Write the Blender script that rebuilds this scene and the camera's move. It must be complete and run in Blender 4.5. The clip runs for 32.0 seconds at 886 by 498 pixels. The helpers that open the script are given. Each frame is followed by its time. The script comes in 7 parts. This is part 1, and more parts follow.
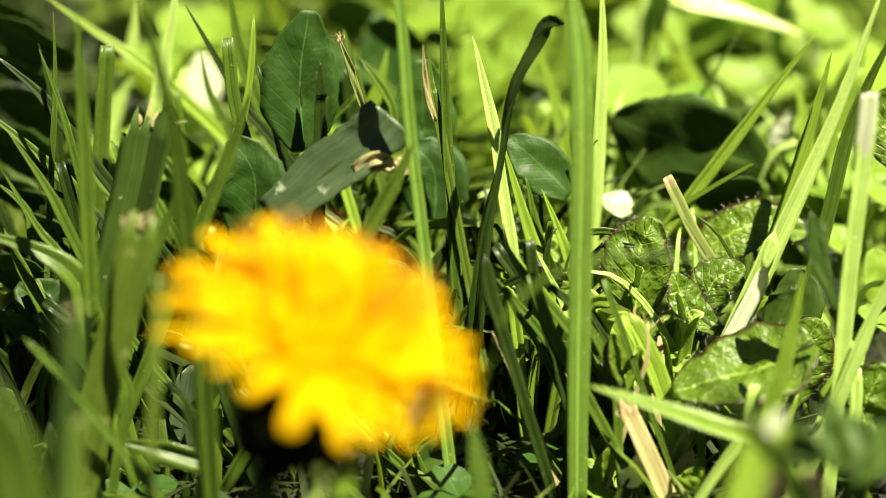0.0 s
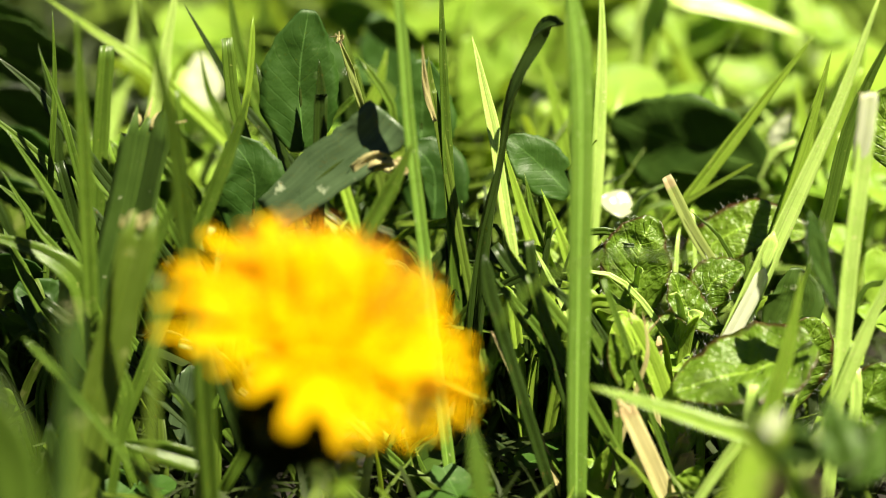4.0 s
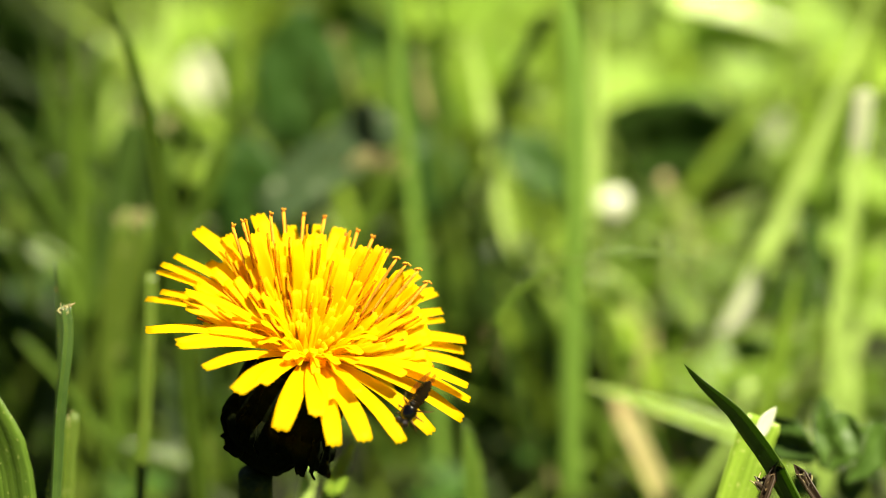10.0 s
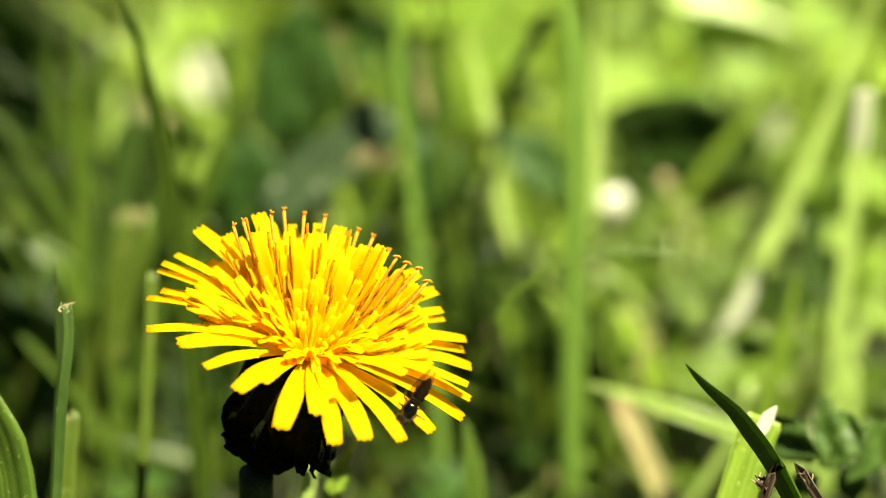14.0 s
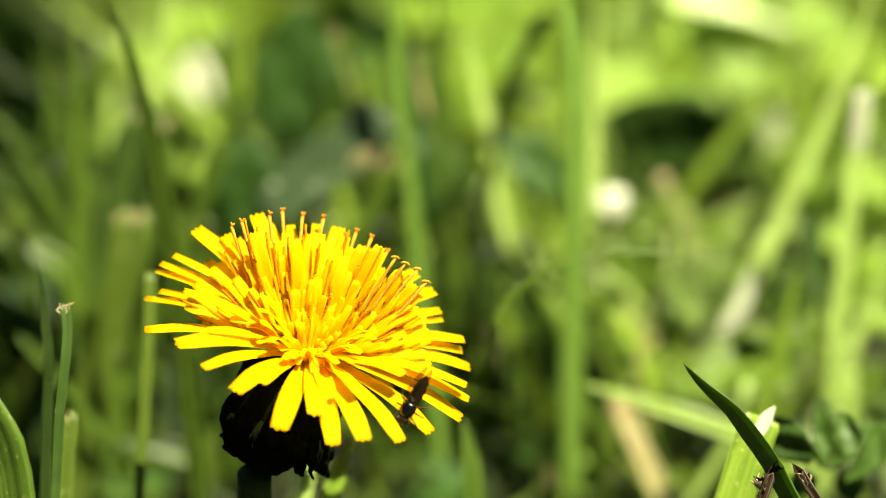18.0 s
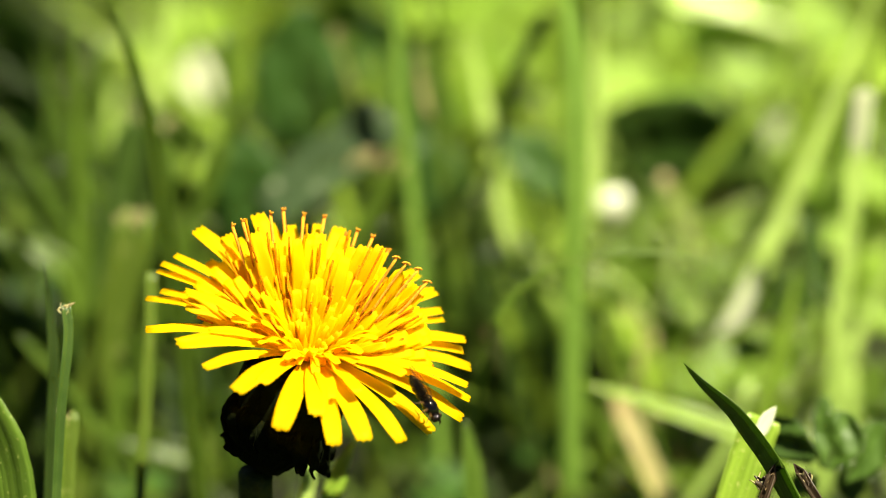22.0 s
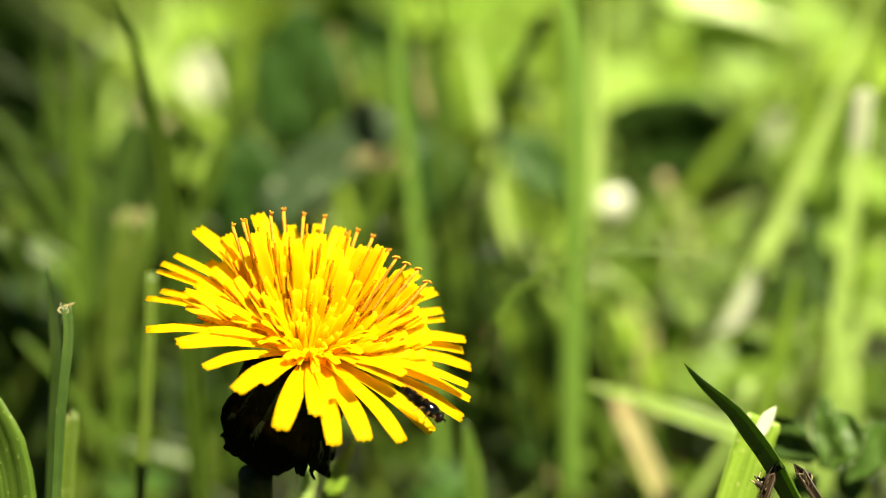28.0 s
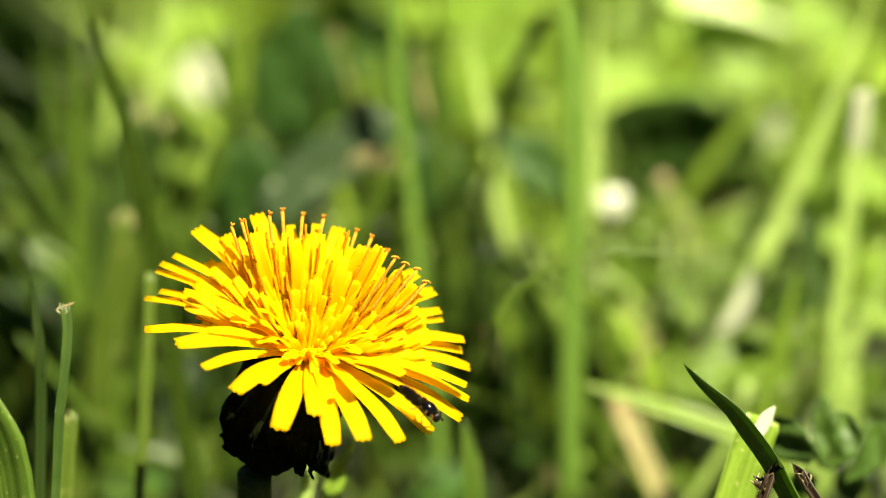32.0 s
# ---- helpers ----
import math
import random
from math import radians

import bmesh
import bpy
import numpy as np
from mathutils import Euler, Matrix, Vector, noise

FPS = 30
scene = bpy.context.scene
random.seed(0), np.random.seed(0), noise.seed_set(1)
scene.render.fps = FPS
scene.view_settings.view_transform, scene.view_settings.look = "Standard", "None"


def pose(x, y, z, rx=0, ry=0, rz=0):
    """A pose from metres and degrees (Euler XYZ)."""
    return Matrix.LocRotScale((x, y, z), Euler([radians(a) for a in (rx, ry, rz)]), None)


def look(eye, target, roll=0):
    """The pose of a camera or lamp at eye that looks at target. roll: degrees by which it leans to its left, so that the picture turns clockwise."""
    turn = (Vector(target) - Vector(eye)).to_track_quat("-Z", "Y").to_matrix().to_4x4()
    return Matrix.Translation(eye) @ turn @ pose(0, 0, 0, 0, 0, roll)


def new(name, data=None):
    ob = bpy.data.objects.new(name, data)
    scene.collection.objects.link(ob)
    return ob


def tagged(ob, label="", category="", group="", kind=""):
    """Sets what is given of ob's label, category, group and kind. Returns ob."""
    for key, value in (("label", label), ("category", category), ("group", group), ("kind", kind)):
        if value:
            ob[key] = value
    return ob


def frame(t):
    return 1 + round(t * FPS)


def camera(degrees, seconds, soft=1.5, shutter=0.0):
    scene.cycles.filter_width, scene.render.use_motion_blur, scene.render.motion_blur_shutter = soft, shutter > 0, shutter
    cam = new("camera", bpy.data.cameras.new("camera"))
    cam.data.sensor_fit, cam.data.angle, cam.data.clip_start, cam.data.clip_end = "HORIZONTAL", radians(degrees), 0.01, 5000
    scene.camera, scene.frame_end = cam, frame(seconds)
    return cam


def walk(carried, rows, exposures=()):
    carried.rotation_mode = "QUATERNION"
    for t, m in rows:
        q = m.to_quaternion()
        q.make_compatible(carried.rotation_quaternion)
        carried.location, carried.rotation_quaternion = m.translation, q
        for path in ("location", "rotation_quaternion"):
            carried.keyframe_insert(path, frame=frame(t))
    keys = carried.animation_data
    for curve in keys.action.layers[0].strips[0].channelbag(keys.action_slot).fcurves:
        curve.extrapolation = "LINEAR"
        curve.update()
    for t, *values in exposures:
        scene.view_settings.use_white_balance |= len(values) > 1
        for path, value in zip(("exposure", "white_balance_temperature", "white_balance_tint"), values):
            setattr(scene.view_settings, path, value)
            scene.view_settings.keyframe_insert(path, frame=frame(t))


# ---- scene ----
# A dandelion in a mown lawn, filmed close from a tripod. Metres; z up; the flower head stands over y = 0.
cam = camera(12.8, 32.0, soft=0.55)
walk(cam, [
    (0, look((-0.00220, -0.40275, 0.25609), (-0.00070, 0.08682, 0.02823))),
    (0.5, look((-0.00220, -0.40275, 0.25609), (-0.00054, 0.08698, 0.02858))),
    (1.0, look((-0.00220, -0.40275, 0.25609), (-0.00077, 0.08672, 0.02802))),
    (1.5, look((-0.00220, -0.40275, 0.25609), (-0.00070, 0.08682, 0.02823))),
    (3.5, look((-0.00220, -0.40275, 0.25609), (-0.00062, 0.08682, 0.02823))),
    (5.5, look((-0.00220, -0.40275, 0.25609), (-0.00062, 0.08679, 0.02816))),
    (6.0, look((-0.00220, -0.40275, 0.25609), (-0.00062, 0.08666, 0.02788))),
    (6.3, look((-0.00100, -0.40275, 0.25609), (-0.00031, 0.08679, 0.02816))),
    (6.6, look((0.00000, -0.40275, 0.25609), (0.00000, 0.08679, 0.02816))),
    (7, look((0.00000, -0.40275, 0.25609), (0.00000, 0.08679, 0.02816))),
    (8, look((0.00000, -0.40275, 0.25609), (0.00000, 0.08682, 0.02823))),
    (8.8, look((0.00000, -0.40275, 0.25609), (0.00008, 0.08682, 0.02823))),
    (9.0, look((0.00000, -0.40275, 0.25609), (0.00008, 0.08685, 0.02830))),
    (9.5, look((0.00000, -0.40275, 0.25609), (0.00000, 0.08666, 0.02788))),
    (10, look((0.00000, -0.40275, 0.25609), (0.00000, 0.08669, 0.02795))),
    (11, look((0.00000, -0.40275, 0.25609), (0.00000, 0.08669, 0.02795))),
    (14, look((0.00000, -0.40275, 0.25609), (-0.00008, 0.08662, 0.02781))),
    (17, look((0.00000, -0.40275, 0.25609), (0.00000, 0.08662, 0.02781))),
    (18, look((0.00000, -0.40275, 0.25609), (0.00015, 0.08666, 0.02788))),
    (19, look((0.00000, -0.40275, 0.25609), (0.00000, 0.08666, 0.02788))),
    (20, look((0.00000, -0.40275, 0.25609), (0.00008, 0.08669, 0.02795))),
    (20.5, look((0.00000, -0.40275, 0.25609), (0.00015, 0.08675, 0.02809))),
    (21, look((0.00000, -0.40275, 0.25609), (0.00008, 0.08666, 0.02788))),
    (23, look((0.00000, -0.40275, 0.25609), (0.00000, 0.08666, 0.02788))),
    (28, look((0.00000, -0.40275, 0.25609), (0.00000, 0.08666, 0.02788))),
    (30, look((0.00000, -0.40275, 0.25609), (0.00000, 0.08662, 0.02781))),
    (31, look((0.00000, -0.40275, 0.25609), (0.00023, 0.08662, 0.02781))),
    (32, look((0.00000, -0.40275, 0.25609), (0.00015, 0.08666, 0.02788))),
])
# the lens's focus, pulled from the grass to the flower
focus = new("focus_point")
focus.empty_display_size = 0.005
cam.data.dof.use_dof, cam.data.dof.focus_object, cam.data.dof.aperture_fstop = True, focus, 9.3


# ---- world, sun and exposure ----
SUN_HEIGHT, SUN_TURN = 64, -122   # degrees over the lawn; degrees from straight behind the flower towards its left; below 0: right
world = bpy.data.worlds.new("sky")
scene.world = world
world.use_nodes = True
wn = world.node_tree.nodes
sky = wn.new("ShaderNodeTexSky")
sky.sky_type, sky.sun_disc = "NISHITA", False
sky.sun_elevation, sky.sun_rotation = radians(SUN_HEIGHT), radians(-SUN_TURN)
world.node_tree.links.new(sky.outputs["Color"], wn["Background"].inputs["Color"])
wn["Background"].inputs["Strength"].default_value = 0.0105
sun = new("sun", bpy.data.lights.new("sun", "SUN"))
sun.data.energy, sun.data.angle, sun.data.color = 5.0, radians(0.5), (1.0, 0.93, 0.69)
sun.matrix_world = look((-2 * math.sin(radians(SUN_TURN)), 2 * math.cos(radians(SUN_TURN)), 2 * math.tan(radians(SUN_HEIGHT))), (0, 0, 0))
scene.view_settings.exposure = 1.7


# ---- materials ----
def nodes_of(name):
    m = bpy.data.materials.new(name)
    m.use_nodes = True
    return m, m.node_tree.nodes, m.node_tree.links, m.node_tree.nodes["Principled BSDF"], m.node_tree.nodes["Material Output"]


def ramp(nodes, stops):
    r = nodes.new("ShaderNodeValToRGB")
    e = r.color_ramp.elements
    e[0].position, e[0].color = stops[0][0], (*stops[0][1], 1)
    e[1].position, e[1].color = stops[-1][0], (*stops[-1][1], 1)
    for p, c in stops[1:-1]:
        e.new(p).color = (*c, 1)
    return r


def mixed(nodes, links, a, b, factor, blend="MIX"):
    m = nodes.new("ShaderNodeMix")
    m.data_type, m.blend_type = "RGBA", blend
    for socket, value in ((m.inputs[0], factor), (m.inputs[6], a), (m.inputs[7], b)):
        if hasattr(value, "links"):
            links.new(value, socket)
        elif isinstance(value, tuple):
            socket.default_value = (*value, 1)
        else:
            socket.default_value = value
    return m.outputs[2]


def maths(nodes, links, operation, *values):
    m = nodes.new("ShaderNodeMath")
    m.operation = operation
    for socket, value in zip(m.inputs, values):
        if hasattr(value, "links"):
            links.new(value, socket)
        else:
            socket.default_value = value
    return m.outputs[0]


def leaf_material(name, dark, light, tip=None, tip_from=0.9, rough=0.42, through_light=0.45, veins=7.0, mottle=220.0, spot=None, glow=None, shine=0.36, random_by="object", bump=0.3, streaks=0.7, midline=0.0, ribs=0.0, relief_depth=0.0003, spot_scale=420.0, spot_from=0.62, rim=None):
    """A thin plant surface: light shines through it; uv runs across (x) and along (y) the blade. streaks: fine lines along it; ribs: side veins off the middle one."""
    m, n, l, p, out = nodes_of(name)
    uv = n.new("ShaderNodeUVMap")
    cut = n.new("ShaderNodeSeparateXYZ")
    l.new(uv.outputs[0], cut.inputs[0])
    where = n.new("ShaderNodeNewGeometry")
    pick = n.new("ShaderNodeObjectInfo")
    chance = pick.outputs["Random"] if random_by == "object" else where.outputs["Random Per Island"]
    patchy = n.new("ShaderNodeTexNoise")
    patchy.inputs["Scale"].default_value, patchy.inputs["Detail"].default_value = mottle, 4
    l.new(where.outputs["Position"], patchy.inputs["Vector"])
    spread = ramp(n, ((0.3, (0, 0, 0)), (0.7, (1, 1, 1))))
    l.new(patchy.outputs["Fac"], spread.inputs[0])
    tone = maths(n, l, "MULTIPLY_ADD", chance, 0.55, maths(n, l, "MULTIPLY", spread.outputs[0], 0.45))
    colour = mixed(n, l, dark, light, tone)
    # lines along the blade, each blade its own
    place = n.new("ShaderNodeCombineXYZ")
    for k, value in enumerate((maths(n, l, "MULTIPLY", cut.outputs[0], veins * 2.6), maths(n, l, "MULTIPLY", cut.outputs[1], 1.6), maths(n, l, "MULTIPLY", chance, 60.0))):
        l.new(value, place.inputs[k])
    lines = n.new("ShaderNodeTexNoise")
    lines.inputs["Scale"].default_value, lines.inputs["Detail"].default_value = 1.0, 3
    l.new(place.outputs[0], lines.inputs["Vector"])
    streak = n.new("ShaderNodeMapRange")
    streak.inputs["From Min"].default_value, streak.inputs["From Max"].default_value = 0.32, 0.68
    l.new(lines.outputs["Fac"], streak.inputs["Value"])
    colour = mixed(n, l, colour, tuple(c * 0.42 for c in dark), maths(n, l, "MULTIPLY", maths(n, l, "SUBTRACT", 1.0, streak.outputs["Result"]), streaks * 0.62))
    colour = mixed(n, l, colour, tuple(min(1, c * 1.45 + 0.012) for c in light), maths(n, l, "MULTIPLY", streak.outputs["Result"], streaks * 0.45))
    height = maths(n, l, "MULTIPLY_ADD", streak.outputs["Result"], 0.9 * streaks, patchy.outputs["Fac"])
    off = maths(n, l, "ABSOLUTE", maths(n, l, "SUBTRACT", cut.outputs[0], 0.5))
    if ribs:   # side veins that run from the middle rib to the rim, and the puckered fields between them
        run = maths(n, l, "SINE", maths(n, l, "MULTIPLY_ADD", maths(n, l, "SUBTRACT", cut.outputs[1], maths(n, l, "MULTIPLY", off, 0.55)), ribs * 6.283, maths(n, l, "MULTIPLY", patchy.outputs["Fac"], 2.0)))
        thin = maths(n, l, "POWER", maths(n, l, "MAXIMUM", run, 0.0), 9.0)
        colour = mixed(n, l, colour, tuple(min(1, c * 1.7 + 0.02) for c in light), maths(n, l, "MULTIPLY", thin, 0.07))
        height = maths(n, l, "MULTIPLY_ADD", thin, -0.11, height)
    if midline:   # the pale rib along the middle
        rib = maths(n, l, "LESS_THAN", off, midline)
        colour = mixed(n, l, colour, tuple(min(1, c * 2.2 + 0.03) for c in light), maths(n, l, "MULTIPLY", rib, 0.5))
    if spot:
        specks = n.new("ShaderNodeTexNoise")
        specks.inputs["Scale"].default_value, specks.inputs["Detail"].default_value = spot_scale, 3
        l.new(where.outputs["Position"], specks.inputs["Vector"])
        few = ramp(n, ((spot_from, (0, 0, 0)), (spot_from + 0.08, (1, 1, 1))))
        l.new(specks.outputs["Fac"], few.inputs[0])
        colour = mixed(n, l, colour, spot, few.outputs[0])
    if rim:   # a discoloured, uneven rim
        edge = ramp(n, ((0.53, (0, 0, 0)), (0.60, (1, 1, 1))))
        l.new(maths(n, l, "MULTIPLY_ADD", patchy.outputs["Fac"], 0.22, off), edge.inputs[0])
        colour = mixed(n, l, colour, rim, edge.outputs[0])
    if tip:
        end = ramp(n, ((tip_from + 0.05, (0, 0, 0)), (tip_from + 0.13, (1, 1, 1))))
        l.new(maths(n, l, "MULTIPLY_ADD", patchy.outputs["Fac"], 0.22, cut.outputs[1]), end.inputs[0])
        colour = mixed(n, l, colour, tip, end.outputs[0])
    l.new(colour, p.inputs["Base Color"])
    l.new(maths(n, l, "MULTIPLY_ADD", patchy.outputs["Fac"], 0.36, rough - 0.16), p.inputs["Roughness"])
    p.inputs["Specular IOR Level"].default_value = shine
    relief = n.new("ShaderNodeBump")
    relief.inputs["Strength"].default_value, relief.inputs["Distance"].default_value = bump, relief_depth
    l.new(height, relief.inputs["Height"])
    l.new(relief.outputs[0], p.inputs["Normal"])
    shine_through = n.new("ShaderNodeBsdfTranslucent")
    l.new(mixed(n, l, colour, glow or tuple(min(1, 2.2 * c) for c in light), 0.6), shine_through.inputs["Color"])
    both = n.new("ShaderNodeMixShader")
    both.inputs[0].default_value = through_light
    l.new(p.outputs[0], both.inputs[1])
    l.new(shine_through.outputs[0], both.inputs[2])
    l.new(both.outputs[0], out.inputs["Surface"])
    return m


def solid_material(name, dark, light, rough=0.6, scale=300.0, metal=0.0, bump=0.3, detail=5, coat=0.0, shine=0.5):
    m, n, l, p, out = nodes_of(name)
    where = n.new("ShaderNodeNewGeometry")
    coarse, fine = n.new("ShaderNodeTexNoise"), n.new("ShaderNodeTexNoise")
    coarse.inputs["Scale"].default_value, fine.inputs["Scale"].default_value = scale, scale * 5
    coarse.inputs["Detail"].default_value = fine.inputs["Detail"].default_value = detail
    l.new(where.outputs["Position"], coarse.inputs["Vector"])
    l.new(where.outputs["Position"], fine.inputs["Vector"])
    both = mixed(n, l, coarse.outputs["Fac"], fine.outputs["Fac"], 0.4)
    r = ramp(n, ((0.35, dark), (0.68, light)))
    l.new(both, r.inputs[0])
    l.new(r.outputs[0], p.inputs["Base Color"])
    p.inputs["Roughness"].default_value, p.inputs["Metallic"].default_value = rough, metal
    p.inputs["Coat Weight"].default_value, p.inputs["Specular IOR Level"].default_value = coat, shine
    relief = n.new("ShaderNodeBump")
    relief.inputs["Strength"].default_value, relief.inputs["Distance"].default_value = bump, 0.0006
    l.new(both, relief.inputs["Height"])
    l.new(relief.outputs[0], p.inputs["Normal"])
    return m


STRAW, PINKISH = (0.50, 0.40, 0.24), (0.58, 0.48, 0.36)
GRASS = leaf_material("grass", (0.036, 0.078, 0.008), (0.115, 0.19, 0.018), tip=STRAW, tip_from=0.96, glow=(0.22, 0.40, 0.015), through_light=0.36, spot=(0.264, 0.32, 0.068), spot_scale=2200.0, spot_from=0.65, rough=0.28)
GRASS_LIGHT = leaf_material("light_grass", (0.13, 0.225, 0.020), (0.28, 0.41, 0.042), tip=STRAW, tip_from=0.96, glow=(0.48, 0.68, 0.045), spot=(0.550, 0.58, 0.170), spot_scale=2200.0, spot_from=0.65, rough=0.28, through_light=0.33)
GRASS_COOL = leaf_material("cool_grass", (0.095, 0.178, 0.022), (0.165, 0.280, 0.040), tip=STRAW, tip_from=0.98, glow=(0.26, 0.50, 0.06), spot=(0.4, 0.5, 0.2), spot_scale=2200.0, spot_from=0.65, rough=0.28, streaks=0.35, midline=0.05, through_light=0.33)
# dark blades; this colour also stands in for shade between the grass
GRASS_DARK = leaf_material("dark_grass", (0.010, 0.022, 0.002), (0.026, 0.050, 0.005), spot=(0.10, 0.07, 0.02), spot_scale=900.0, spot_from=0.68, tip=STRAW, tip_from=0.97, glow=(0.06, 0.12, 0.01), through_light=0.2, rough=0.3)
GRASS_CUT = leaf_material("cut_grass", (0.055, 0.095, 0.008), (0.12, 0.18, 0.018), tip=PINKISH, tip_from=0.965, glow=(0.24, 0.38, 0.03), spot=(0.20, 0.24, 0.06), through_light=0.33)
# lit copy of the grass: strong sun is put into the pale colour
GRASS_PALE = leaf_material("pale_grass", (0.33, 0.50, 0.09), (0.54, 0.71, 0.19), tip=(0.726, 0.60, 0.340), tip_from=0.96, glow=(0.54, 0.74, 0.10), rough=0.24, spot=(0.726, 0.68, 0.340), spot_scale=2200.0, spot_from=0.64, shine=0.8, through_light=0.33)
# bleached grass ends; its white also paints sun glare on the sheath
SHEATH = leaf_material("bleached_glare_sheath", (0.74, 0.77, 0.52), (0.88, 0.90, 0.74), glow=(0.7, 0.72, 0.36), rough=0.22, veins=6, streaks=0.2, shine=0.9)
DRY = leaf_material("dry_straw", (0.36, 0.31, 0.12), (0.56, 0.50, 0.24), tip=(0.42, 0.32, 0.16), glow=(0.5, 0.42, 0.2), rough=0.5, veins=9, through_light=0.3)
# whitish leaf colour that paints a sun glint
GLINT = leaf_material("glint_leaf", (0.22, 0.25, 0.14), (0.40, 0.42, 0.28), glow=(0.5, 0.5, 0.3), streaks=0.1, rough=0.25, through_light=0.2, shine=0.5)
LAWN = leaf_material("lawn_blades", (0.018, 0.038, 0.004), (0.200, 0.29, 0.030), tip=STRAW, tip_from=0.97, glow=(0.40, 0.55, 0.030), random_by="island", rough=0.4)
# cuttings, darkened so that they read as shaded gaps between blades
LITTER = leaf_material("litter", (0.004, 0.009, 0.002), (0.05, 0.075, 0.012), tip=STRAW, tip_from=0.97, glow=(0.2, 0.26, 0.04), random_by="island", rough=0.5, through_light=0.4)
# clover green darkened to carry the shade on these leaves
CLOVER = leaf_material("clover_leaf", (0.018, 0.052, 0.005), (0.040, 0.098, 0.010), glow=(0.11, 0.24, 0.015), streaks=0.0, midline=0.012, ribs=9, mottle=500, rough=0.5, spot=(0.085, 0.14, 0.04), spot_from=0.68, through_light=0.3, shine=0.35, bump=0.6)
# the same leaf in a lighter green that stands in for sunlight
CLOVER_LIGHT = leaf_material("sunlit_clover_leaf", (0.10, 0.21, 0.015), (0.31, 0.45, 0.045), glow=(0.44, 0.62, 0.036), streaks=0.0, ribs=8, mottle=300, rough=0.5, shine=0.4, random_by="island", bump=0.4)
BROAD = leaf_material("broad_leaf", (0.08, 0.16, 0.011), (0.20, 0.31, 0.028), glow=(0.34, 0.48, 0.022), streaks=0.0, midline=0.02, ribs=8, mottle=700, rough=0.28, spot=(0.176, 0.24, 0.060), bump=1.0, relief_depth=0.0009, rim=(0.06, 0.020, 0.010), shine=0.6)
# dark copy of the broad leaf, with shade put into its colour
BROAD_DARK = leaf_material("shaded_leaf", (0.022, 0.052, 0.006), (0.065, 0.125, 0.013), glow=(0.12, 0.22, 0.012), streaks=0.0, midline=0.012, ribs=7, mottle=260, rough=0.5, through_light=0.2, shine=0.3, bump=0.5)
STUB = leaf_material("faded_stub", (0.20, 0.27, 0.06), (0.38, 0.42, 0.14), tip=(0.46, 0.37, 0.20), tip_from=0.92, glow=(0.5, 0.5, 0.16), rough=0.35)
BROWN = leaf_material("withered_leaf", (0.010, 0.007, 0.003), (0.055, 0.032, 0.014), glow=(0.2, 0.08, 0.02), through_light=0.2, spot=(0.3, 0.2, 0.1), spot_scale=1500.0)
TORN = leaf_material("torn_leaf", (0.020, 0.045, 0.006), (0.055, 0.100, 0.014), tip=(0.36, 0.27, 0.14), tip_from=0.975, rough=0.34, glow=(0.1, 0.18, 0.04), through_light=0.15, spot=(0.30, 0.33, 0.20), spot_from=0.64, spot_scale=420.0, streaks=0.3)
TORN_GREY = leaf_material("worn_leaf", (0.028, 0.050, 0.020), (0.075, 0.115, 0.050), tip=(0.30, 0.20, 0.09), tip_from=0.95, rough=0.3, glow=(0.1, 0.18, 0.04), through_light=0.12, spot=(0.30, 0.34, 0.22), spot_from=0.66, spot_scale=380.0, streaks=0.35)
PETAL = leaf_material("yellow_petal", (0.93, 0.62, 0.0), (0.97, 0.70, 0.0), glow=(1.0, 0.81, 0.0), veins=1.5, mottle=300, rough=0.6, through_light=0.72, shine=0.1, bump=0.15, streaks=0.08)
PETAL_INNER = leaf_material("inner_petal", (0.97, 0.76, 0.0), (0.99, 0.82, 0.0), glow=(1.0, 0.89, 0.0), veins=1.5, mottle=300, rough=0.6, through_light=0.80, shine=0.1, bump=0.15, streaks=0.06)
STYLE = solid_material("orange_style", (0.60, 0.21, 0.002), (0.84, 0.38, 0.003), rough=0.8, scale=3000, bump=0.6)
STYLE_DARK = solid_material("brown_style", (0.46, 0.13, 0.0), (0.70, 0.26, 0.0), shine=0.05, rough=0.8, scale=3000, bump=0.6)
DISC = solid_material("flower_disc", (0.90, 0.60, 0.0), (0.98, 0.76, 0.0), rough=0.7, scale=1500, shine=0.05)
# green bracts in near black: the petals' shade is put into the colour
BRACT = solid_material("shaded_bract", (0.002, 0.003, 0.001), (0.006, 0.008, 0.002), rough=0.9, scale=700, shine=0.02)
# stem green, darkened for the shade below the head
STEM = solid_material("flower_stem", (0.014, 0.026, 0.004), (0.034, 0.052, 0.009), rough=0.45, scale=400, shine=0.12)


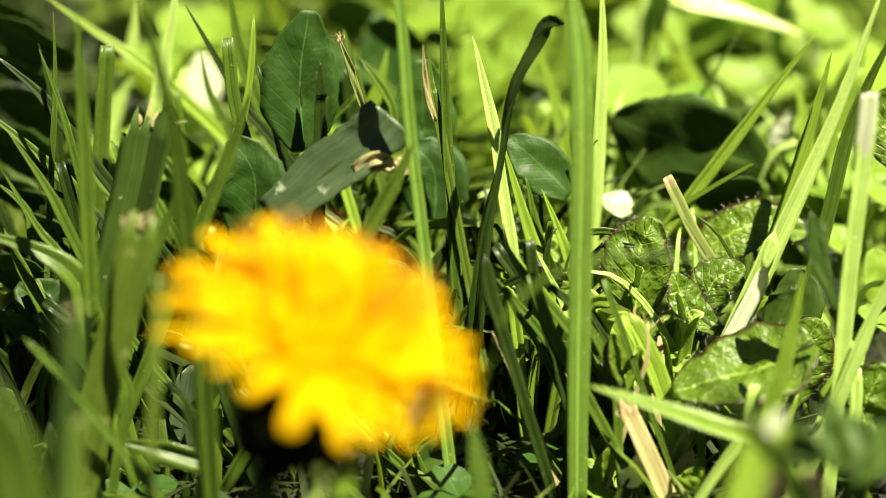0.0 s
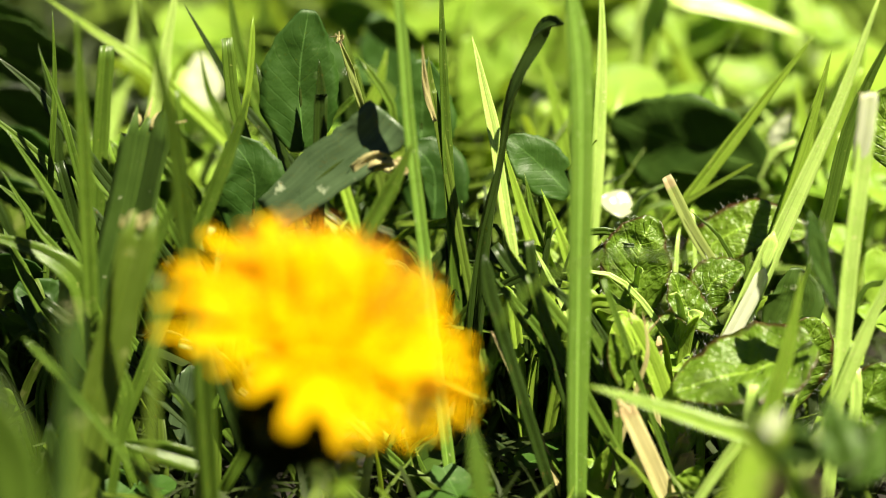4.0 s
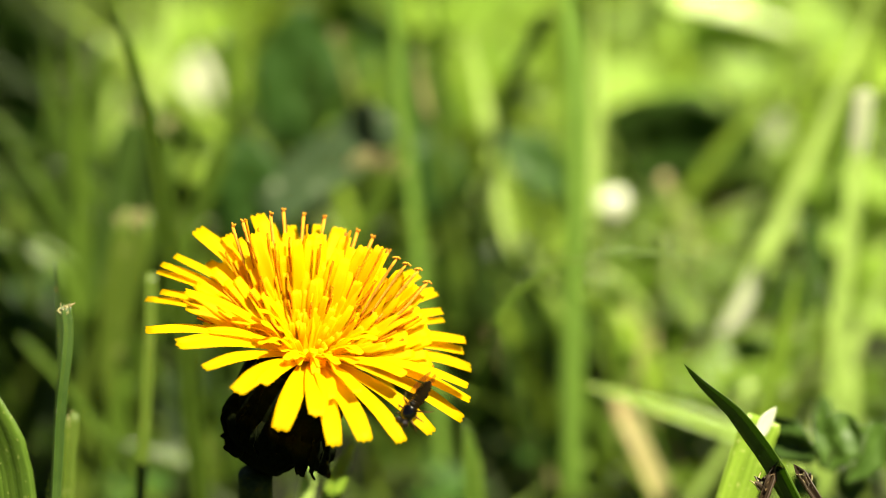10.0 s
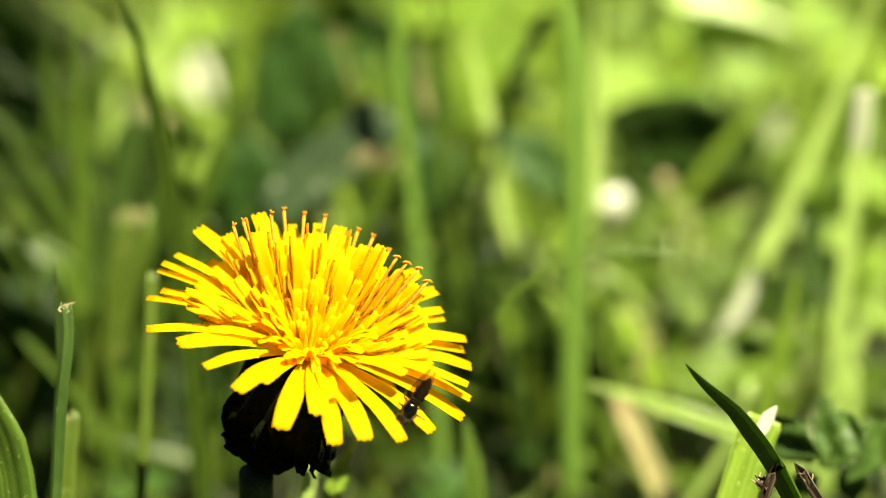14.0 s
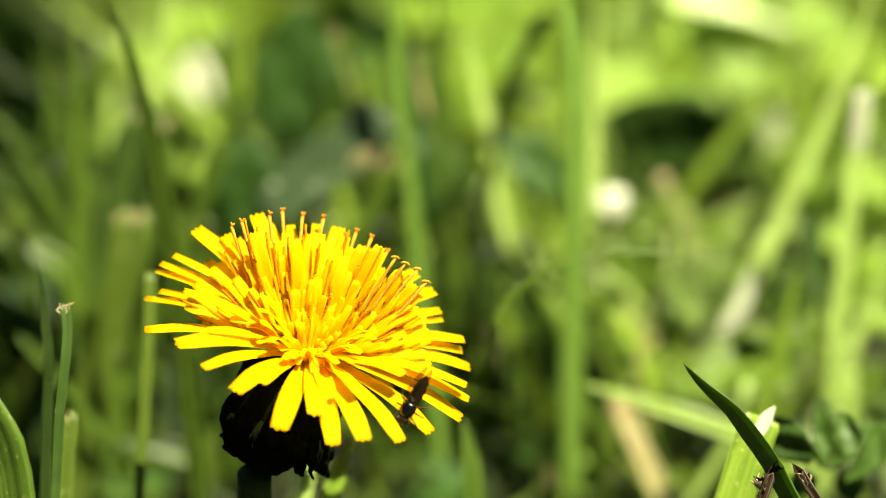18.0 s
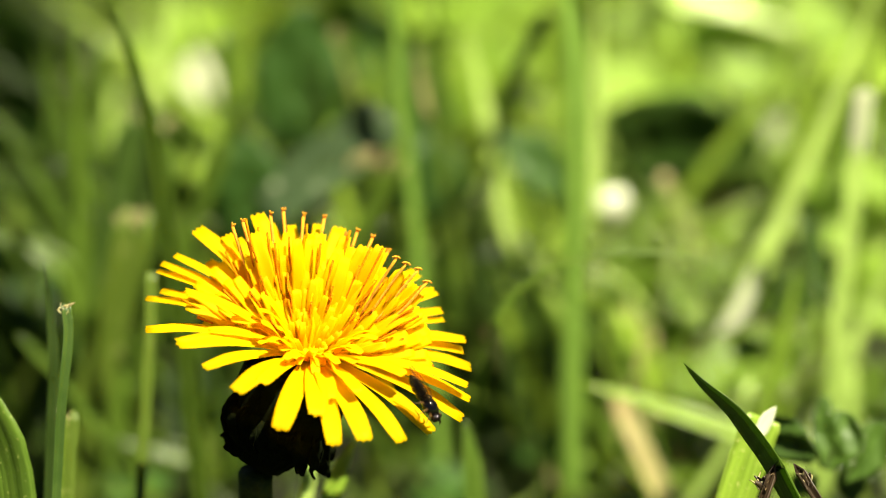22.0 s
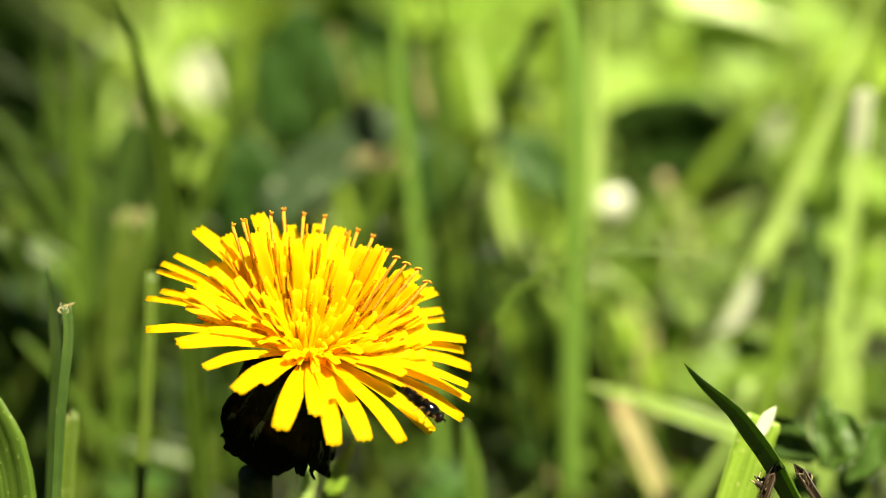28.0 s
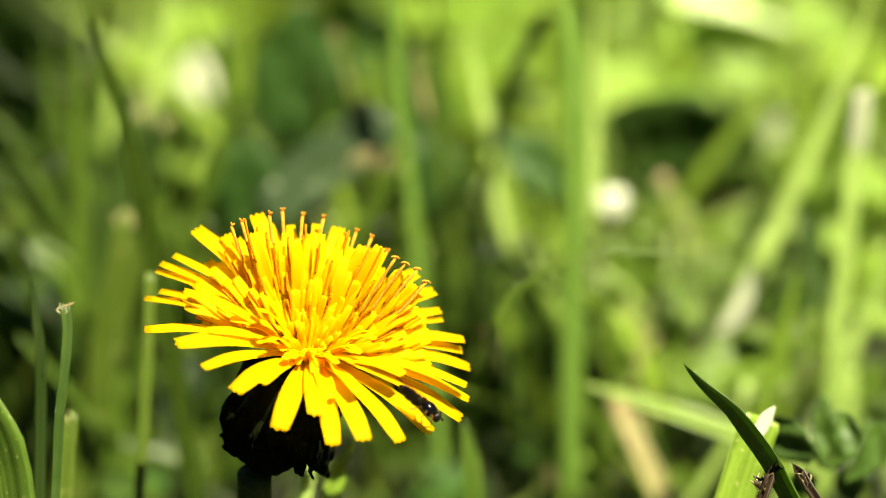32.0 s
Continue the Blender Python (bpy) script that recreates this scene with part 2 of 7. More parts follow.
def ground_material():
    """Bare soil between the blades; further off, where single blades are too fine, the lawn's green."""
    m = solid_material("soil", (0.004, 0.003, 0.002), (0.022, 0.016, 0.010), rough=0.95, scale=160, bump=1.0)
    n, l = m.node_tree.nodes, m.node_tree.links
    p = n["Principled BSDF"]
    soil = p.inputs["Base Color"].links[0].from_socket
    where, away, far = n.new("ShaderNodeNewGeometry"), n.new("ShaderNodeVectorMath"), n.new("ShaderNodeMapRange")
    away.operation = "LENGTH"
    l.new(where.outputs["Position"], away.inputs[0])
    l.new(away.outputs["Value"], far.inputs["Value"])
    far.inputs["From Min"].default_value, far.inputs["From Max"].default_value = 0.5, 1.6
    mottle = n.new("ShaderNodeTexNoise")
    mottle.inputs["Scale"].default_value, mottle.inputs["Detail"].default_value = 40, 8
    l.new(where.outputs["Position"], mottle.inputs["Vector"])
    green = ramp(n, ((0.35, (0.03, 0.055, 0.010)), (0.65, (0.10, 0.15, 0.025))))
    l.new(mottle.outputs["Fac"], green.inputs[0])
    l.new(mixed(n, l, soil, green.outputs[0], far.outputs["Result"]), p.inputs["Base Color"])
    return m


SOIL = ground_material()
HAIR = solid_material("leaf_hair", (0.6, 0.62, 0.5), (0.8, 0.8, 0.7), rough=0.3, scale=900)
BLACK = solid_material("fly_shell", (0.0005, 0.0005, 0.0005), (0.002, 0.0015, 0.001), rough=0.09, scale=2200, bump=0.5, shine=0.3)
BRONZE = solid_material("fly_thorax", (0.0005, 0.0005, 0.0005), (0.002, 0.0015, 0.001), rough=0.12, scale=1600, shine=0.6, bump=0.06)
GOLD = solid_material("fly_hair", (0.006, 0.004, 0.001), (0.035, 0.02, 0.004), rough=0.5, scale=4000, bump=0.5)
EYE = solid_material("fly_eye", (0.003, 0.0012, 0.001), (0.009, 0.003, 0.002), rough=0.2, scale=6000, bump=0.3)
LEG = solid_material("fly_leg", (0.006, 0.004, 0.002), (0.16, 0.075, 0.012), rough=0.5, scale=1200, shine=0.2)


def wing_material():
    m, n, l, p, out = nodes_of("fly_wing")
    p.inputs["Base Color"].default_value, p.inputs["Roughness"].default_value = (0.05, 0.035, 0.015, 1), 0.25
    p.inputs["Specular IOR Level"].default_value = 0.2
    clear = n.new("ShaderNodeBsdfTransparent")
    clear.inputs[0].default_value = (0.80, 0.70, 0.50, 1)
    both = n.new("ShaderNodeMixShader")
    both.inputs[0].default_value = 0.09
    l.new(clear.outputs[0], both.inputs[1])
    l.new(p.outputs[0], both.inputs[2])
    l.new(both.outputs[0], out.inputs["Surface"])
    return m


WING = wing_material()


# ---- building helpers ----
def link_mesh(name, verts, faces, material, uvs=None, smooth=True, creased=False):
    me = bpy.data.meshes.new(name)
    me.from_pydata([tuple(v) for v in verts], [], faces)
    if uvs is not None:
        layer = me.uv_layers.new(name="uv")
        loops = np.empty(len(me.loops), np.int32)
        me.loops.foreach_get("vertex_index", loops)
        layer.data.foreach_set("uv", np.asarray(uvs, np.float32)[loops].ravel())
    me.materials.append(material)
    if smooth:
        me.polygons.foreach_set("use_smooth", [True] * len(me.polygons))
    if creased:   # a sharp keel along the middle of the blade
        ends = np.empty(2 * len(me.edges), np.int32)
        me.edges.foreach_get("vertices", ends)
        middle = np.abs(np.asarray(uvs)[:, 0] - 0.5) < 0.01
        me.attributes.new("sharp_edge", "BOOLEAN", "EDGE").data.foreach_set("value", middle[ends].reshape(-1, 2).all(axis=1))
    return me


def part(name, me, parent, label=""):
    ob = new(name, me)
    ob.parent = parent
    return tagged(ob, label) if label else ob


def thing(name, m, label, category, group=""):
    ob = new(name)
    ob.empty_display_size = 0.01
    ob.matrix_basis = m
    return tagged(ob, label, category, group)


def spline(points, steps):
    """A smooth line through the points."""
    p = np.array(points, float)
    if len(p) == 2:
        return p[0] + np.linspace(0, 1, steps)[:, None] * (p[1] - p[0])
    ends = np.vstack((2 * p[0] - p[1], p, 2 * p[-1] - p[-2]))
    made = []
    for s in np.linspace(0, len(p) - 1 - 1e-9, steps):
        i, u = int(s), s - int(s)
        a, b, c, d = ends[i:i + 4]
        made.append(0.5 * (2 * b + (c - a) * u + (2 * a - 5 * b + 4 * c - d) * u * u + (3 * b - a - 3 * c + d) * u ** 3))
    return np.array(made)


def ribbon(points, profile, width, facing, fold=0.0, thick=0.00015, steps=14, across=5, twist=0.0, teeth=None, wave=0.0, seed=0, pucker=0.0, rim=0.0):
    """A thin solid leaf along a line: width by profile(0..1), a fold along its middle, a closed rim; uv = (across, along)."""
    line = spline(points, steps)
    rng = np.random.default_rng(seed)
    along = np.gradient(line, axis=0)
    along /= np.linalg.norm(along, axis=1)[:, None] + 1e-12
    verts, uvs, faces = [], [], []
    torn = rng.uniform(-0.42, 0.34, across)
    for sheet in (1, -1):
        for i in range(steps):
            v = i / (steps - 1)
            face = Vector(facing)
            t = Vector(along[i])
            face = (face - face.dot(t) * t).normalized()
            if twist:
                face.rotate(Matrix.Rotation(radians(twist) * v, 3, t))
            side = t.cross(face)
            w = width * profile(v) / 2
            for j in range(across):
                u = 2 * j / (across - 1) - 1
                uneven = 1 + rim * (noise.noise((v * 7, (1 if u > 0 else 5) + seed * 3.3, 0.5)) + 0.6 * noise.noise((v * 31, (1 if u > 0 else 5) + seed * 3.3, 2.5)))
                at = Vector(line[i]) + side * (u * w * uneven) + face * (abs(u) * fold * w + wave * w * math.sin(v * 9 + u * 4 + seed) + pucker * w * noise.noise((u * 2.6 + seed * 7.1, v * 6.5, seed * 1.7)) + sheet * thick / 2 * (1 - 0.6 * abs(u)))
                if teeth and i == steps - 1:
                    at += t * (torn[j] if teeth == "torn" else teeth[j % len(teeth)]) * width
                verts.append(at)
                uvs.append(((u + 1) / 2, v))
    n = steps * across
    for i in range(steps - 1):
        for j in range(across - 1):
            a = i * across + j
            faces.append((a, a + 1, a + across + 1, a + across))
            faces.append((n + a, n + a + across, n + a + across + 1, n + a + 1))
        a, b = i * across, i * across + across - 1
        faces.append((a, a + across, n + a + across, n + a))
        faces.append((b, n + b, n + b + across, b + across))
    for j in range(across - 1):
        a, b = j, (steps - 1) * across + j
        faces.append((a, n + a, n + a + 1, a + 1))
        faces.append((b, b + 1, n + b + 1, n + b))
    return verts, faces, uvs


def tube(points, radii, steps=12, sides=8):
    line = spline(points, steps)
    rr = np.interp(np.linspace(0, 1, steps), np.linspace(0, 1, len(radii)), radii)
    along = np.gradient(line, axis=0)
    verts, faces, uvs = [], [], []
    for i in range(steps):
        t = Vector(along[i]).normalized()
        s = t.cross(Vector((0.31, -0.9, 0.2))).normalized()
        f = s.cross(t)
        for j in range(sides):
            a = j * math.tau / sides
            verts.append(Vector(line[i]) + (s * math.cos(a) + f * math.sin(a)) * rr[i])
            uvs.append((j / sides, i / (steps - 1)))
    for i in range(steps - 1):
        for j in range(sides):
            a, b = i * sides + j, i * sides + (j + 1) % sides
            faces.append((a, b, b + sides, a + sides))
    faces.append(tuple(range(sides))[::-1])
    faces.append(tuple(range((steps - 1) * sides, steps * sides)))
    return verts, faces, uvs


def ellipsoid(at, size, rings=10, sides=14, squash=None):
    verts, faces = [], []
    for i in range(rings + 1):
        a = math.pi * i / rings
        for j in range(sides):
            b = math.tau * j / sides
            v = Vector((math.cos(a), math.sin(a) * math.cos(b), math.sin(a) * math.sin(b)))
            if squash:
                v = squash(v)
            verts.append(Vector((at[0] + v.x * size[0], at[1] + v.y * size[1], at[2] + v.z * size[2])))
    for i in range(rings):
        for j in range(sides):
            a, b = i * sides + j, i * sides + (j + 1) % sides
            faces.append((a, b, b + sides, a + sides))
    return verts, faces


def merged(pieces):
    verts, faces, uvs = [], [], []
    for v, f, u in pieces:
        k = len(verts)
        verts += v
        uvs += u
        faces += [tuple(i + k for i in q) for q in f]
    return verts, faces, uvs


def tapering(v):
    return min(1, 0.75 + 1.2 * v) * max(0, 1 - max(0, v - 0.55) / 0.45) ** 0.75 + 0.015


def late(v):
    return min(1, 0.8 + 0.5 * v) * max(0, 1 - max(0, v - 0.84) / 0.16) ** 0.6 + 0.015


def cut_off(v):
    return min(1, 0.72 + 0.8 * v) * (1 if v < 0.93 else 1 - 2.2 * (v - 0.93))


def even(v):
    return 1 - 0.15 * v - 0.75 * max(0, v - 0.93) / 0.07


def oval(v):
    return math.sin(math.pi * min(1, max(0.0, 0.04 + 0.93 * v)) ** 0.85) ** 0.75 + 0.02


def broad(v):
    return (0.22 + 0.78 * math.sin(math.pi * min(1, v ** 1.25)) ** 0.8) * (1 if v < 0.97 else 0.6)


# ---- the lawn ----
def ground():
    """One sheet of soil to the horizon, uneven near the flower."""
    verts, faces = [], []
    edges = [-2000, -300, -40, -8, -2, -0.8] + [round(-0.45 + 0.03 * i, 3) for i in range(31)] + [0.8, 2, 8, 40, 300, 2000]
    for y in edges:
        for x in edges:
            near = max(0, 1 - math.hypot(x, y) / 1.2)
            verts.append((x, y + 0.1, -0.006 + near * 0.004 * noise.noise((x * 30, y * 30, 0.3))))
    k = len(edges)
    for i in range(k - 1):
        for j in range(k - 1):
            a = i * k + j
            faces.append((a, a + 1, a + k + 1, a + k))
    ob = new("ground", link_mesh("ground", verts, faces, SOIL))
    tagged(ob, "dark crumbly soil under the mown lawn", "ground", kind="structure")


def lawn(name, count, x_range, y_range, height, seed, material, label, width=0.0022, lean=0.5, keep=None):
    """Countless short blades in one mesh."""
    rng = np.random.default_rng(seed)
    verts, faces, uvs = [], [], []
    while count > 0:
        x, y = rng.uniform(*x_range), rng.uniform(*y_range)
        if keep and not keep(x, y):
            continue
        count -= 1
        h = rng.uniform(*height)
        turn, droop = rng.uniform(0, math.tau), rng.uniform(0.1, lean) * h * 1.6
        w = width * rng.uniform(0.5, 1.3)
        out = np.array((math.cos(turn), math.sin(turn), 0))
        spin = turn + rng.normal(math.pi / 2, 0.5)
        side = np.array((math.cos(spin), math.sin(spin), 0)) * w / 2
        k, steps = len(verts), 6
        cut = rng.random() < 0.5
        for i in range(steps):
            v = i / (steps - 1)
            mid = np.array((x, y, -0.005)) + out * droop * v * v + np.array((0, 0, (h + 0.004) * (v - 0.25 * v * v * droop / h)))
            s = side * ((1 if v < 0.9 else 0.75) if cut else (1 - v ** 2.2 * 0.96))
            keel = np.cross(out, (0, 0, 1)) * 0 + out * w * 0.16
            for u, p in ((0, mid - s), (0.5, mid - keel), (1, mid + s)):
                verts.append(p)
                uvs.append((u, v))
        for i in range(steps - 1):
            for j in (0, 1):
                a = k + i * 3 + j
                faces.append((a, a + 1, a + 4, a + 3))
    return tagged(new(name, link_mesh(name, verts, faces, material, uvs)), label, "grass", kind="stuff")


def low_leaves(name, count, x_range, y_range, z_range, size, seed, material, label, keep=None):
    """Countless small round clover leaflets in one mesh."""
    rng = np.random.default_rng(seed)
    verts, faces, uvs = [], [], []
    while count > 0:
        x, y, z = rng.uniform(*x_range), rng.uniform(*y_range), rng.uniform(*z_range)
        if keep and not keep(x, y):
            continue
        count -= 1
        start = rng.uniform(0, math.tau)
        for leaf in range(3):
            a = start + leaf * 2.1
            r = rng.uniform(*size)
            out, side = np.array((math.cos(a), math.sin(a), rng.uniform(-0.3, 0.5))), np.array((-math.sin(a), math.cos(a), rng.uniform(-0.3, 0.3)))
            k = len(verts)
            for i in range(5):
                v = i / 4
                wide = r * 0.55 * math.sin(math.pi * (0.06 + 0.84 * v)) ** 0.7
                for u in (-1, 0, 1):
                    verts.append(np.array((x, y, z)) + out * r * v + side * wide * u + np.array((0, 0, abs(u) * r * 0.12)))
                    uvs.append(((u + 1) / 2, v))
            for i in range(4):
                for j in (0, 1):
                    q = k + i * 3 + j
                    faces.append((q, q + 1, q + 4, q + 3))
    return tagged(new(name, link_mesh(name, verts, faces, material, uvs)), label, "clover", kind="stuff")


BLADES = []


def blade(points, width, material, label, shape=tapering, face=(0.45, -1, 0.45), fold=0.55, twist=0.0, name="grass", ribbed=True, ragged=False, steps=16, thick=0.00018, wave=0.0):
    """A single blade of grass, from its root to its tip."""
    root = Vector(points[0])
    local = [Vector(p) - root for p in points]
    v, f, u = ribbon(local, shape, width, face, fold, thick, steps, 9 if ragged else 5, twist, "torn" if ragged else None, wave, len(BLADES), rim=0.07)
    ob = new(name, link_mesh(name, v, f, material, u, creased=True))
    ob.matrix_basis = Matrix.Translation(root)
    BLADES.append(ob)
    if ribbed:   # the keel on the blade's back, and the frayed fibres of a torn end
        out = Vector(face).normalized()
        line = spline(local, 12)[:10]
        part("midrib", link_mesh("midrib", *tube([Vector(p) - out * (0.00018 + width * 0.02) for p in line], (width * 0.07 + 0.00008, 0.00006), 10, 6)[:2], material), ob)
        if ragged:
            rng = np.random.default_rng(len(BLADES))
            tip, way = local[-1], (local[-1] - local[-2]).normalized()
            side = way.cross(out)
            for k in range(7):
                a = tip + side * width * (k / 6 - 0.5) * 0.85 - way * 0.0012
                long = (0.7 + width * 260) * rng.uniform(0.6, 1.5) * 0.001
                bits = tube([a, a + way * long * 0.55 + side * rng.normal(0, 0.0003), a + way * long + side * rng.normal(0, 0.0007) + out * rng.normal(0, 0.0007)], (0.00012 + width * 0.03, 0.00010 + width * 0.03, 0.00004), 6, 5)
                part("fibre", link_mesh("fibre", *bits[:2], DRY, bits[2]), ob, "dry frayed fibre")
    return tagged(ob, label, "grass", "single blades of the lawn")


def clover(points, length, width, lean, spin, material, label):
    """A clover: a stalk and three leaflets; lean and spin turn the leaf's face."""
    ob = thing("clover", Matrix.Translation(points[0]), label, "clover", "clover plants in the lawn")
    top = Vector(points[-1]) - Vector(points[0])
    part("stalk", link_mesh("stalk", *tube([Vector(p) - Vector(points[0]) for p in points], (0.0006, 0.0004))[:2], STEM), ob)
    turn = Euler((radians(lean), 0, radians(spin))).to_matrix()
    for k in range(3):
        a = radians(90 + 120 * k)
        out = Vector((math.cos(a), math.sin(a), 0.12))
        line = [top + turn @ (out * s * length) + turn @ Vector((0, 0, 0.06 * length * math.sin(3 * s))) for s in (0.02, 0.35, 0.7, 1.0)]
        v, f, u = ribbon(line, oval, width, turn @ Vector((0, 0, 1)), 0.18, 0.0002, 12, 7, seed=k)
        part("leaflet", link_mesh("leaflet", v, f, material, u), ob)
    return ob


def broad_leaf(points, width, face, material, label, fold=0.2, shape=broad, hairs=0, wave=0.04, seed=1, name="broad_leaf", thick=0.0004, pucker=0.07):
    """A broad low leaf with a fold along its middle rib and fine pale hairs."""
    root = Vector(points[0])
    ob = thing(name, Matrix.Translation(root), label, "leaf", "broad leaves in the lawn")
    line = [Vector(p) - root for p in points]
    v, f, u = ribbon(line, shape, width, face, fold, thick, 26, 11, wave=wave, seed=seed, pucker=pucker, rim=0.13)
    part("leaf_blade", link_mesh("leaf_blade", v, f, material, u), ob)
    part("midrib", link_mesh("midrib", *tube([p - Vector(face).normalized() * 0.0002 for p in line[:-1]] , (0.0005, 0.0002), 10, 6)[:2], STEM), ob)
    if hairs:
        rng = np.random.default_rng(seed)
        pieces = []
        for k in range(hairs):
            i, side = int(rng.integers(2, 24)), int(rng.integers(0, 2))
            a = Vector(v[i * 11 + side * 10])
            mid = Vector(v[i * 11 + 5])
            way = ((a - mid).normalized() + Vector(face).normalized() * rng.uniform(0, 1) + Vector(rng.normal(0, 0.4, 3)))
            pieces.append(tube([a, a + way.normalized() * rng.uniform(0.0003, 0.0010)], (0.000018, 0.000006), 3, 3))
        part("hairs", link_mesh("hairs", *merged(pieces)[:2], HAIR), ob, "fine pale hairs along the rim")
    return ob


# ---- the dandelion ----
HEAD = pose(-0.01519, 0.00000, 0.05500, 12.46, 11.40, -5.40)   # the head's middle, its face tilted to the camera's side
NECK, NECK_LOW, ROOT = Vector((-0.02145, -0.00439, 0.04204)), Vector((-0.02199, -0.00109, 0.02102)), (-0.02414, 0.00221, 0.00000)

def petal(head, side, back, up, width, curl=0.0, material=PETAL, base=0.0024, seed=0, narrow=0.32, foot=None, face=None):
    """A strap petal whose tip lies at (side, back, up) from the head's middle."""
    tip = Vector((side, back, up)) * 0.975
    flat = Vector((side, back, 0))
    flat = flat.normalized() if flat.length > 1e-6 else Vector((1, 0, 0))
    start = Vector(foot) if foot else flat * base + Vector((0, 0, 0.0010))
    way = tip - start
    bow = flat.cross(Vector((0, 0, 1))).cross(way).normalized()
    if bow.z < 0:
        bow = -bow
    bow = bow if face is None else face.normalized()
    line = [start, start + way * 0.33 + bow * way.length * (0.05 + curl), start + way * 0.7 + bow * way.length * (0.06 + curl), tip]
    v, f, u = ribbon(line, lambda s: narrow + (1 - narrow) * math.sin(math.pi / 2 * min(1, s / 0.68)) - 0.24 * (max(0, s - 0.68) / 0.32) ** 2, width, bow, 0.20, 0.00012, 12, 6, teeth=(0.0, 0.12, 0.01, 0.15, 0.02, 0.10), wave=0.05, seed=seed)
    return part("petal", link_mesh("petal", v, f, material, u), head)


def style(head, side, back, up, material=STYLE, hook=0.0, seed=0, start=0.45, fork=1.0, thick=1.0):
    """A thin pollen-dusted style that forks into two curled tips."""
    rng = np.random.default_rng(seed)
    tip = Vector((side, back, up))
    low = Vector((side * (start * 0.5 + 0.42), back * start * 0.8, up * start))
    pieces = [tube([low, (low + tip) / 2 + Vector(rng.normal(0, 0.00012, 3)), tip], (0.00013 * thick, 0.00017 * thick, 0.00020 * thick), 8, 6)]
    for s in (-1, 1):
        arm = Vector((s * rng.uniform(0.2, 0.5), rng.uniform(-0.3, 0.2), 0.9)).normalized()
        down = Vector((s * 0.5, -0.2, -0.6)) * hook
        pieces.append(tube([tip - Vector((0, 0, 0.0001)), tip + arm * 0.00035 * fork, tip + arm * 0.0006 * fork + down * 0.0007], (0.00016 * thick, 0.00014 * thick, 0.00010 * thick), 6, 5))
    return part("style", link_mesh("style", *merged(pieces)[:2], material), head)


def dandelion():
    flower = thing("dandelion", pose(*ROOT), "yellow dandelion in full bloom on a short stem in the lawn", "flower")
    root = Vector(ROOT)
    stem = tube([(0, 0, -0.004), NECK_LOW - root, NECK - root], (0.0024, 0.0021, 0.0020), 14, 14)
    part("stem", link_mesh("stem", *stem[:2], STEM), flower, "short hollow green stem")
    # the green cup below the petals
    spread = (HEAD.inverted() @ NECK)
    low = spread * 0.92
    cup_line = [low * 1.02, low * 0.75, low * 0.45, low * 0.34, Vector((0, 0, -0.0036))]
    cup = tube(cup_line, (0.0026, 0.0048, 0.0056, 0.0054, 0.0042), 14, 20)
    cup_ob = part("involucre", link_mesh("involucre", *cup[:2], BRACT), flower, "cup of narrow bracts coloured near black for shade")
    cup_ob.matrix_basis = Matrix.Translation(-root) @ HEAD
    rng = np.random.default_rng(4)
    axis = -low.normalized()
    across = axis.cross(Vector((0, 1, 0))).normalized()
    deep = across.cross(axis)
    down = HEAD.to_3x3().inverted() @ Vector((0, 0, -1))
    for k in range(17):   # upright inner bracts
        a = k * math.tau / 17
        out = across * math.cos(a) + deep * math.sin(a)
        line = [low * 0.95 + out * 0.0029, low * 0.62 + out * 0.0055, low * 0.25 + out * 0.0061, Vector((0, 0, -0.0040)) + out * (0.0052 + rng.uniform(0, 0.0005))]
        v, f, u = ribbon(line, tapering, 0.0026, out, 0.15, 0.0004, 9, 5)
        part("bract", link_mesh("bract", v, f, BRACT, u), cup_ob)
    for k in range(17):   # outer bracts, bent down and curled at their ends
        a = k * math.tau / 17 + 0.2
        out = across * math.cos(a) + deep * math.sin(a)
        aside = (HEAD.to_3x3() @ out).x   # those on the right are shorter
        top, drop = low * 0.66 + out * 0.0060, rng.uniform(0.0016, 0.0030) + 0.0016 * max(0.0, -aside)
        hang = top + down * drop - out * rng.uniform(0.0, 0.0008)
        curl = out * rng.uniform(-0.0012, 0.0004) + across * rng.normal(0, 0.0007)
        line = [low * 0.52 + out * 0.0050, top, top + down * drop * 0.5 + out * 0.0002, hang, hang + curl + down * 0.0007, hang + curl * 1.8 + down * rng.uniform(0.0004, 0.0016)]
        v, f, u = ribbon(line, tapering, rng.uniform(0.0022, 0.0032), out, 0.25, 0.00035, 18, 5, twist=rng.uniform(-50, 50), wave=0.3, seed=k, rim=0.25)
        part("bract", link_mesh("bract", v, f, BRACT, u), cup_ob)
    # the head
    dome = ellipsoid((0, 0, -0.0013), (0.0046, 0.0046, 0.0024), 10, 20)
    head = part("flower_head", link_mesh("flower_head", *dome, DISC), flower, "wide head of yellow strap petals")
    head.matrix_basis = Matrix.Translation(-root) @ HEAD
    petal(head, -0.01610, 0.00863, 0.00753, 0.00261, seed=0)
    petal(head, -0.01797, 0.00650, 0.00481, 0.00130, seed=1)
    petal(head, -0.01927, 0.00574, 0.00378, 0.00130, seed=2)
    petal(head, -0.01959, 0.00517, 0.00305, 0.00118, seed=3)
    petal(head, -0.02014, 0.00305, 0.00035, 0.00130, seed=4)
    petal(head, -0.01863, 0.00375, 0.00134, 0.00142, seed=5)
    petal(head, -0.01530, -0.00234, 0.00703, 0.00166, seed=6)
    petal(head, -0.01887, -0.00450, 0.00201, 0.00154, seed=7)
    petal(head, -0.01451, -0.00938, 0.00505, 0.00237, seed=8)
    petal(head, -0.01164, -0.00585, 0.00512, 0.00142, seed=9)
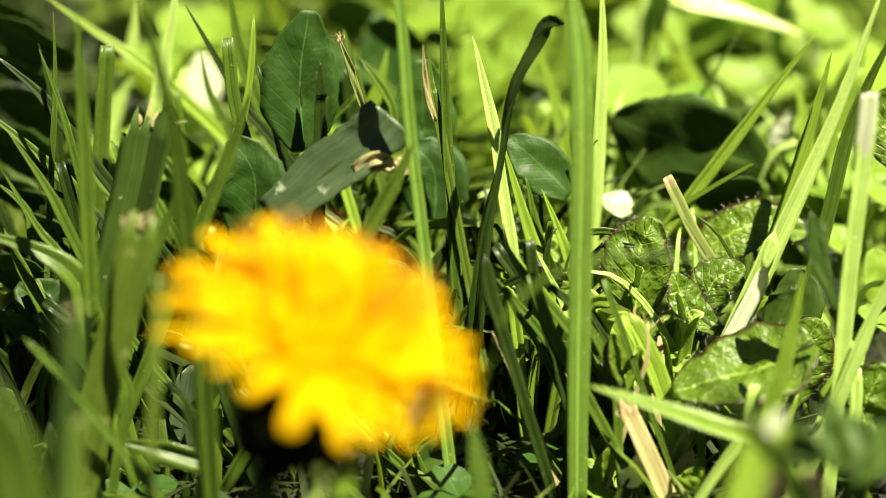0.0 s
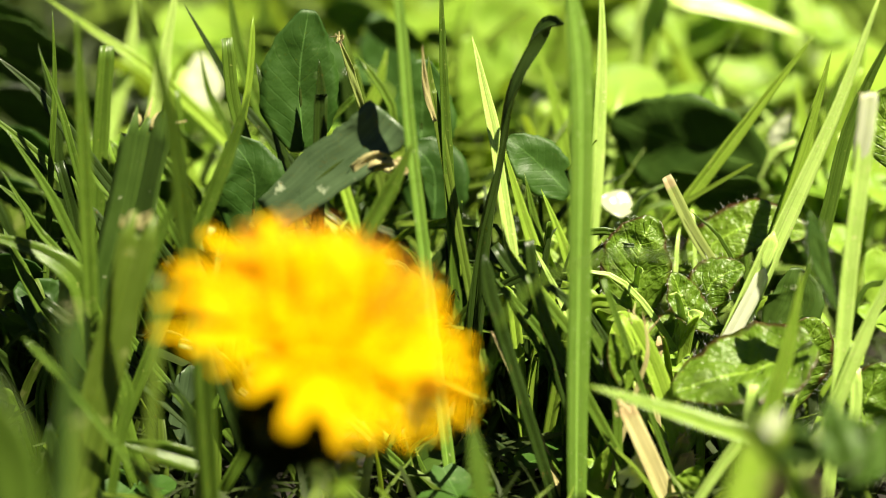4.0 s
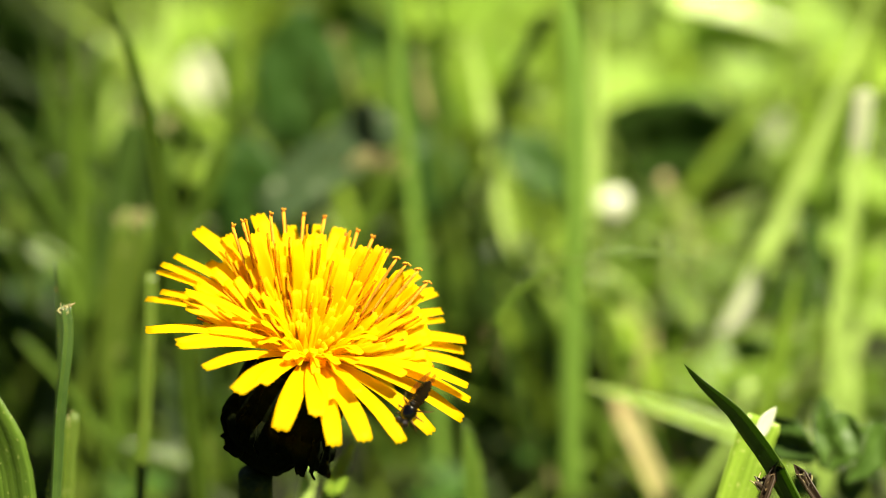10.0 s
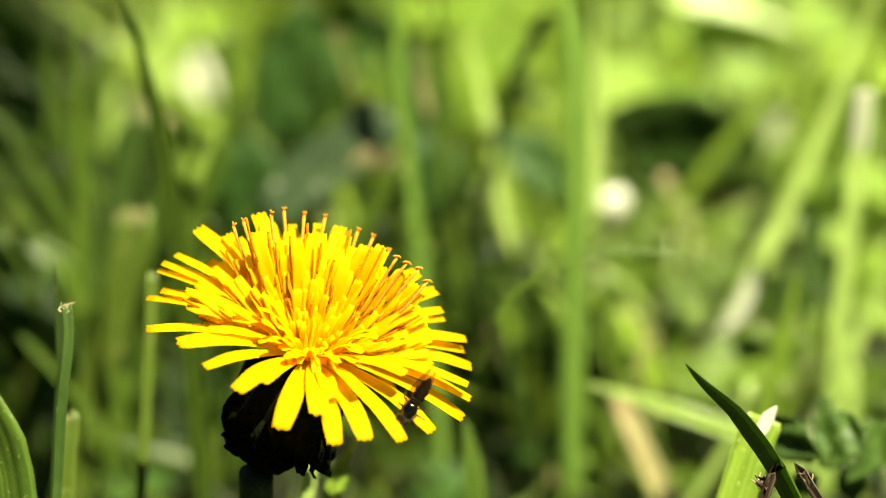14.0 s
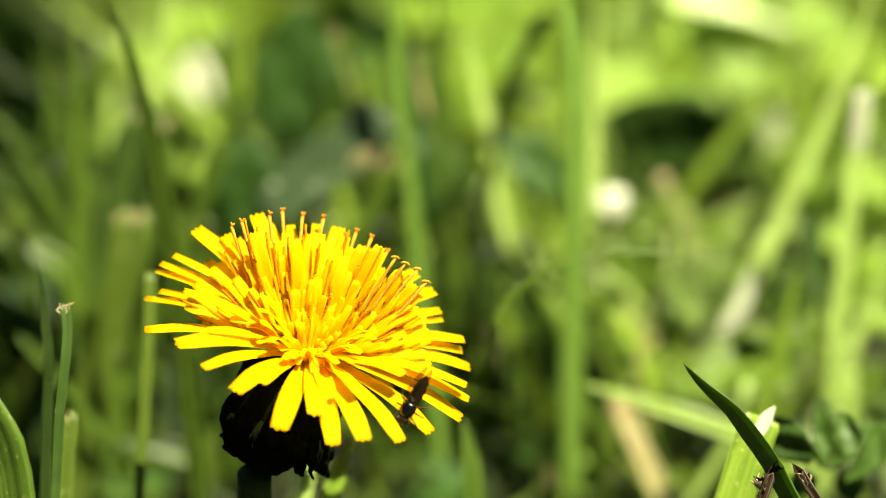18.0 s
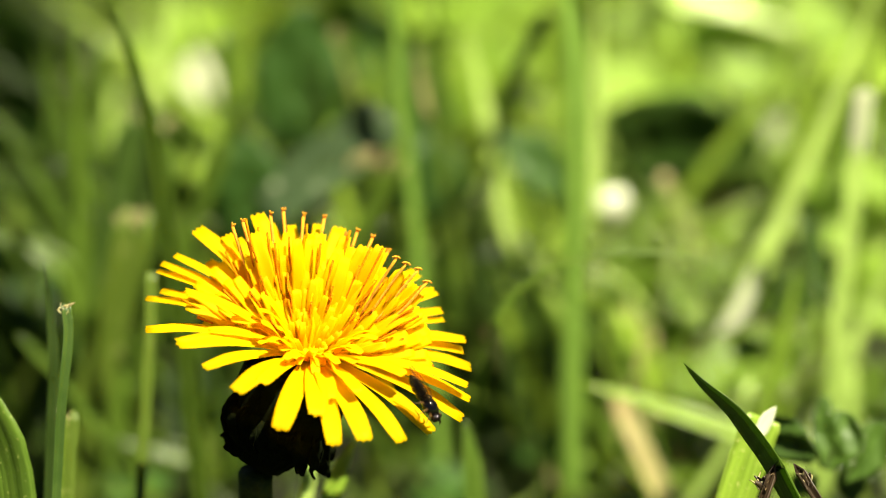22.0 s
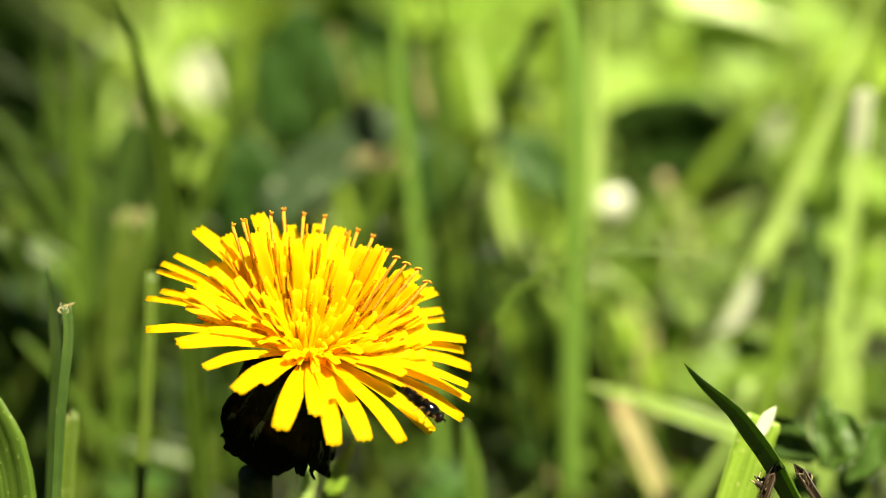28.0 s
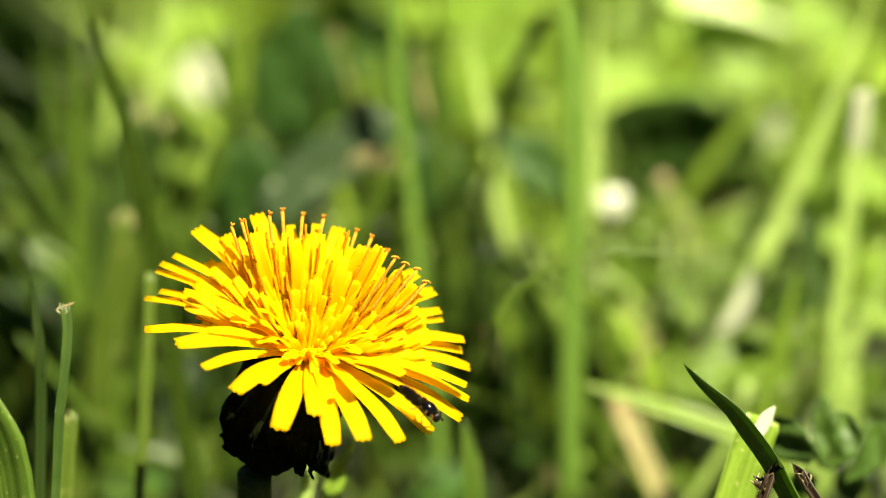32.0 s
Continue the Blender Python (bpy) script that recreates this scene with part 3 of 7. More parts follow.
    petal(head, -0.01093, -0.01209, 0.00484, 0.00165, seed=10)
    petal(head, -0.00673, -0.01485, 0.00484, 0.00237, seed=11)
    petal(head, -0.00428, -0.01243, 0.00481, 0.00206, seed=12)
    petal(head, -0.00102, -0.01679, 0.00245, 0.00258, seed=13)
    petal(head, 0.00266, -0.01432, 0.00357, 0.00258, seed=14)
    petal(head, 0.00528, -0.01659, 0.00174, 0.00227, seed=15)
    petal(head, 0.00856, -0.01562, 0.00258, 0.00247, seed=16)
    petal(head, 0.01263, -0.01341, 0.00167, 0.00206, seed=17)
    petal(head, 0.01570, -0.00974, 0.00085, 0.00213, seed=18)
    petal(head, 0.01882, -0.00390, -0.00116, 0.00213, seed=19)
    petal(head, 0.01922, -0.00248, 0.00069, 0.00154, seed=20)
    petal(head, 0.01860, -0.00264, 0.00282, 0.00142, seed=21)
    petal(head, 0.01857, 0.00346, 0.00047, 0.00190, seed=22)
    petal(head, 0.01726, 0.00513, 0.00139, 0.00166, seed=23)
    petal(head, 0.01723, 0.00554, 0.00273, 0.00166, seed=24)
    petal(head, 0.01433, 0.00789, 0.00309, 0.00118, seed=25)
    petal(head, 0.01386, 0.00845, 0.00386, 0.00154, seed=26)
    petal(head, 0.01261, 0.00961, 0.00553, 0.00213, seed=27)
    petal(head, 0.01001, 0.01101, 0.00646, 0.00225, seed=28)
    petal(head, 0.00465, 0.01204, 0.00765, 0.00166, seed=29)
    petal(head, 0.00405, 0.01207, 0.00729, 0.00130, seed=30)
    petal(head, 0.00005, 0.01261, 0.00933, 0.00213, seed=31)
    petal(head, -0.00256, 0.01248, 0.00928, 0.00142, seed=32)
    petal(head, -0.00555, 0.01197, 0.00866, 0.00142, seed=33)
    petal(head, -0.00970, 0.01125, 0.00955, 0.00249, seed=34)
    petal(head, -0.00809, 0.01120, 0.00871, 0.00178, seed=35)
    petal(head, -0.01262, 0.00856, 0.00765, 0.00225, seed=36)
    petal(head, -0.01128, 0.00844, 0.00762, 0.00178, seed=37)
    petal(head, -0.01402, 0.00747, 0.00409, 0.00178, seed=38)
    petal(head, -0.01312, 0.00713, 0.00226, 0.00166, seed=39)
    petal(head, 0.01126, -0.00630, 0.00544, 0.00178, seed=41)
    petal(head, 0.00665, -0.01016, 0.00464, 0.00155, seed=42)
    petal(head, 0.01056, 0.00283, -0.00524, 0.00237, seed=43)
    petal(head, 0.00126, 0.01115, 0.00738, 0.00154, seed=44)
    petal(head, 0.00712, 0.01022, 0.00476, 0.00201, seed=47)
    petal(head, 0.00957, 0.00864, 0.00334, 0.00201, seed=48)
    petal(head, 0.00365, -0.01088, 0.00351, 0.00206, seed=51)
    style(head, -0.01167, 0.00628, 0.01074, STYLE, 0.05, 0)
    style(head, -0.01065, 0.00676, 0.01133, STYLE, 0.05, 1)
    style(head, -0.00776, 0.00771, 0.01249, STYLE, 0.05, 2)
    style(head, -0.00660, 0.01143, 0.01050, STYLE, 0.05, 3)
    style(head, -0.00421, 0.01137, 0.01048, STYLE, 0.05, 4)
    style(head, -0.00184, 0.01157, 0.01074, STYLE, 0.05, 5)
    style(head, 0.00099, 0.01146, 0.00895, STYLE, 0.05, 6)
    style(head, 0.00220, 0.01109, 0.01025, STYLE, 0.05, 7)
    style(head, 0.00407, 0.01086, 0.00995, STYLE, 0.05, 8)
    style(head, 0.00611, 0.01042, 0.00879, STYLE, 0.05, 9)
    style(head, 0.00729, 0.00420, 0.01302, STYLE, 0.9, 10)
    style(head, 0.00848, 0.00502, 0.01196, STYLE, 0.9, 11)
    style(head, 0.00996, 0.00594, 0.01074, STYLE, 0.9, 12)
    style(head, 0.01121, 0.00522, 0.00982, STYLE, 0.9, 13)
    rng = np.random.default_rng(11)
    high, near = Vector((0, 0.616, 0.788)), Vector((0, -0.788, 0.616))
    # florets that fan up from the disc, shorter and steeper towards the middle, some with their style in front
    for k in range(215):
        s = ((k * 0.754878) % 1) ** 0.8
        turn, r = radians(4 + 172 * ((k * 0.569840) % 1) + rng.normal(0, 2)), 0.0032 + 0.0117 * s + rng.normal(0, 0.0007)
        flat = Vector((math.cos(turn), 0, 0)) + high * math.sin(turn)
        foot_r = 0.0006 + 0.0028 * s
        foot = Vector((foot_r * 1.9 * math.cos(turn), foot_r * 0.9 * math.sin(turn) - 0.0010, 0.0006))
        tip = flat * r + near * (0.0004 + r * math.tan(radians(15 - 14 * s + rng.normal(0, 3))))
        face = near + high * rng.uniform(0.1, 0.8) + Vector((rng.normal(0.1, 0.35), 0, 0))
        petal(head, *tip, (0.0009 + 0.0009 * s) * rng.uniform(0.75, 1.12), rng.uniform(-0.02, 0.03), PETAL if rng.random() < 0.4 else PETAL_INNER, 0, 200 + k, 0.55, foot, face)
        if rng.random() < 0.38 and s > 0.1:
            end = tip * rng.uniform(0.94, 1.10) + near * 0.0005 + flat.cross(near) * rng.normal(0, 0.0005)
            style(head, *end, STYLE_DARK, 0.15, 500 + k, rng.uniform(0.55, 0.78), 0.3, 0.75)
    for k in range(34):   # the youngest florets, short and curled in over the middle
        a, r = k * 2.39996, 0.0021 * math.sqrt((k + 0.5) / 34)
        foot = Vector((r * math.cos(a), r * math.sin(a) - 0.0006, 0.0002))
        way = Vector((math.cos(a) * 0.4 + rng.normal(0, 0.2), math.sin(a) * 0.35 - 0.05, rng.uniform(0.8, 1.2))).normalized()
        petal(head, *(foot + way * rng.uniform(0.0026, 0.0052)), rng.uniform(0.0005, 0.0008), rng.uniform(0.03, 0.15), PETAL, 0, 440 + k, 0.7, foot, near + high * rng.uniform(-0.2, 0.6))
    for k in range(26):   # short florets between those and the drooping rim
        a, r = radians(-172 + 6.4 * k + rng.normal(0, 3)), rng.uniform(0.0016, 0.0030)
        foot = Vector((r * math.cos(a), r * math.sin(a), 0.0009))
        lift, long = radians(rng.uniform(22, 55)), rng.uniform(0.0036, 0.0064) * (1.0 + 0.5 * abs(math.cos(a)))
        tip = foot + Vector((math.cos(a + rng.normal(0, 0.2)) * math.cos(lift), math.sin(a) * math.cos(lift), math.sin(lift))) * long
        petal(head, *tip, rng.uniform(0.0009, 0.0014), rng.uniform(0.03, 0.10), PETAL, 0, 400 + k, 0.6, foot, high + near * rng.uniform(0.2, 1.0))
    return flower


# ---- the fly ----
def small_fly():
    """A slim black hoverfly; x runs to its head, z to its back."""
    fly = thing("hoverfly", pose(0, 0, 0), "small shiny black hoverfly sitting on a dandelion petal", "fly")
    mm = 0.00133
    part("thorax", link_mesh("thorax", *ellipsoid((0.75 * mm, 0, 0.62 * mm), (0.88 * mm, 0.68 * mm, 0.64 * mm), 12, 16), BRONZE), fly, "glossy bronze-black thorax")

    def waist(v):
        k = 0.80 + 0.06 * math.cos(2 * v.x + 0.4) + 0.17 * abs(math.sin(7.2 * v.x))
        return Vector((v.x, v.y * k, v.z * k))

    part("abdomen", link_mesh("abdomen", *ellipsoid((-0.86 * mm, 0, 0.54 * mm), (1.56 * mm, 0.60 * mm, 0.52 * mm), 36, 16, waist), BLACK), fly, "flat shiny black abdomen")
    part("scutellum", link_mesh("scutellum", *ellipsoid((0.02 * mm, 0, 0.88 * mm), (0.34 * mm, 0.42 * mm, 0.32 * mm), 8, 12), BRONZE), fly, "small glossy knob behind the thorax")
    for k in range(4):   # dull golden bands of fine hair
        band = ellipsoid(((-0.30 - 0.52 * k) * mm, 0, 0.56 * mm), (0.07 * mm, (0.50 - 0.05 * k) * mm, (0.50 - 0.05 * k) * mm), 6, 16)
        part("hair_band", link_mesh("hair_band", *band, GOLD), fly, "narrow dull golden band")
    head = part("head", link_mesh("head", *ellipsoid((1.72 * mm, 0, 0.55 * mm), (0.38 * mm, 0.58 * mm, 0.50 * mm)), BLACK), fly)
    for s in (-1, 1):
        part("eye", link_mesh("eye", *ellipsoid((1.74 * mm, s * 0.34 * mm, 0.62 * mm), (0.33 * mm, 0.30 * mm, 0.42 * mm)), EYE), head, "large dark reddish eye")
        feeler = tube([(2.0 * mm, s * 0.10 * mm, 0.7 * mm), (2.2 * mm, s * 0.16 * mm, 0.72 * mm), (2.38 * mm, s * 0.26 * mm, 0.6 * mm)], (0.06 * mm, 0.07 * mm, 0.03 * mm), 6, 5)
        part("antenna", link_mesh("antenna", *feeler[:2], BLACK), head)
        v, f, u = ribbon([(0.55 * mm, s * 0.40 * mm, 1.0 * mm), (-0.6 * mm, s * 0.46 * mm, 1.16 * mm), (-1.7 * mm, s * 0.40 * mm, 1.12 * mm), (-3.1 * mm, s * 0.26 * mm, 0.95 * mm)], lambda q: 0.10 + 0.90 * math.sin(math.pi * min(1, 0.1 + 0.88 * q)) ** 0.6, 0.66 * mm, (0, s * 0.15, 1), 0.05, 0.00001, 12, 5)
        part("wing", link_mesh("wing", v, f, WING, u), fly, "clear smoky folded wing")
        for k, (x, reach, ahead) in enumerate(((1.15, 0.95, 0.55), (0.75, 1.15, 0.0), (0.3, 1.25, -0.65))):
            line = [(x * mm, s * 0.35 * mm, 0.35 * mm), ((x + 0.35 * ahead) * mm, s * (0.4 + 0.5 * reach) * mm, 0.62 * mm), ((x + 0.8 * ahead) * mm, s * (0.45 + 0.75 * reach) * mm, 0.15 * mm), ((x + 1.25 * ahead) * mm, s * (0.5 + 0.85 * reach) * mm, 0.0)]
            part("leg", link_mesh("leg", *tube(line, (0.085 * mm, 0.075 * mm, 0.045 * mm, 0.03 * mm), 10, 6)[:2], LEG), fly, "thin black and amber leg")
    return fly


ground()
lawn("lawn_grass", 1250, (-0.17, 0.17), (0.10, 0.36), (0.014, 0.045), 3, LAWN, "dense mown green grass behind the flower", 0.0034, 1.1, keep=lambda x, y: not (0.022 < x < 0.12 and y < 0.16) and not (x < -0.046 and y < 0.30))
lawn("lawn_grass", 900, (-0.17, 0.17), (-0.12, 0.085), (0.006, 0.013), 5, LAWN, "short mown grass round the flower's foot", 0.002, 1.2)
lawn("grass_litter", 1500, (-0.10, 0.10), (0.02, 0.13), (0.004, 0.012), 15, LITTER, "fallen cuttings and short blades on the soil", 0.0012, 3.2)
# dark filler: the deep shade at the left is in its colour
lawn("grass_litter", 900, (-0.13, -0.044), (0.10, 0.30), (0.008, 0.028), 16, LITTER, "low grass coloured dark to stand in for shade", 0.003, 1.2)
lawn("lawn_grass", 9000, (-1.1, 1.1), (-0.9, 1.3), (0.015, 0.05), 7, LAWN, "mown green lawn all around", 0.004, 0.8, keep=lambda x, y: not (abs(x) < 0.17 and -0.05 < y < 0.34))
lawn("lawn_grass", 7000, (-3.2, 3.2), (-3.0, 3.4), (0.02, 0.06), 8, LAWN, "mown green lawn further off", 0.010, 0.9, keep=lambda x, y: max(abs(x), abs(y - 0.2)) > 1.05)
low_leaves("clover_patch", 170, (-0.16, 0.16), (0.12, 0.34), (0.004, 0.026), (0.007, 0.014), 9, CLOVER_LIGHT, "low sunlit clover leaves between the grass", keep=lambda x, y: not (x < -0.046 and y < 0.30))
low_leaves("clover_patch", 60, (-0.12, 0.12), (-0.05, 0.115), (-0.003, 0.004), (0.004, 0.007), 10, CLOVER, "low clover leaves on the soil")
blade([(0.0173, 0.0660, -0.0012), (0.0172, 0.0675, 0.0139), (0.0173, 0.0700, 0.0350), (0.0174, 0.0720, 0.0504), (0.0170, 0.0740, 0.0615), (0.0157, 0.0760, 0.0717)], 0.0034, GRASS_COOL, "tall broad light green blade of grass", fold=0.15, shape=late, steps=24)
blade([(0.0183, 0.0999, -0.0030), (0.0197, 0.1041, 0.0163), (0.0208, 0.1072, 0.0307), (0.0216, 0.1106, 0.0465), (0.0214, 0.1133, 0.0590)], 0.0023, GRASS_PALE, "blade of grass painted sunlit pale")
blade([(0.0007, 0.0702, -0.0030), (0.0001, 0.0713, 0.0021), (-0.0024, 0.0757, 0.0230), (-0.0037, 0.0782, 0.0352), (-0.0053, 0.0810, 0.0489), (-0.0061, 0.0831, 0.0594), (-0.0070, 0.0852, 0.0698)], 0.0019, GRASS_COOL, "tall narrow green blade of grass", shape=even)
blade([(0.0023, 0.0900, -0.0030), (0.0013, 0.0937, 0.0142), (0.0000, 0.0981, 0.0347), (-0.0007, 0.1017, 0.0518), (-0.0009, 0.1039, 0.0626)], 0.0016, GRASS, "upright green blade of grass")
blade([(0.0018, 0.0801, -0.0030), (0.0037, 0.0847, 0.0186), (0.0047, 0.0870, 0.0295), (0.0065, 0.0889, 0.0388), (0.0081, 0.0910, 0.0487), (0.0108, 0.0923, 0.0552), (0.0134, 0.0930, 0.0585), (0.0157, 0.0931, 0.0588)], 0.0026, GRASS_DARK, "dark curled blade of grass with a dry tip", shape=even, fold=0.7, twist=230, wave=0.5, steps=30, face=(-0.7,-1,0))
blade([(0.0129, 0.0901, -0.0030), (0.0075, 0.0976, 0.0324), (0.0063, 0.0992, 0.0402), (0.0048, 0.1007, 0.0472), (0.0034, 0.1020, 0.0535)], 0.0019, GRASS_PALE, "pale pointed blade of grass")
blade([(0.0180, 0.0899, -0.0030), (0.0167, 0.0913, 0.0031), (0.0139, 0.0944, 0.0174), (0.0103, 0.0969, 0.0292), (0.0075, 0.0990, 0.0390)], 0.0023, GRASS_LIGHT, "light green leaning blade of grass")
blade([(0.0207, 0.0920, -0.0030), (0.0159, 0.0955, 0.0133), (0.0127, 0.0979, 0.0245), (0.0107, 0.0999, 0.0339)], 0.0019, GRASS, "upright green blade of grass")
blade([(0.0248, 0.0900, -0.0030), (0.0178, 0.0947, 0.0190), (0.0158, 0.0961, 0.0253), (0.0130, 0.0976, 0.0324)], 0.0017, GRASS_LIGHT, "short light green blade of grass")
blade([(0.0297, 0.0708, -0.0003), (0.0226, 0.0734, 0.0122), (0.0157, 0.0755, 0.0222), (0.0111, 0.0767, 0.0276), (0.0080, 0.0776, 0.0322), (0.0073, 0.0784, 0.0360)], 0.0015, GRASS, "long dark green leaning blade of grass")
blade([(0.0315, 0.0752, -0.0030), (0.0229, 0.0772, 0.0068), (0.0166, 0.0787, 0.0138), (0.0104, 0.0804, 0.0216), (0.0058, 0.0815, 0.0270)], 0.0018, GRASS, "upright green blade of grass")
blade([(0.0115, 0.0999, -0.0030), (0.0332, 0.1062, 0.0259), (0.0434, 0.1091, 0.0394), (0.0519, 0.1115, 0.0504)], 0.0020, GRASS_LIGHT, "leaning creased blade of grass", fold=0.5)
blade([(0.0362, 0.0901, -0.0030), (0.0460, 0.0967, 0.0285), (0.0504, 0.0997, 0.0425), (0.0530, 0.1017, 0.0518)], 0.0018, GRASS_LIGHT, "pointed light green blade of grass")
blade([(0.0312, 0.0802, -0.0030), (0.0423, 0.0857, 0.0233), (0.0454, 0.0872, 0.0307), (0.0526, 0.0907, 0.0472), (0.0590, 0.0943, 0.0647)], 0.0027, GRASS_PALE, "broad leaning light green blade of grass", fold=0.4)
blade([(0.0293, 0.0781, -0.0030), (0.0365, 0.0816, 0.0132), (0.0413, 0.0839, 0.0241), (0.0444, 0.0854, 0.0315)], 0.0029, GRASS_PALE, "pale sheath round a grass stem", shape=even, fold=0.6)
# whitish strip: the sheath's pale inside and its glare in one colour
blade([(0.0277, 0.0762, -0.0030), (0.0369, 0.0799, 0.0149), (0.0405, 0.0814, 0.0219), (0.0431, 0.0826, 0.0273)], 0.0026, SHEATH, "pale inner side of a sheath with painted glare", shape=even, fold=0.3)
blade([(0.0507, 0.0654, -0.0030), (0.0521, 0.0695, 0.0168), (0.0531, 0.0725, 0.0313), (0.0543, 0.0749, 0.0433), (0.0555, 0.0772, 0.0549)], 0.0025, GRASS_PALE, "cut blade of grass with a bleached tip", shape=cut_off, ragged=True)
blade([(0.0440, 0.0851, -0.0030), (0.0518, 0.0920, 0.0297), (0.0554, 0.0951, 0.0445), (0.0620, 0.0980, 0.0583)], 0.0023, GRASS, "upright green blade of grass")
blade([(0.0366, 0.0556, -0.0030), (0.0421, 0.0598, 0.0175), (0.0445, 0.0616, 0.0266), (0.0463, 0.0635, 0.0359)], 0.0024, GRASS_LIGHT, "short rounded green blade of grass")
blade([(0.0454, 0.0654, -0.0030), (0.0527, 0.0693, 0.0160), (0.0563, 0.0712, 0.0252), (0.0612, 0.0734, 0.0358)], 0.0022, GRASS_PALE, "leaning light green blade of grass")
blade([(0.0552, 0.0880, -0.0030), (0.0406, 0.0924, 0.0175), (0.0350, 0.0941, 0.0254), (0.0317, 0.0954, 0.0316), (0.0301, 0.0961, 0.0349)], 0.0018, STUB, "cut stub of grass with a pale dry end", shape=cut_off, fold=0.5)
blade([(0.0168, 0.1198, -0.0030), (0.0258, 0.1235, 0.0135), (0.0302, 0.1253, 0.0218), (0.0355, 0.1275, 0.0312), (0.0427, 0.1301, 0.0432)], 0.0013, GRASS, "thin dark green blade of grass")
blade([(0.0476, 0.0487, 0.0036), (0.0420, 0.0491, 0.0164), (0.0332, 0.0501, 0.0202), (0.0252, 0.0511, 0.0228), (0.0173, 0.0521, 0.0251)], 0.0026, GRASS_LIGHT, "green blade of grass lying flat", face=(0.0, -0.6, 0.8))
blade([(0.0018, 0.0810, -0.0030), (0.0048, 0.0473, 0.0288), (0.0059, 0.0348, 0.0406), (0.0081, 0.0356, 0.0448), (0.0140, 0.0364, 0.0489), (0.0219, 0.0367, 0.0508), (0.0303, 0.0366, 0.0501), (0.0356, 0.0363, 0.0484)], 0.0008, GRASS, "thin arching blade of grass", face=(0.3,-0.6,0.8))
blade([(0.0658, -0.0304, -0.0030), (0.0399, -0.0096, 0.0414), (0.0381, -0.0082, 0.0445), (0.0359, -0.0068, 0.0475), (0.0331, -0.0053, 0.0507), (0.0297, -0.0041, 0.0533), (0.0273, -0.0031, 0.0555)], 0.0032, GRASS, "dark pointed blade of grass with a dry tip", fold=0.3, face=(-0.7,-1,-0.35))
blade([(0.0365, 0.0027, 0.0431), (0.0374, 0.0035, 0.0448), (0.0386, 0.0042, 0.0462)], 0.0017, SHEATH, "bleached torn end of a grass blade", fold=0.2)
blade([(0.0720, -0.0306, -0.0030), (0.0424, -0.0099, 0.0413), (0.0413, -0.0092, 0.0429), (0.0409, -0.0085, 0.0444)], 0.0011, BROWN, "withered brown scrap of sheath", shape=cut_off, fold=0.5, ragged=True, wave=0.4)
blade([(0.0191, -0.0306, -0.0030), (0.0358, -0.0101, 0.0410), (0.0364, -0.0093, 0.0426), (0.0355, -0.0088, 0.0438)], 0.0013, BROWN, "withered brown curled leaf end", shape=cut_off, fold=0.5, ragged=True, wave=0.4)
blade([(0.0189, -0.0182, -0.0030), (0.0333, -0.0004, 0.0353), (0.0355, 0.0024, 0.0412), (0.0371, 0.0041, 0.0449)], 0.0046, GRASS_LIGHT, "pale cut blade of grass with a bleached end", shape=cut_off, fold=0.35, face=(0.1,-1,0.3))
blade([(-0.0401, -0.0381, -0.0030), (-0.0476, -0.0178, 0.0405), (-0.0491, -0.0137, 0.0493), (-0.0516, -0.0109, 0.0554), (-0.0543, -0.0085, 0.0604)], 0.0072, GRASS, "broad green blade of grass", fold=0.1, face=(-0.3,-1,-0.1))
leaning_blade = blade([(-0.0476, -0.0138, -0.0030), (-0.0455, 0.0071, 0.0417), (-0.0452, 0.0104, 0.0489), (-0.0457, 0.0132, 0.0549), (-0.0462, 0.0154, 0.0597)], 0.0013, GRASS_DARK, "thin dark blade of grass")
blade([(-0.0470, -0.0254, -0.0030), (-0.0443, -0.0058, 0.0390), (-0.0437, -0.0012, 0.0489), (-0.0429, 0.0021, 0.0560), (-0.0432, 0.0038, 0.0596)], 0.0012, TORN, "narrow cut blade of grass with a dry end", shape=cut_off, ragged=True, fold=0.4)
blade([(-0.0470, -0.0105, -0.0030), (-0.0447, 0.0058, 0.0319), (-0.0443, 0.0086, 0.0379), (-0.0440, 0.0104, 0.0418)], 0.0021, GRASS_CUT, "cut stub of grass with a dry end", shape=cut_off, ragged=True)
blade([(-0.0391, 0.0038, -0.0030), (-0.0369, 0.0172, 0.0256), (-0.0360, 0.0230, 0.0380), (-0.0356, 0.0270, 0.0467), (-0.0354, 0.0293, 0.0515)], 0.0014, GRASS_CUT, "narrow cut blade of grass with a dry pink tip", shape=cut_off, face=(0.5,-1,0.6))
blade([(-0.0548, 0.0752, -0.0030), (-0.0489, 0.0789, 0.0146), (-0.0444, 0.0817, 0.0278), (-0.0416, 0.0839, 0.0385), (-0.0396, 0.0858, 0.0478)], 0.0073, TORN, "broad cut leaf with a torn brown end", shape=cut_off, ragged=True, face=(-0.5,-1,0.1), fold=0.35)
blade([(-0.0517, 0.0526, -0.0030), (-0.0494, 0.0546, 0.0068), (-0.0461, 0.0574, 0.0204), (-0.0425, 0.0601, 0.0338), (-0.0401, 0.0621, 0.0438)], 0.0051, GRASS_CUT, "broad cut blade of grass with a dry end", shape=cut_off, ragged=True, fold=0.5)
blade([(-0.0585, 0.0605, -0.0030), (-0.0499, 0.0639, 0.0137), (-0.0444, 0.0661, 0.0243), (-0.0382, 0.0688, 0.0379), (-0.0343, 0.0709, 0.0483)], 0.0022, GRASS, "upright green blade of grass")
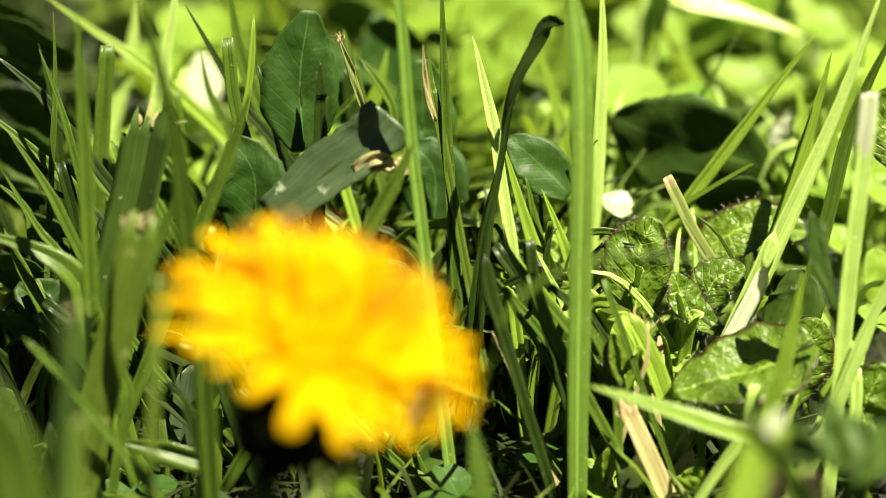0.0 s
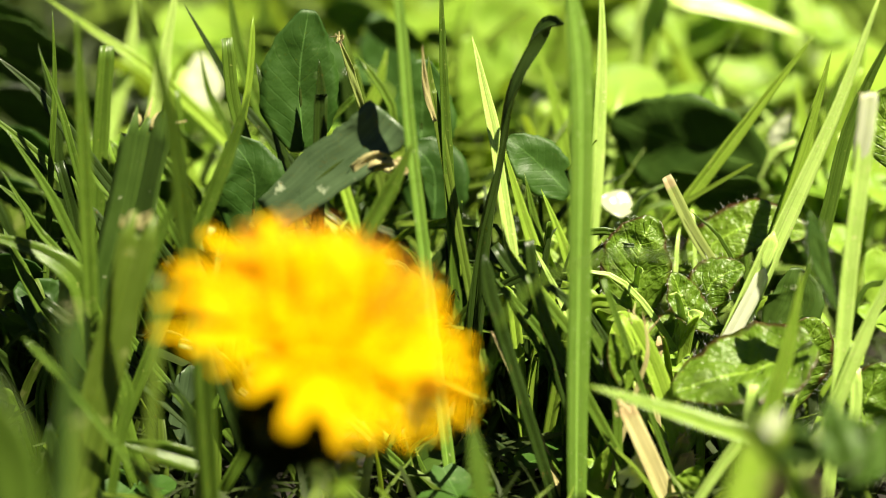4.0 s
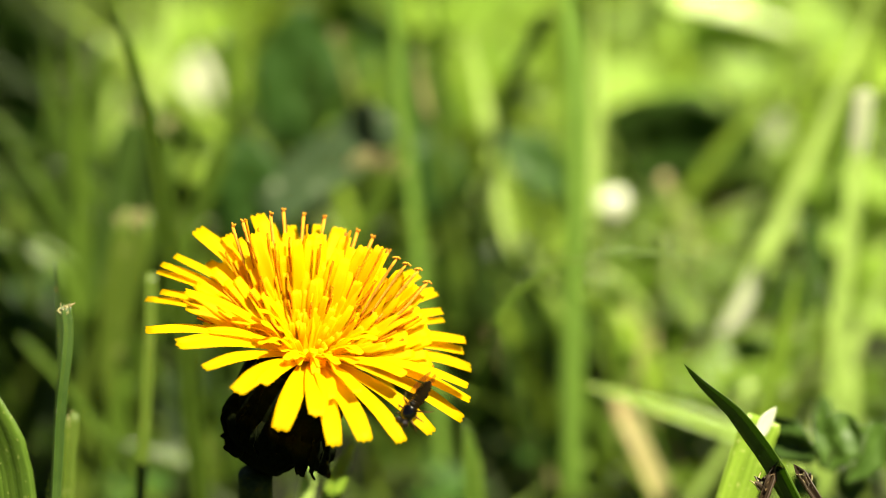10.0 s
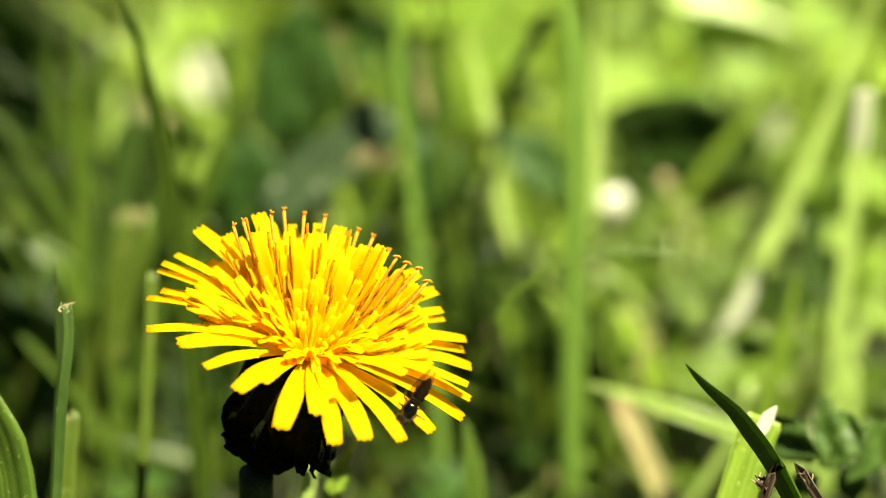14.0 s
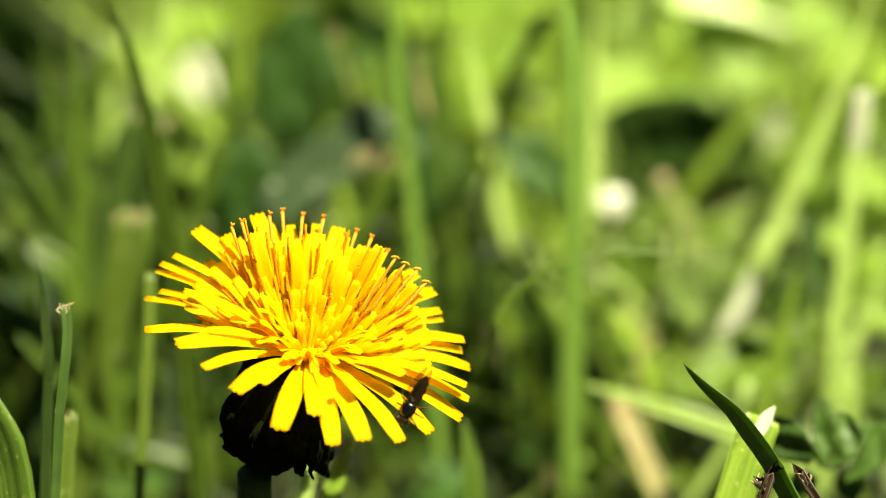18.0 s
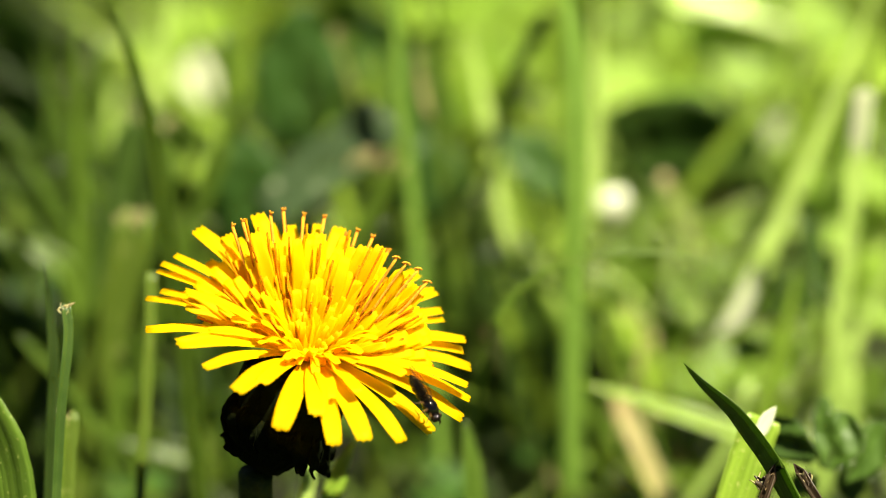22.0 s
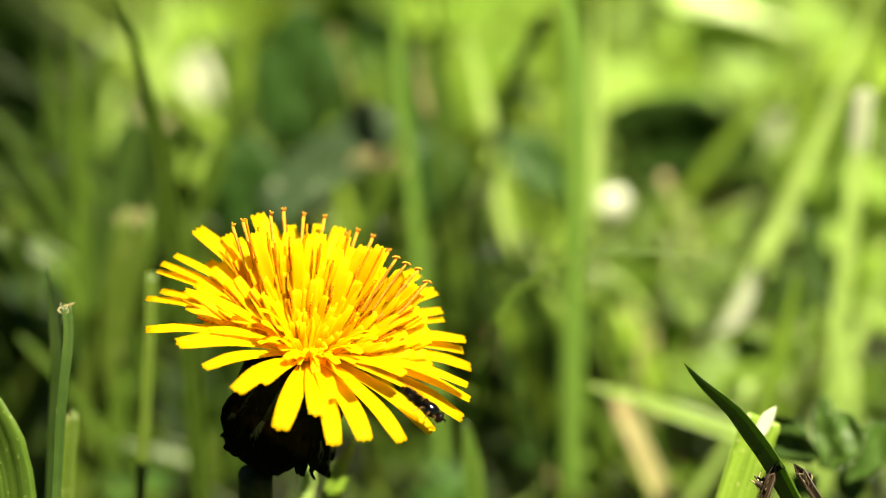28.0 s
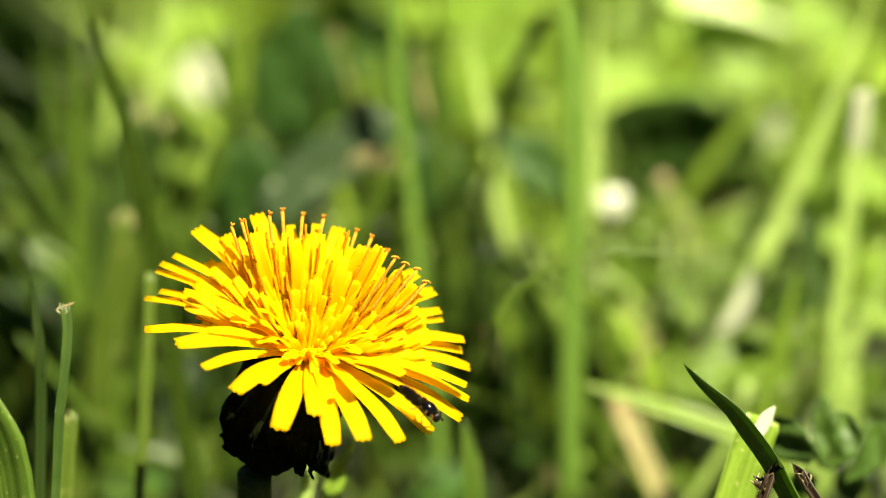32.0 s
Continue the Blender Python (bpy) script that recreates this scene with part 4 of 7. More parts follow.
swaying_blade = blade([(-0.0296, 0.0411, -0.0030), (-0.0318, 0.0459, 0.0214), (-0.0328, 0.0482, 0.0332), (-0.0346, 0.0506, 0.0456), (-0.0364, 0.0530, 0.0585), (-0.0388, 0.0549, 0.0685), (-0.0428, 0.0571, 0.0805)], 0.0030, GRASS, "tall dark blade of grass swaying a little", fold=0.3, face=(-0.4,-1,0.1))
blade([(-0.0466, 0.0606, -0.0030), (-0.0473, 0.0670, 0.0289), (-0.0477, 0.0703, 0.0454), (-0.0480, 0.0728, 0.0580), (-0.0483, 0.0748, 0.0679)], 0.0021, GRASS, "upright green blade of grass with a dry tip")
blade([(-0.0494, 0.1099, -0.0030), (-0.0423, 0.1180, 0.0339), (-0.0402, 0.1203, 0.0443), (-0.0380, 0.1227, 0.0555)], 0.0023, GRASS_PALE, "light green blade of grass, upright")
blade([(-0.0081, 0.1198, -0.0030), (-0.0284, 0.1255, 0.0226), (-0.0317, 0.1265, 0.0267), (-0.0430, 0.1288, 0.0373), (-0.0512, 0.1301, 0.0430), (-0.0592, 0.1313, 0.0487)], 0.0019, GRASS_LIGHT, "upright green blade of grass")
blade([(0.0068, 0.1000, -0.0030), (-0.0250, 0.1083, 0.0355), (-0.0289, 0.1093, 0.0402), (-0.0328, 0.1108, 0.0473), (-0.0368, 0.1123, 0.0543)], 0.0013, GRASS_DARK, "thin dark blade of grass")
blade([(-0.0490, 0.0704, -0.0030), (-0.0332, 0.0784, 0.0360), (-0.0289, 0.0806, 0.0466), (-0.0261, 0.0821, 0.0541)], 0.0020, GRASS, "pointed green blade of grass")
blade([(-0.0467, 0.0900, -0.0030), (-0.0507, 0.0959, 0.0245), (-0.0517, 0.0974, 0.0316), (-0.0567, 0.0986, 0.0371), (-0.0658, 0.1002, 0.0449)], 0.0022, GRASS, "leaning green blade of grass")
blade([(-0.0412, 0.0703, -0.0030), (-0.0483, 0.0755, 0.0222), (-0.0501, 0.0769, 0.0285), (-0.0549, 0.0776, 0.0322), (-0.0639, 0.0782, 0.0352)], 0.0035, GRASS, "creased green blade of grass", fold=0.5)
blade([(-0.0526, 0.1000, -0.0030), (-0.0546, 0.1069, 0.0291), (-0.0552, 0.1089, 0.0386), (-0.0573, 0.1111, 0.0489)], 0.0014, GRASS_DARK, "upright green blade of grass")
blade([(-0.0519, 0.1000, -0.0030), (-0.0494, 0.1069, 0.0291), (-0.0487, 0.1089, 0.0386), (-0.0478, 0.1111, 0.0485)], 0.0024, GRASS, "cut green blade of grass", shape=cut_off)
blade([(-0.0121, 0.1099, -0.0030), (-0.0254, 0.1176, 0.0323), (-0.0294, 0.1199, 0.0427), (-0.0312, 0.1223, 0.0539)], 0.0024, GRASS, "green blade of grass")
blade([(-0.0253, 0.1149, -0.0030), (-0.0126, 0.1222, 0.0303), (-0.0101, 0.1237, 0.0368), (-0.0085, 0.1249, 0.0424)], 0.0021, GRASS_LIGHT, "short light blade of grass")
blade([(-0.0023, 0.1050, -0.0030), (-0.0122, 0.1139, 0.0383), (-0.0135, 0.1151, 0.0438), (-0.0147, 0.1162, 0.0490)], 0.0015, GRASS_CUT, "dark blade of grass with a withered tip")
blade([(0.0070, 0.0901, -0.0030), (-0.0011, 0.0992, 0.0402), (-0.0023, 0.1006, 0.0464), (-0.0026, 0.1015, 0.0507)], 0.0014, GRASS_CUT, "green blade of grass with a withered tip")
blade([(0.0162, 0.0703, -0.0030), (0.0116, 0.0726, 0.0083), (0.0081, 0.0744, 0.0168), (0.0058, 0.0754, 0.0214)], 0.0011, DRY, "dry split straw in the grass")
blade([(0.0293, 0.0660, 0.0001), (0.0261, 0.0660, 0.0079), (0.0230, 0.0660, 0.0151)], 0.0034, DRY, "flat piece of dry straw", face=(0.4,-0.6,0.7), shape=even, ragged=True)
broad_leaf([(0.0243, 0.0725, 0.0139), (0.0229, 0.0725, 0.0182), (0.0218, 0.0725, 0.0222)], 0.0044, (0.4, -0.6, 0.8), BROAD, "small glossy leaf between the blades", shape=oval, pucker=0.2, seed=33)
broad_leaf([(0.0201, 0.0700, -0.0005), (0.0208, 0.0700, 0.0032), (0.0222, 0.0700, 0.0066)], 0.0032, (0.4, -0.5, 0.8), CLOVER_LIGHT, "small pale leaf between the blades", shape=oval, pucker=0.2, seed=32)
broad_leaf([(0.0314, 0.0670, 0.0003), (0.0329, 0.0670, 0.0030), (0.0339, 0.0670, 0.0051)], 0.0042, (0.4, -0.5, 0.8), CLOVER_LIGHT, "small torn pale leaf on the soil", shape=oval, pucker=0.2, seed=31)
blade([(0.0292, 0.0684, -0.0025), (0.0303, 0.0690, 0.0007), (0.0326, 0.0700, 0.0053)], 0.0028, DRY, "flat piece of dry straw", face=(0.4,-0.6,0.7), shape=even, ragged=True)
blade([(-0.0003, 0.0749, -0.0043), (-0.0065, 0.0757, -0.0003), (-0.0112, 0.0764, 0.0028)], 0.0028, GRASS_CUT, "fallen cut blade of grass", face=(0,-0.7,0.7), shape=even)
blade([(-0.0074, 0.0800, -0.0035), (-0.0019, 0.0807, -0.0003), (0.0022, 0.0812, 0.0021)], 0.0039, TORN, "torn leaf end lying in the grass", face=(0,-0.8,0.6), shape=cut_off, ragged=True)
blade([(-0.0312, 0.0626, 0.0076), (-0.0372, 0.0630, 0.0095), (-0.0440, 0.0634, 0.0110)], 0.0033, GRASS, "blade of grass lying flat", face=(0,-0.95,0.25))
blade([(-0.0395, 0.0833, -0.0107), (-0.0373, 0.0858, 0.0006), (-0.0356, 0.0878, 0.0101)], 0.0055, TORN_GREY, "broad grey-green leaf in the shade", shape=even)
blade([(-0.0247, 0.0702, -0.0030), (-0.0272, 0.0718, 0.0044), (-0.0309, 0.0741, 0.0153), (-0.0330, 0.0757, 0.0230)], 0.0026, GRASS_DARK, "dark green blade of grass")
blade([(-0.0225, 0.0005, -0.0030), (-0.0169, 0.0146, 0.0271), (-0.0162, 0.0163, 0.0308), (-0.0152, 0.0180, 0.0345)], 0.0018, GRASS_PALE, "blade of grass painted sunlit pale")
blade([(-0.0272, -0.0072, -0.0030), (-0.0140, 0.0084, 0.0305), (-0.0123, 0.0104, 0.0347), (-0.0104, 0.0120, 0.0380)], 0.0024, GRASS_LIGHT, "light green blade of grass, upright")
blade([(0.0058, 0.0171, -0.0030), (0.0038, 0.0277, 0.0198), (0.0032, 0.0307, 0.0262), (0.0025, 0.0325, 0.0300)], 0.0025, GRASS, "blade of grass in the shade")
broad_leaf([(-0.0240, 0.0831, 0.0347), (-0.0163, 0.0844, 0.0408), (-0.0110, 0.0851, 0.0446), (-0.0077, 0.0859, 0.0484)], 0.0077, (0.3, -0.6, 0.8), TORN_GREY, "thick grey-green leaf torn off with a brown end", shape=cut_off, fold=0.25, wave=0.05)
blade([(-0.0332, 0.0655, -0.0030), (-0.0108, 0.0737, 0.0373), (-0.0070, 0.0751, 0.0441), (-0.0046, 0.0760, 0.0490)], 0.0023, GRASS, "pointed blade of grass")
blade([(-0.0125, 0.0844, 0.0408), (-0.0094, 0.0846, 0.0419), (-0.0053, 0.0844, 0.0408)], 0.0020, DRY, "crumpled brown end of a leaf", shape=even, wave=0.3)
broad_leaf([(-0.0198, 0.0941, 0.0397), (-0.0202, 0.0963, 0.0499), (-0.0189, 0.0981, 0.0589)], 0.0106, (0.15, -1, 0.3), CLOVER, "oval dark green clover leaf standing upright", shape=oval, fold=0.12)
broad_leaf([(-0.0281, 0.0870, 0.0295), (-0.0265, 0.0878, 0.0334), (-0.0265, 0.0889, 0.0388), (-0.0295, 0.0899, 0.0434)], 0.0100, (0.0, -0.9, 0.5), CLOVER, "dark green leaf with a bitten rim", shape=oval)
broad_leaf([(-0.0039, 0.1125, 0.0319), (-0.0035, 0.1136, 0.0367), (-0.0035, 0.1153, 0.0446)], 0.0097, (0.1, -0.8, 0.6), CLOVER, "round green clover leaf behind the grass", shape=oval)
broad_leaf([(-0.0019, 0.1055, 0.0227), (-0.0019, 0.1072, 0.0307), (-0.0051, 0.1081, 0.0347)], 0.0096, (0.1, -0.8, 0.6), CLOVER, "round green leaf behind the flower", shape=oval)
blade([(-0.0192, 0.0813, -0.0030), (-0.0175, 0.0910, 0.0438), (-0.0173, 0.0921, 0.0491), (-0.0174, 0.0930, 0.0537)], 0.0019, GRASS_DARK, "short dark pointed blade of grass")
broad_leaf([(0.0171, 0.1020, 0.0295), (0.0123, 0.1030, 0.0343), (0.0084, 0.1037, 0.0374)], 0.0071, (0, -0.8, 0.6), CLOVER, "green leaf with a bitten rim", shape=oval)
# the shade on these two leaves is in their dark colour
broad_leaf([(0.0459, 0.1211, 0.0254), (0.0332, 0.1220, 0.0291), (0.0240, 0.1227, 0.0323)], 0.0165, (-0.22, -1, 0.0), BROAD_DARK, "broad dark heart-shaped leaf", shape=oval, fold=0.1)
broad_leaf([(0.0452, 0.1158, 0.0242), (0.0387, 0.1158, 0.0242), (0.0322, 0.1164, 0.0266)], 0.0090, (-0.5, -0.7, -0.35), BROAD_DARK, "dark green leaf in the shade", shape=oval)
broad_leaf([(0.0259, 0.0892, 0.0164), (0.0262, 0.0910, 0.0251), (0.0285, 0.0922, 0.0305)], 0.0097, (0.1, -0.8, 0.6), BROAD, "glossy hairy green leaf near the soil", pucker=0.2, hairs=110, shape=oval, fold=0.15)
broad_leaf([(0.0379, 0.0869, 0.0149), (0.0332, 0.0877, 0.0189), (0.0308, 0.0887, 0.0236)], 0.0054, (0.3, -0.7, 0.6), BROAD, "narrow hairy leaf near the soil", pucker=0.2, hairs=60, fold=0.25, seed=2)
broad_leaf([(0.0323, 0.0997, 0.0192), (0.0370, 0.1004, 0.0224), (0.0433, 0.1010, 0.0252), (0.0505, 0.1008, 0.0240)], 0.0075, (0, -0.75, 0.7), BROAD, "arched hairy green leaf near the soil", pucker=0.2, hairs=70, seed=3)
broad_leaf([(0.0349, 0.0895, 0.0180), (0.0372, 0.0904, 0.0219), (0.0411, 0.0907, 0.0235)], 0.0062, (0, -0.7, 0.75), BROAD, "small hairy green leaf near the soil", pucker=0.2, hairs=40, seed=4, shape=oval)
broad_leaf([(0.0489, 0.0715, 0.0217), (0.0436, 0.0708, 0.0182), (0.0369, 0.0704, 0.0167), (0.0301, 0.0700, 0.0148)], 0.0135, (0.25, -0.35, 0.95), BROAD, "broad hairy leaf with a brown rim", pucker=0.2, hairs=90, seed=5, shape=oval)
broad_leaf([(0.0456, 0.0799, 0.0054), (0.0477, 0.0816, 0.0132), (0.0507, 0.0829, 0.0195)], 0.0092, (0.4, -0.6, 0.7), BROAD, "hairy green leaf near the soil", pucker=0.2, hairs=60, seed=6)
broad_leaf([(0.0451, 0.0887, 0.0140), (0.0482, 0.0897, 0.0188), (0.0481, 0.0907, 0.0235)], 0.0078, (0, -0.9, 0.5), TORN, "pale withered leaf on the soil", seed=7, shape=oval)
broad_leaf([(0.0512, 0.0669, 0.0281), (0.0488, 0.0684, 0.0357), (0.0475, 0.0696, 0.0415)], 0.0025, (0.2, -1, 0.3), BROAD_DARK, "narrow hairy leaf standing upright", pucker=0.2, hairs=90, seed=8)
broad_leaf([(0.0234, 0.0930, 0.0110), (0.0329, 0.0932, 0.0118), (0.0368, 0.0940, 0.0158)], 0.0087, (0, -0.7, 0.8), BROAD, "low hairy leaf on the soil", pucker=0.2, hairs=40, seed=9)
broad_leaf([(0.0328, 0.0858, 0.0006), (0.0272, 0.0865, 0.0037), (0.0256, 0.0878, 0.0101)], 0.0094, (0, -0.7, 0.8), CLOVER, "low leaf on the soil", shape=oval)
broad_leaf([(-0.0504, 0.0892, 0.0164), (-0.0551, 0.0895, 0.0180), (-0.0597, 0.0902, 0.0211)], 0.0086, (0, -0.8, 0.7), CLOVER, "crinkled grey-green leaf by the grass", seed=10, shape=oval, pucker=0.2)
broad_leaf([(0.0639, 0.0981, 0.0347), (0.0606, 0.0992, 0.0402), (0.0611, 0.1006, 0.0464)], 0.0071, (0, -1, 0.3), BROAD, "hairy green leaf among the grass", pucker=0.2, hairs=30, seed=12)
broad_leaf([(0.0580, 0.0718, 0.0044), (0.0563, 0.0731, 0.0106), (0.0592, 0.0744, 0.0168)], 0.0091, (0, -0.8, 0.6), BROAD, "hairy green leaf among the grass", pucker=0.2, hairs=30, seed=13, shape=oval)
broad_leaf([(0.0443, 0.0144, 0.0337), (0.0417, 0.0153, 0.0358), (0.0392, 0.0165, 0.0383)], 0.0054, (-0.4, -1, 0.15), BROAD_DARK, "dark toothed leaf of a low weed", seed=20, wave=0.15, hairs=40, pucker=0.08)
broad_leaf([(0.0458, 0.0157, 0.0319), (0.0472, 0.0170, 0.0347), (0.0486, 0.0186, 0.0380)], 0.0061, (-0.30000000000000004, -1, 0.15), BROAD_DARK, "dark toothed leaf of a low weed", seed=21, wave=0.15, hairs=40, pucker=0.08)
broad_leaf([(0.0481, 0.0169, 0.0297), (0.0508, 0.0182, 0.0325), (0.0535, 0.0198, 0.0359)], 0.0054, (-0.2, -1, 0.15), BROAD_DARK, "dark toothed leaf of a low weed", seed=22, wave=0.15, hairs=40, pucker=0.08)
broad_leaf([(0.0455, 0.0186, 0.0287), (0.0438, 0.0185, 0.0285), (0.0421, 0.0186, 0.0287)], 0.0034, (-0.09999999999999998, -1, 0.15), BROAD_DARK, "dark toothed leaf of a low weed", seed=23, wave=0.15, hairs=40, pucker=0.08)
broad_leaf([(0.0478, 0.0204, 0.0278), (0.0495, 0.0201, 0.0272), (0.0512, 0.0201, 0.0272)], 0.0034, (0.0, -1, 0.15), BROAD_DARK, "dark toothed leaf of a low weed", seed=24, wave=0.15, hairs=40, pucker=0.08)
broad_leaf([(0.0463, 0.0239, 0.0306), (0.0464, 0.0251, 0.0331), (0.0466, 0.0265, 0.0362)], 0.0028, (0.09999999999999998, -1, 0.15), BROAD_DARK, "dark toothed leaf of a low weed", seed=25, wave=0.15, hairs=40, pucker=0.08)
# the sun on these far leaves is painted as light colour
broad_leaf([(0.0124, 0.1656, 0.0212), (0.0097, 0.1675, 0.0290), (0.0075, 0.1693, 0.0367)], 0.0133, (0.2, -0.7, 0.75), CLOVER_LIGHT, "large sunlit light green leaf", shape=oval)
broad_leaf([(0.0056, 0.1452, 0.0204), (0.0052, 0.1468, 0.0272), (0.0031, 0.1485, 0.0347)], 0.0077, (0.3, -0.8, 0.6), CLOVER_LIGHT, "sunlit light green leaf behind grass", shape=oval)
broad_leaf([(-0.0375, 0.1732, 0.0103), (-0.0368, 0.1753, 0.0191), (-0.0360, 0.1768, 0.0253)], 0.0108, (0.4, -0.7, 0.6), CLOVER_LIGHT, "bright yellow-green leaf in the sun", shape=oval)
# these two leaves hold the bright sunlit patch in their pale colour
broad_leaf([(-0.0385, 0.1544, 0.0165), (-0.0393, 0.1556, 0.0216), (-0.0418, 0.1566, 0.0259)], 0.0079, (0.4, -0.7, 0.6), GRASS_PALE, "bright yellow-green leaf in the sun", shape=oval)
broad_leaf([(-0.0373, 0.1506, 0.0219), (-0.0371, 0.1516, 0.0261), (-0.0372, 0.1525, 0.0303)], 0.0061, (0.4, -0.7, 0.6), SHEATH, "leaf scrap painted pale as if sunlit", shape=oval)
blade([(0.0542, 0.0755, 0.0451), (0.0548, 0.0755, 0.0512), (0.0551, 0.0755, 0.0560)], 0.0027, SHEATH, "bleached end of a cut blade", shape=cut_off, fold=0.3, face=(0.4,-1,0.4))
# a pale scrap and a light leaf added to brighten the ground here
broad_leaf([(0.0236, 0.0655, 0.0030), (0.0247, 0.0655, 0.0051), (0.0254, 0.0655, 0.0077)], 0.0034, (0.45, -0.4, 0.85), SHEATH, "pale leaf scrap added to brighten the soil", shape=oval, pucker=0.15, seed=35)
broad_leaf([(0.0235, 0.0695, -0.0002), (0.0196, 0.0695, 0.0017), (0.0165, 0.0695, 0.0043)], 0.0060, (0.4, -0.5, 0.8), CLOVER_LIGHT, "light green leaf low in the grass", shape=oval, pucker=0.2, seed=34)
# pale scraps whose colour imitates glints of the sun
broad_leaf([(0.0481, 0.1280, 0.0253), (0.0490, 0.1280, 0.0277), (0.0502, 0.1280, 0.0304)], 0.0036, (0.45, -0.45, 0.85), SHEATH, "leaf scrap painted pale for a sun glint", shape=oval, pucker=0.1)
broad_leaf([(0.0277, 0.0740, 0.0008), (0.0286, 0.0740, 0.0032), (0.0298, 0.0740, 0.0052)], 0.0030, (0.45, -0.4, 0.85), GLINT, "leaf piece on the soil painted pale for a glint", shape=oval, pucker=0.1)
blade([(0.0297, 0.0710, -0.0000), (0.0308, 0.0710, 0.0042), (0.0320, 0.0710, 0.0078)], 0.0024, STUB, "faded flat piece of straw on the soil", shape=late, ragged=True, face=(0.4,-0.6,0.7))
blade([(-0.0119, 0.1000, 0.0437), (-0.0133, 0.1000, 0.0488), (-0.0151, 0.1000, 0.0546)], 0.0011, STUB, "dry frayed husk in the grass", ragged=True, wave=0.3)
blade([(-0.0018, 0.0940, 0.0441), (-0.0031, 0.0940, 0.0496), (-0.0034, 0.0940, 0.0554)], 0.0009, DRY, "withered curled end of a blade", wave=0.4)
blade([(-0.0128, 0.0830, 0.0418), (-0.0097, 0.0830, 0.0435), (-0.0060, 0.0830, 0.0422)], 0.0018, DRY, "torn brown strip of a leaf", ragged=True, wave=0.3)
# a white sun glint, painted as a pale scrap
broad_leaf([(0.0263, 0.1079, 0.0246), (0.0240, 0.1081, 0.0252), (0.0217, 0.1082, 0.0259)], 0.0050, (0.45, -0.45, 0.85), GLINT, "leaf scrap painted pale for a sun glint", shape=oval, pucker=0.05)
# two leaves in the dark clover colour, to darken this area like shade
broad_leaf([(-0.0072, 0.1454, 0.0213), (-0.0088, 0.1473, 0.0297), (-0.0105, 0.1492, 0.0381)], 0.0103, (0.3, -0.8, 0.6), CLOVER, "leaf behind grass coloured dark for shade", shape=oval)
broad_leaf([(-0.0145, 0.1312, 0.0255), (-0.0153, 0.1329, 0.0329), (-0.0185, 0.1345, 0.0403)], 0.0084, (0.3, -0.8, 0.6), CLOVER, "leaf behind the flower coloured dark for shade", shape=oval)
blade([(0.0257, 0.1502, -0.0030), (0.0310, 0.1499, 0.0410), (0.0348, 0.1497, 0.0401), (0.0446, 0.1492, 0.0376), (0.0544, 0.1484, 0.0346)], 0.0043, GRASS_PALE, "bent sunlit blade of grass", face=(0.2,-0.5,0.8))
blade([(0.0493, 0.1698, -0.0030), (0.0521, 0.1689, 0.0350), (0.0575, 0.1671, 0.0273), (0.0689, 0.1658, 0.0221)], 0.0029, GRASS_PALE, "pale bent blade of grass")
broad_leaf([(0.0559, 0.1656, 0.0212), (0.0480, 0.1654, 0.0203), (0.0409, 0.1660, 0.0229)], 0.0080, (0.3, -0.5, 0.8), CLOVER_LIGHT, "sunlit light green clover leaf", shape=oval)
broad_leaf([(0.0371, 0.1757, 0.0209), (0.0326, 0.1766, 0.0244), (0.0264, 0.1770, 0.0261)], 0.0090, (0.3, -0.6, 0.8), CLOVER_LIGHT, "sunlit clover leaf further back", shape=oval)
broad_leaf([(0.0683, 0.1652, 0.0195), (0.0647, 0.1660, 0.0229), (0.0611, 0.1671, 0.0273)], 0.0089, (0.3, -0.6, 0.8), CLOVER_LIGHT, "sunlit clover leaf further back", shape=oval)
broad_leaf([(0.0618, 0.1240, 0.0160), (0.0576, 0.1248, 0.0193), (0.0542, 0.1255, 0.0226)], 0.0075, (0.3, -0.6, 0.7), CLOVER_LIGHT, "light green leaf among the grass", shape=oval)
broad_leaf([(0.0624, 0.1030, 0.0115), (0.0615, 0.1039, 0.0155), (0.0598, 0.1048, 0.0195)], 0.0072, (0.3, -0.6, 0.7), CLOVER_LIGHT, "light green leaf among the grass", shape=oval)
blade([(0.0260, 0.1398, -0.0030), (0.0283, 0.1446, 0.0179), (0.0294, 0.1471, 0.0289), (0.0335, 0.1496, 0.0397)], 0.0024, GRASS_LIGHT, "light green blade of grass behind")
blade([(0.0512, 0.1498, -0.0030), (0.0431, 0.1538, 0.0139), (0.0373, 0.1566, 0.0259), (0.0289, 0.1595, 0.0386)], 0.0019, GRASS_LIGHT, "thin light green blade of grass")
blade([(0.0234, 0.1198, -0.0030), (0.0178, 0.1255, 0.0226), (0.0157, 0.1277, 0.0324), (0.0128, 0.1299, 0.0422)], 0.0021, GRASS_LIGHT, "light green blade of grass behind")
blade([(0.0041, 0.1248, -0.0030), (0.0097, 0.1286, 0.0139), (0.0122, 0.1303, 0.0214), (0.0167, 0.1329, 0.0329)], 0.0018, GRASS_LIGHT, "leaning light green blade of grass")
blade([(-0.0307, 0.1599, -0.0030), (-0.0294, 0.1650, 0.0186), (-0.0289, 0.1671, 0.0273), (-0.0275, 0.1689, 0.0350)], 0.0029, GRASS, "green blade of grass")
blade([(-0.0572, 0.1398, -0.0030), (-0.0507, 0.1454, 0.0213), (-0.0475, 0.1481, 0.0330), (-0.0460, 0.1502, 0.0422)], 0.0022, GRASS_PALE, "blade of grass painted sunlit pale")
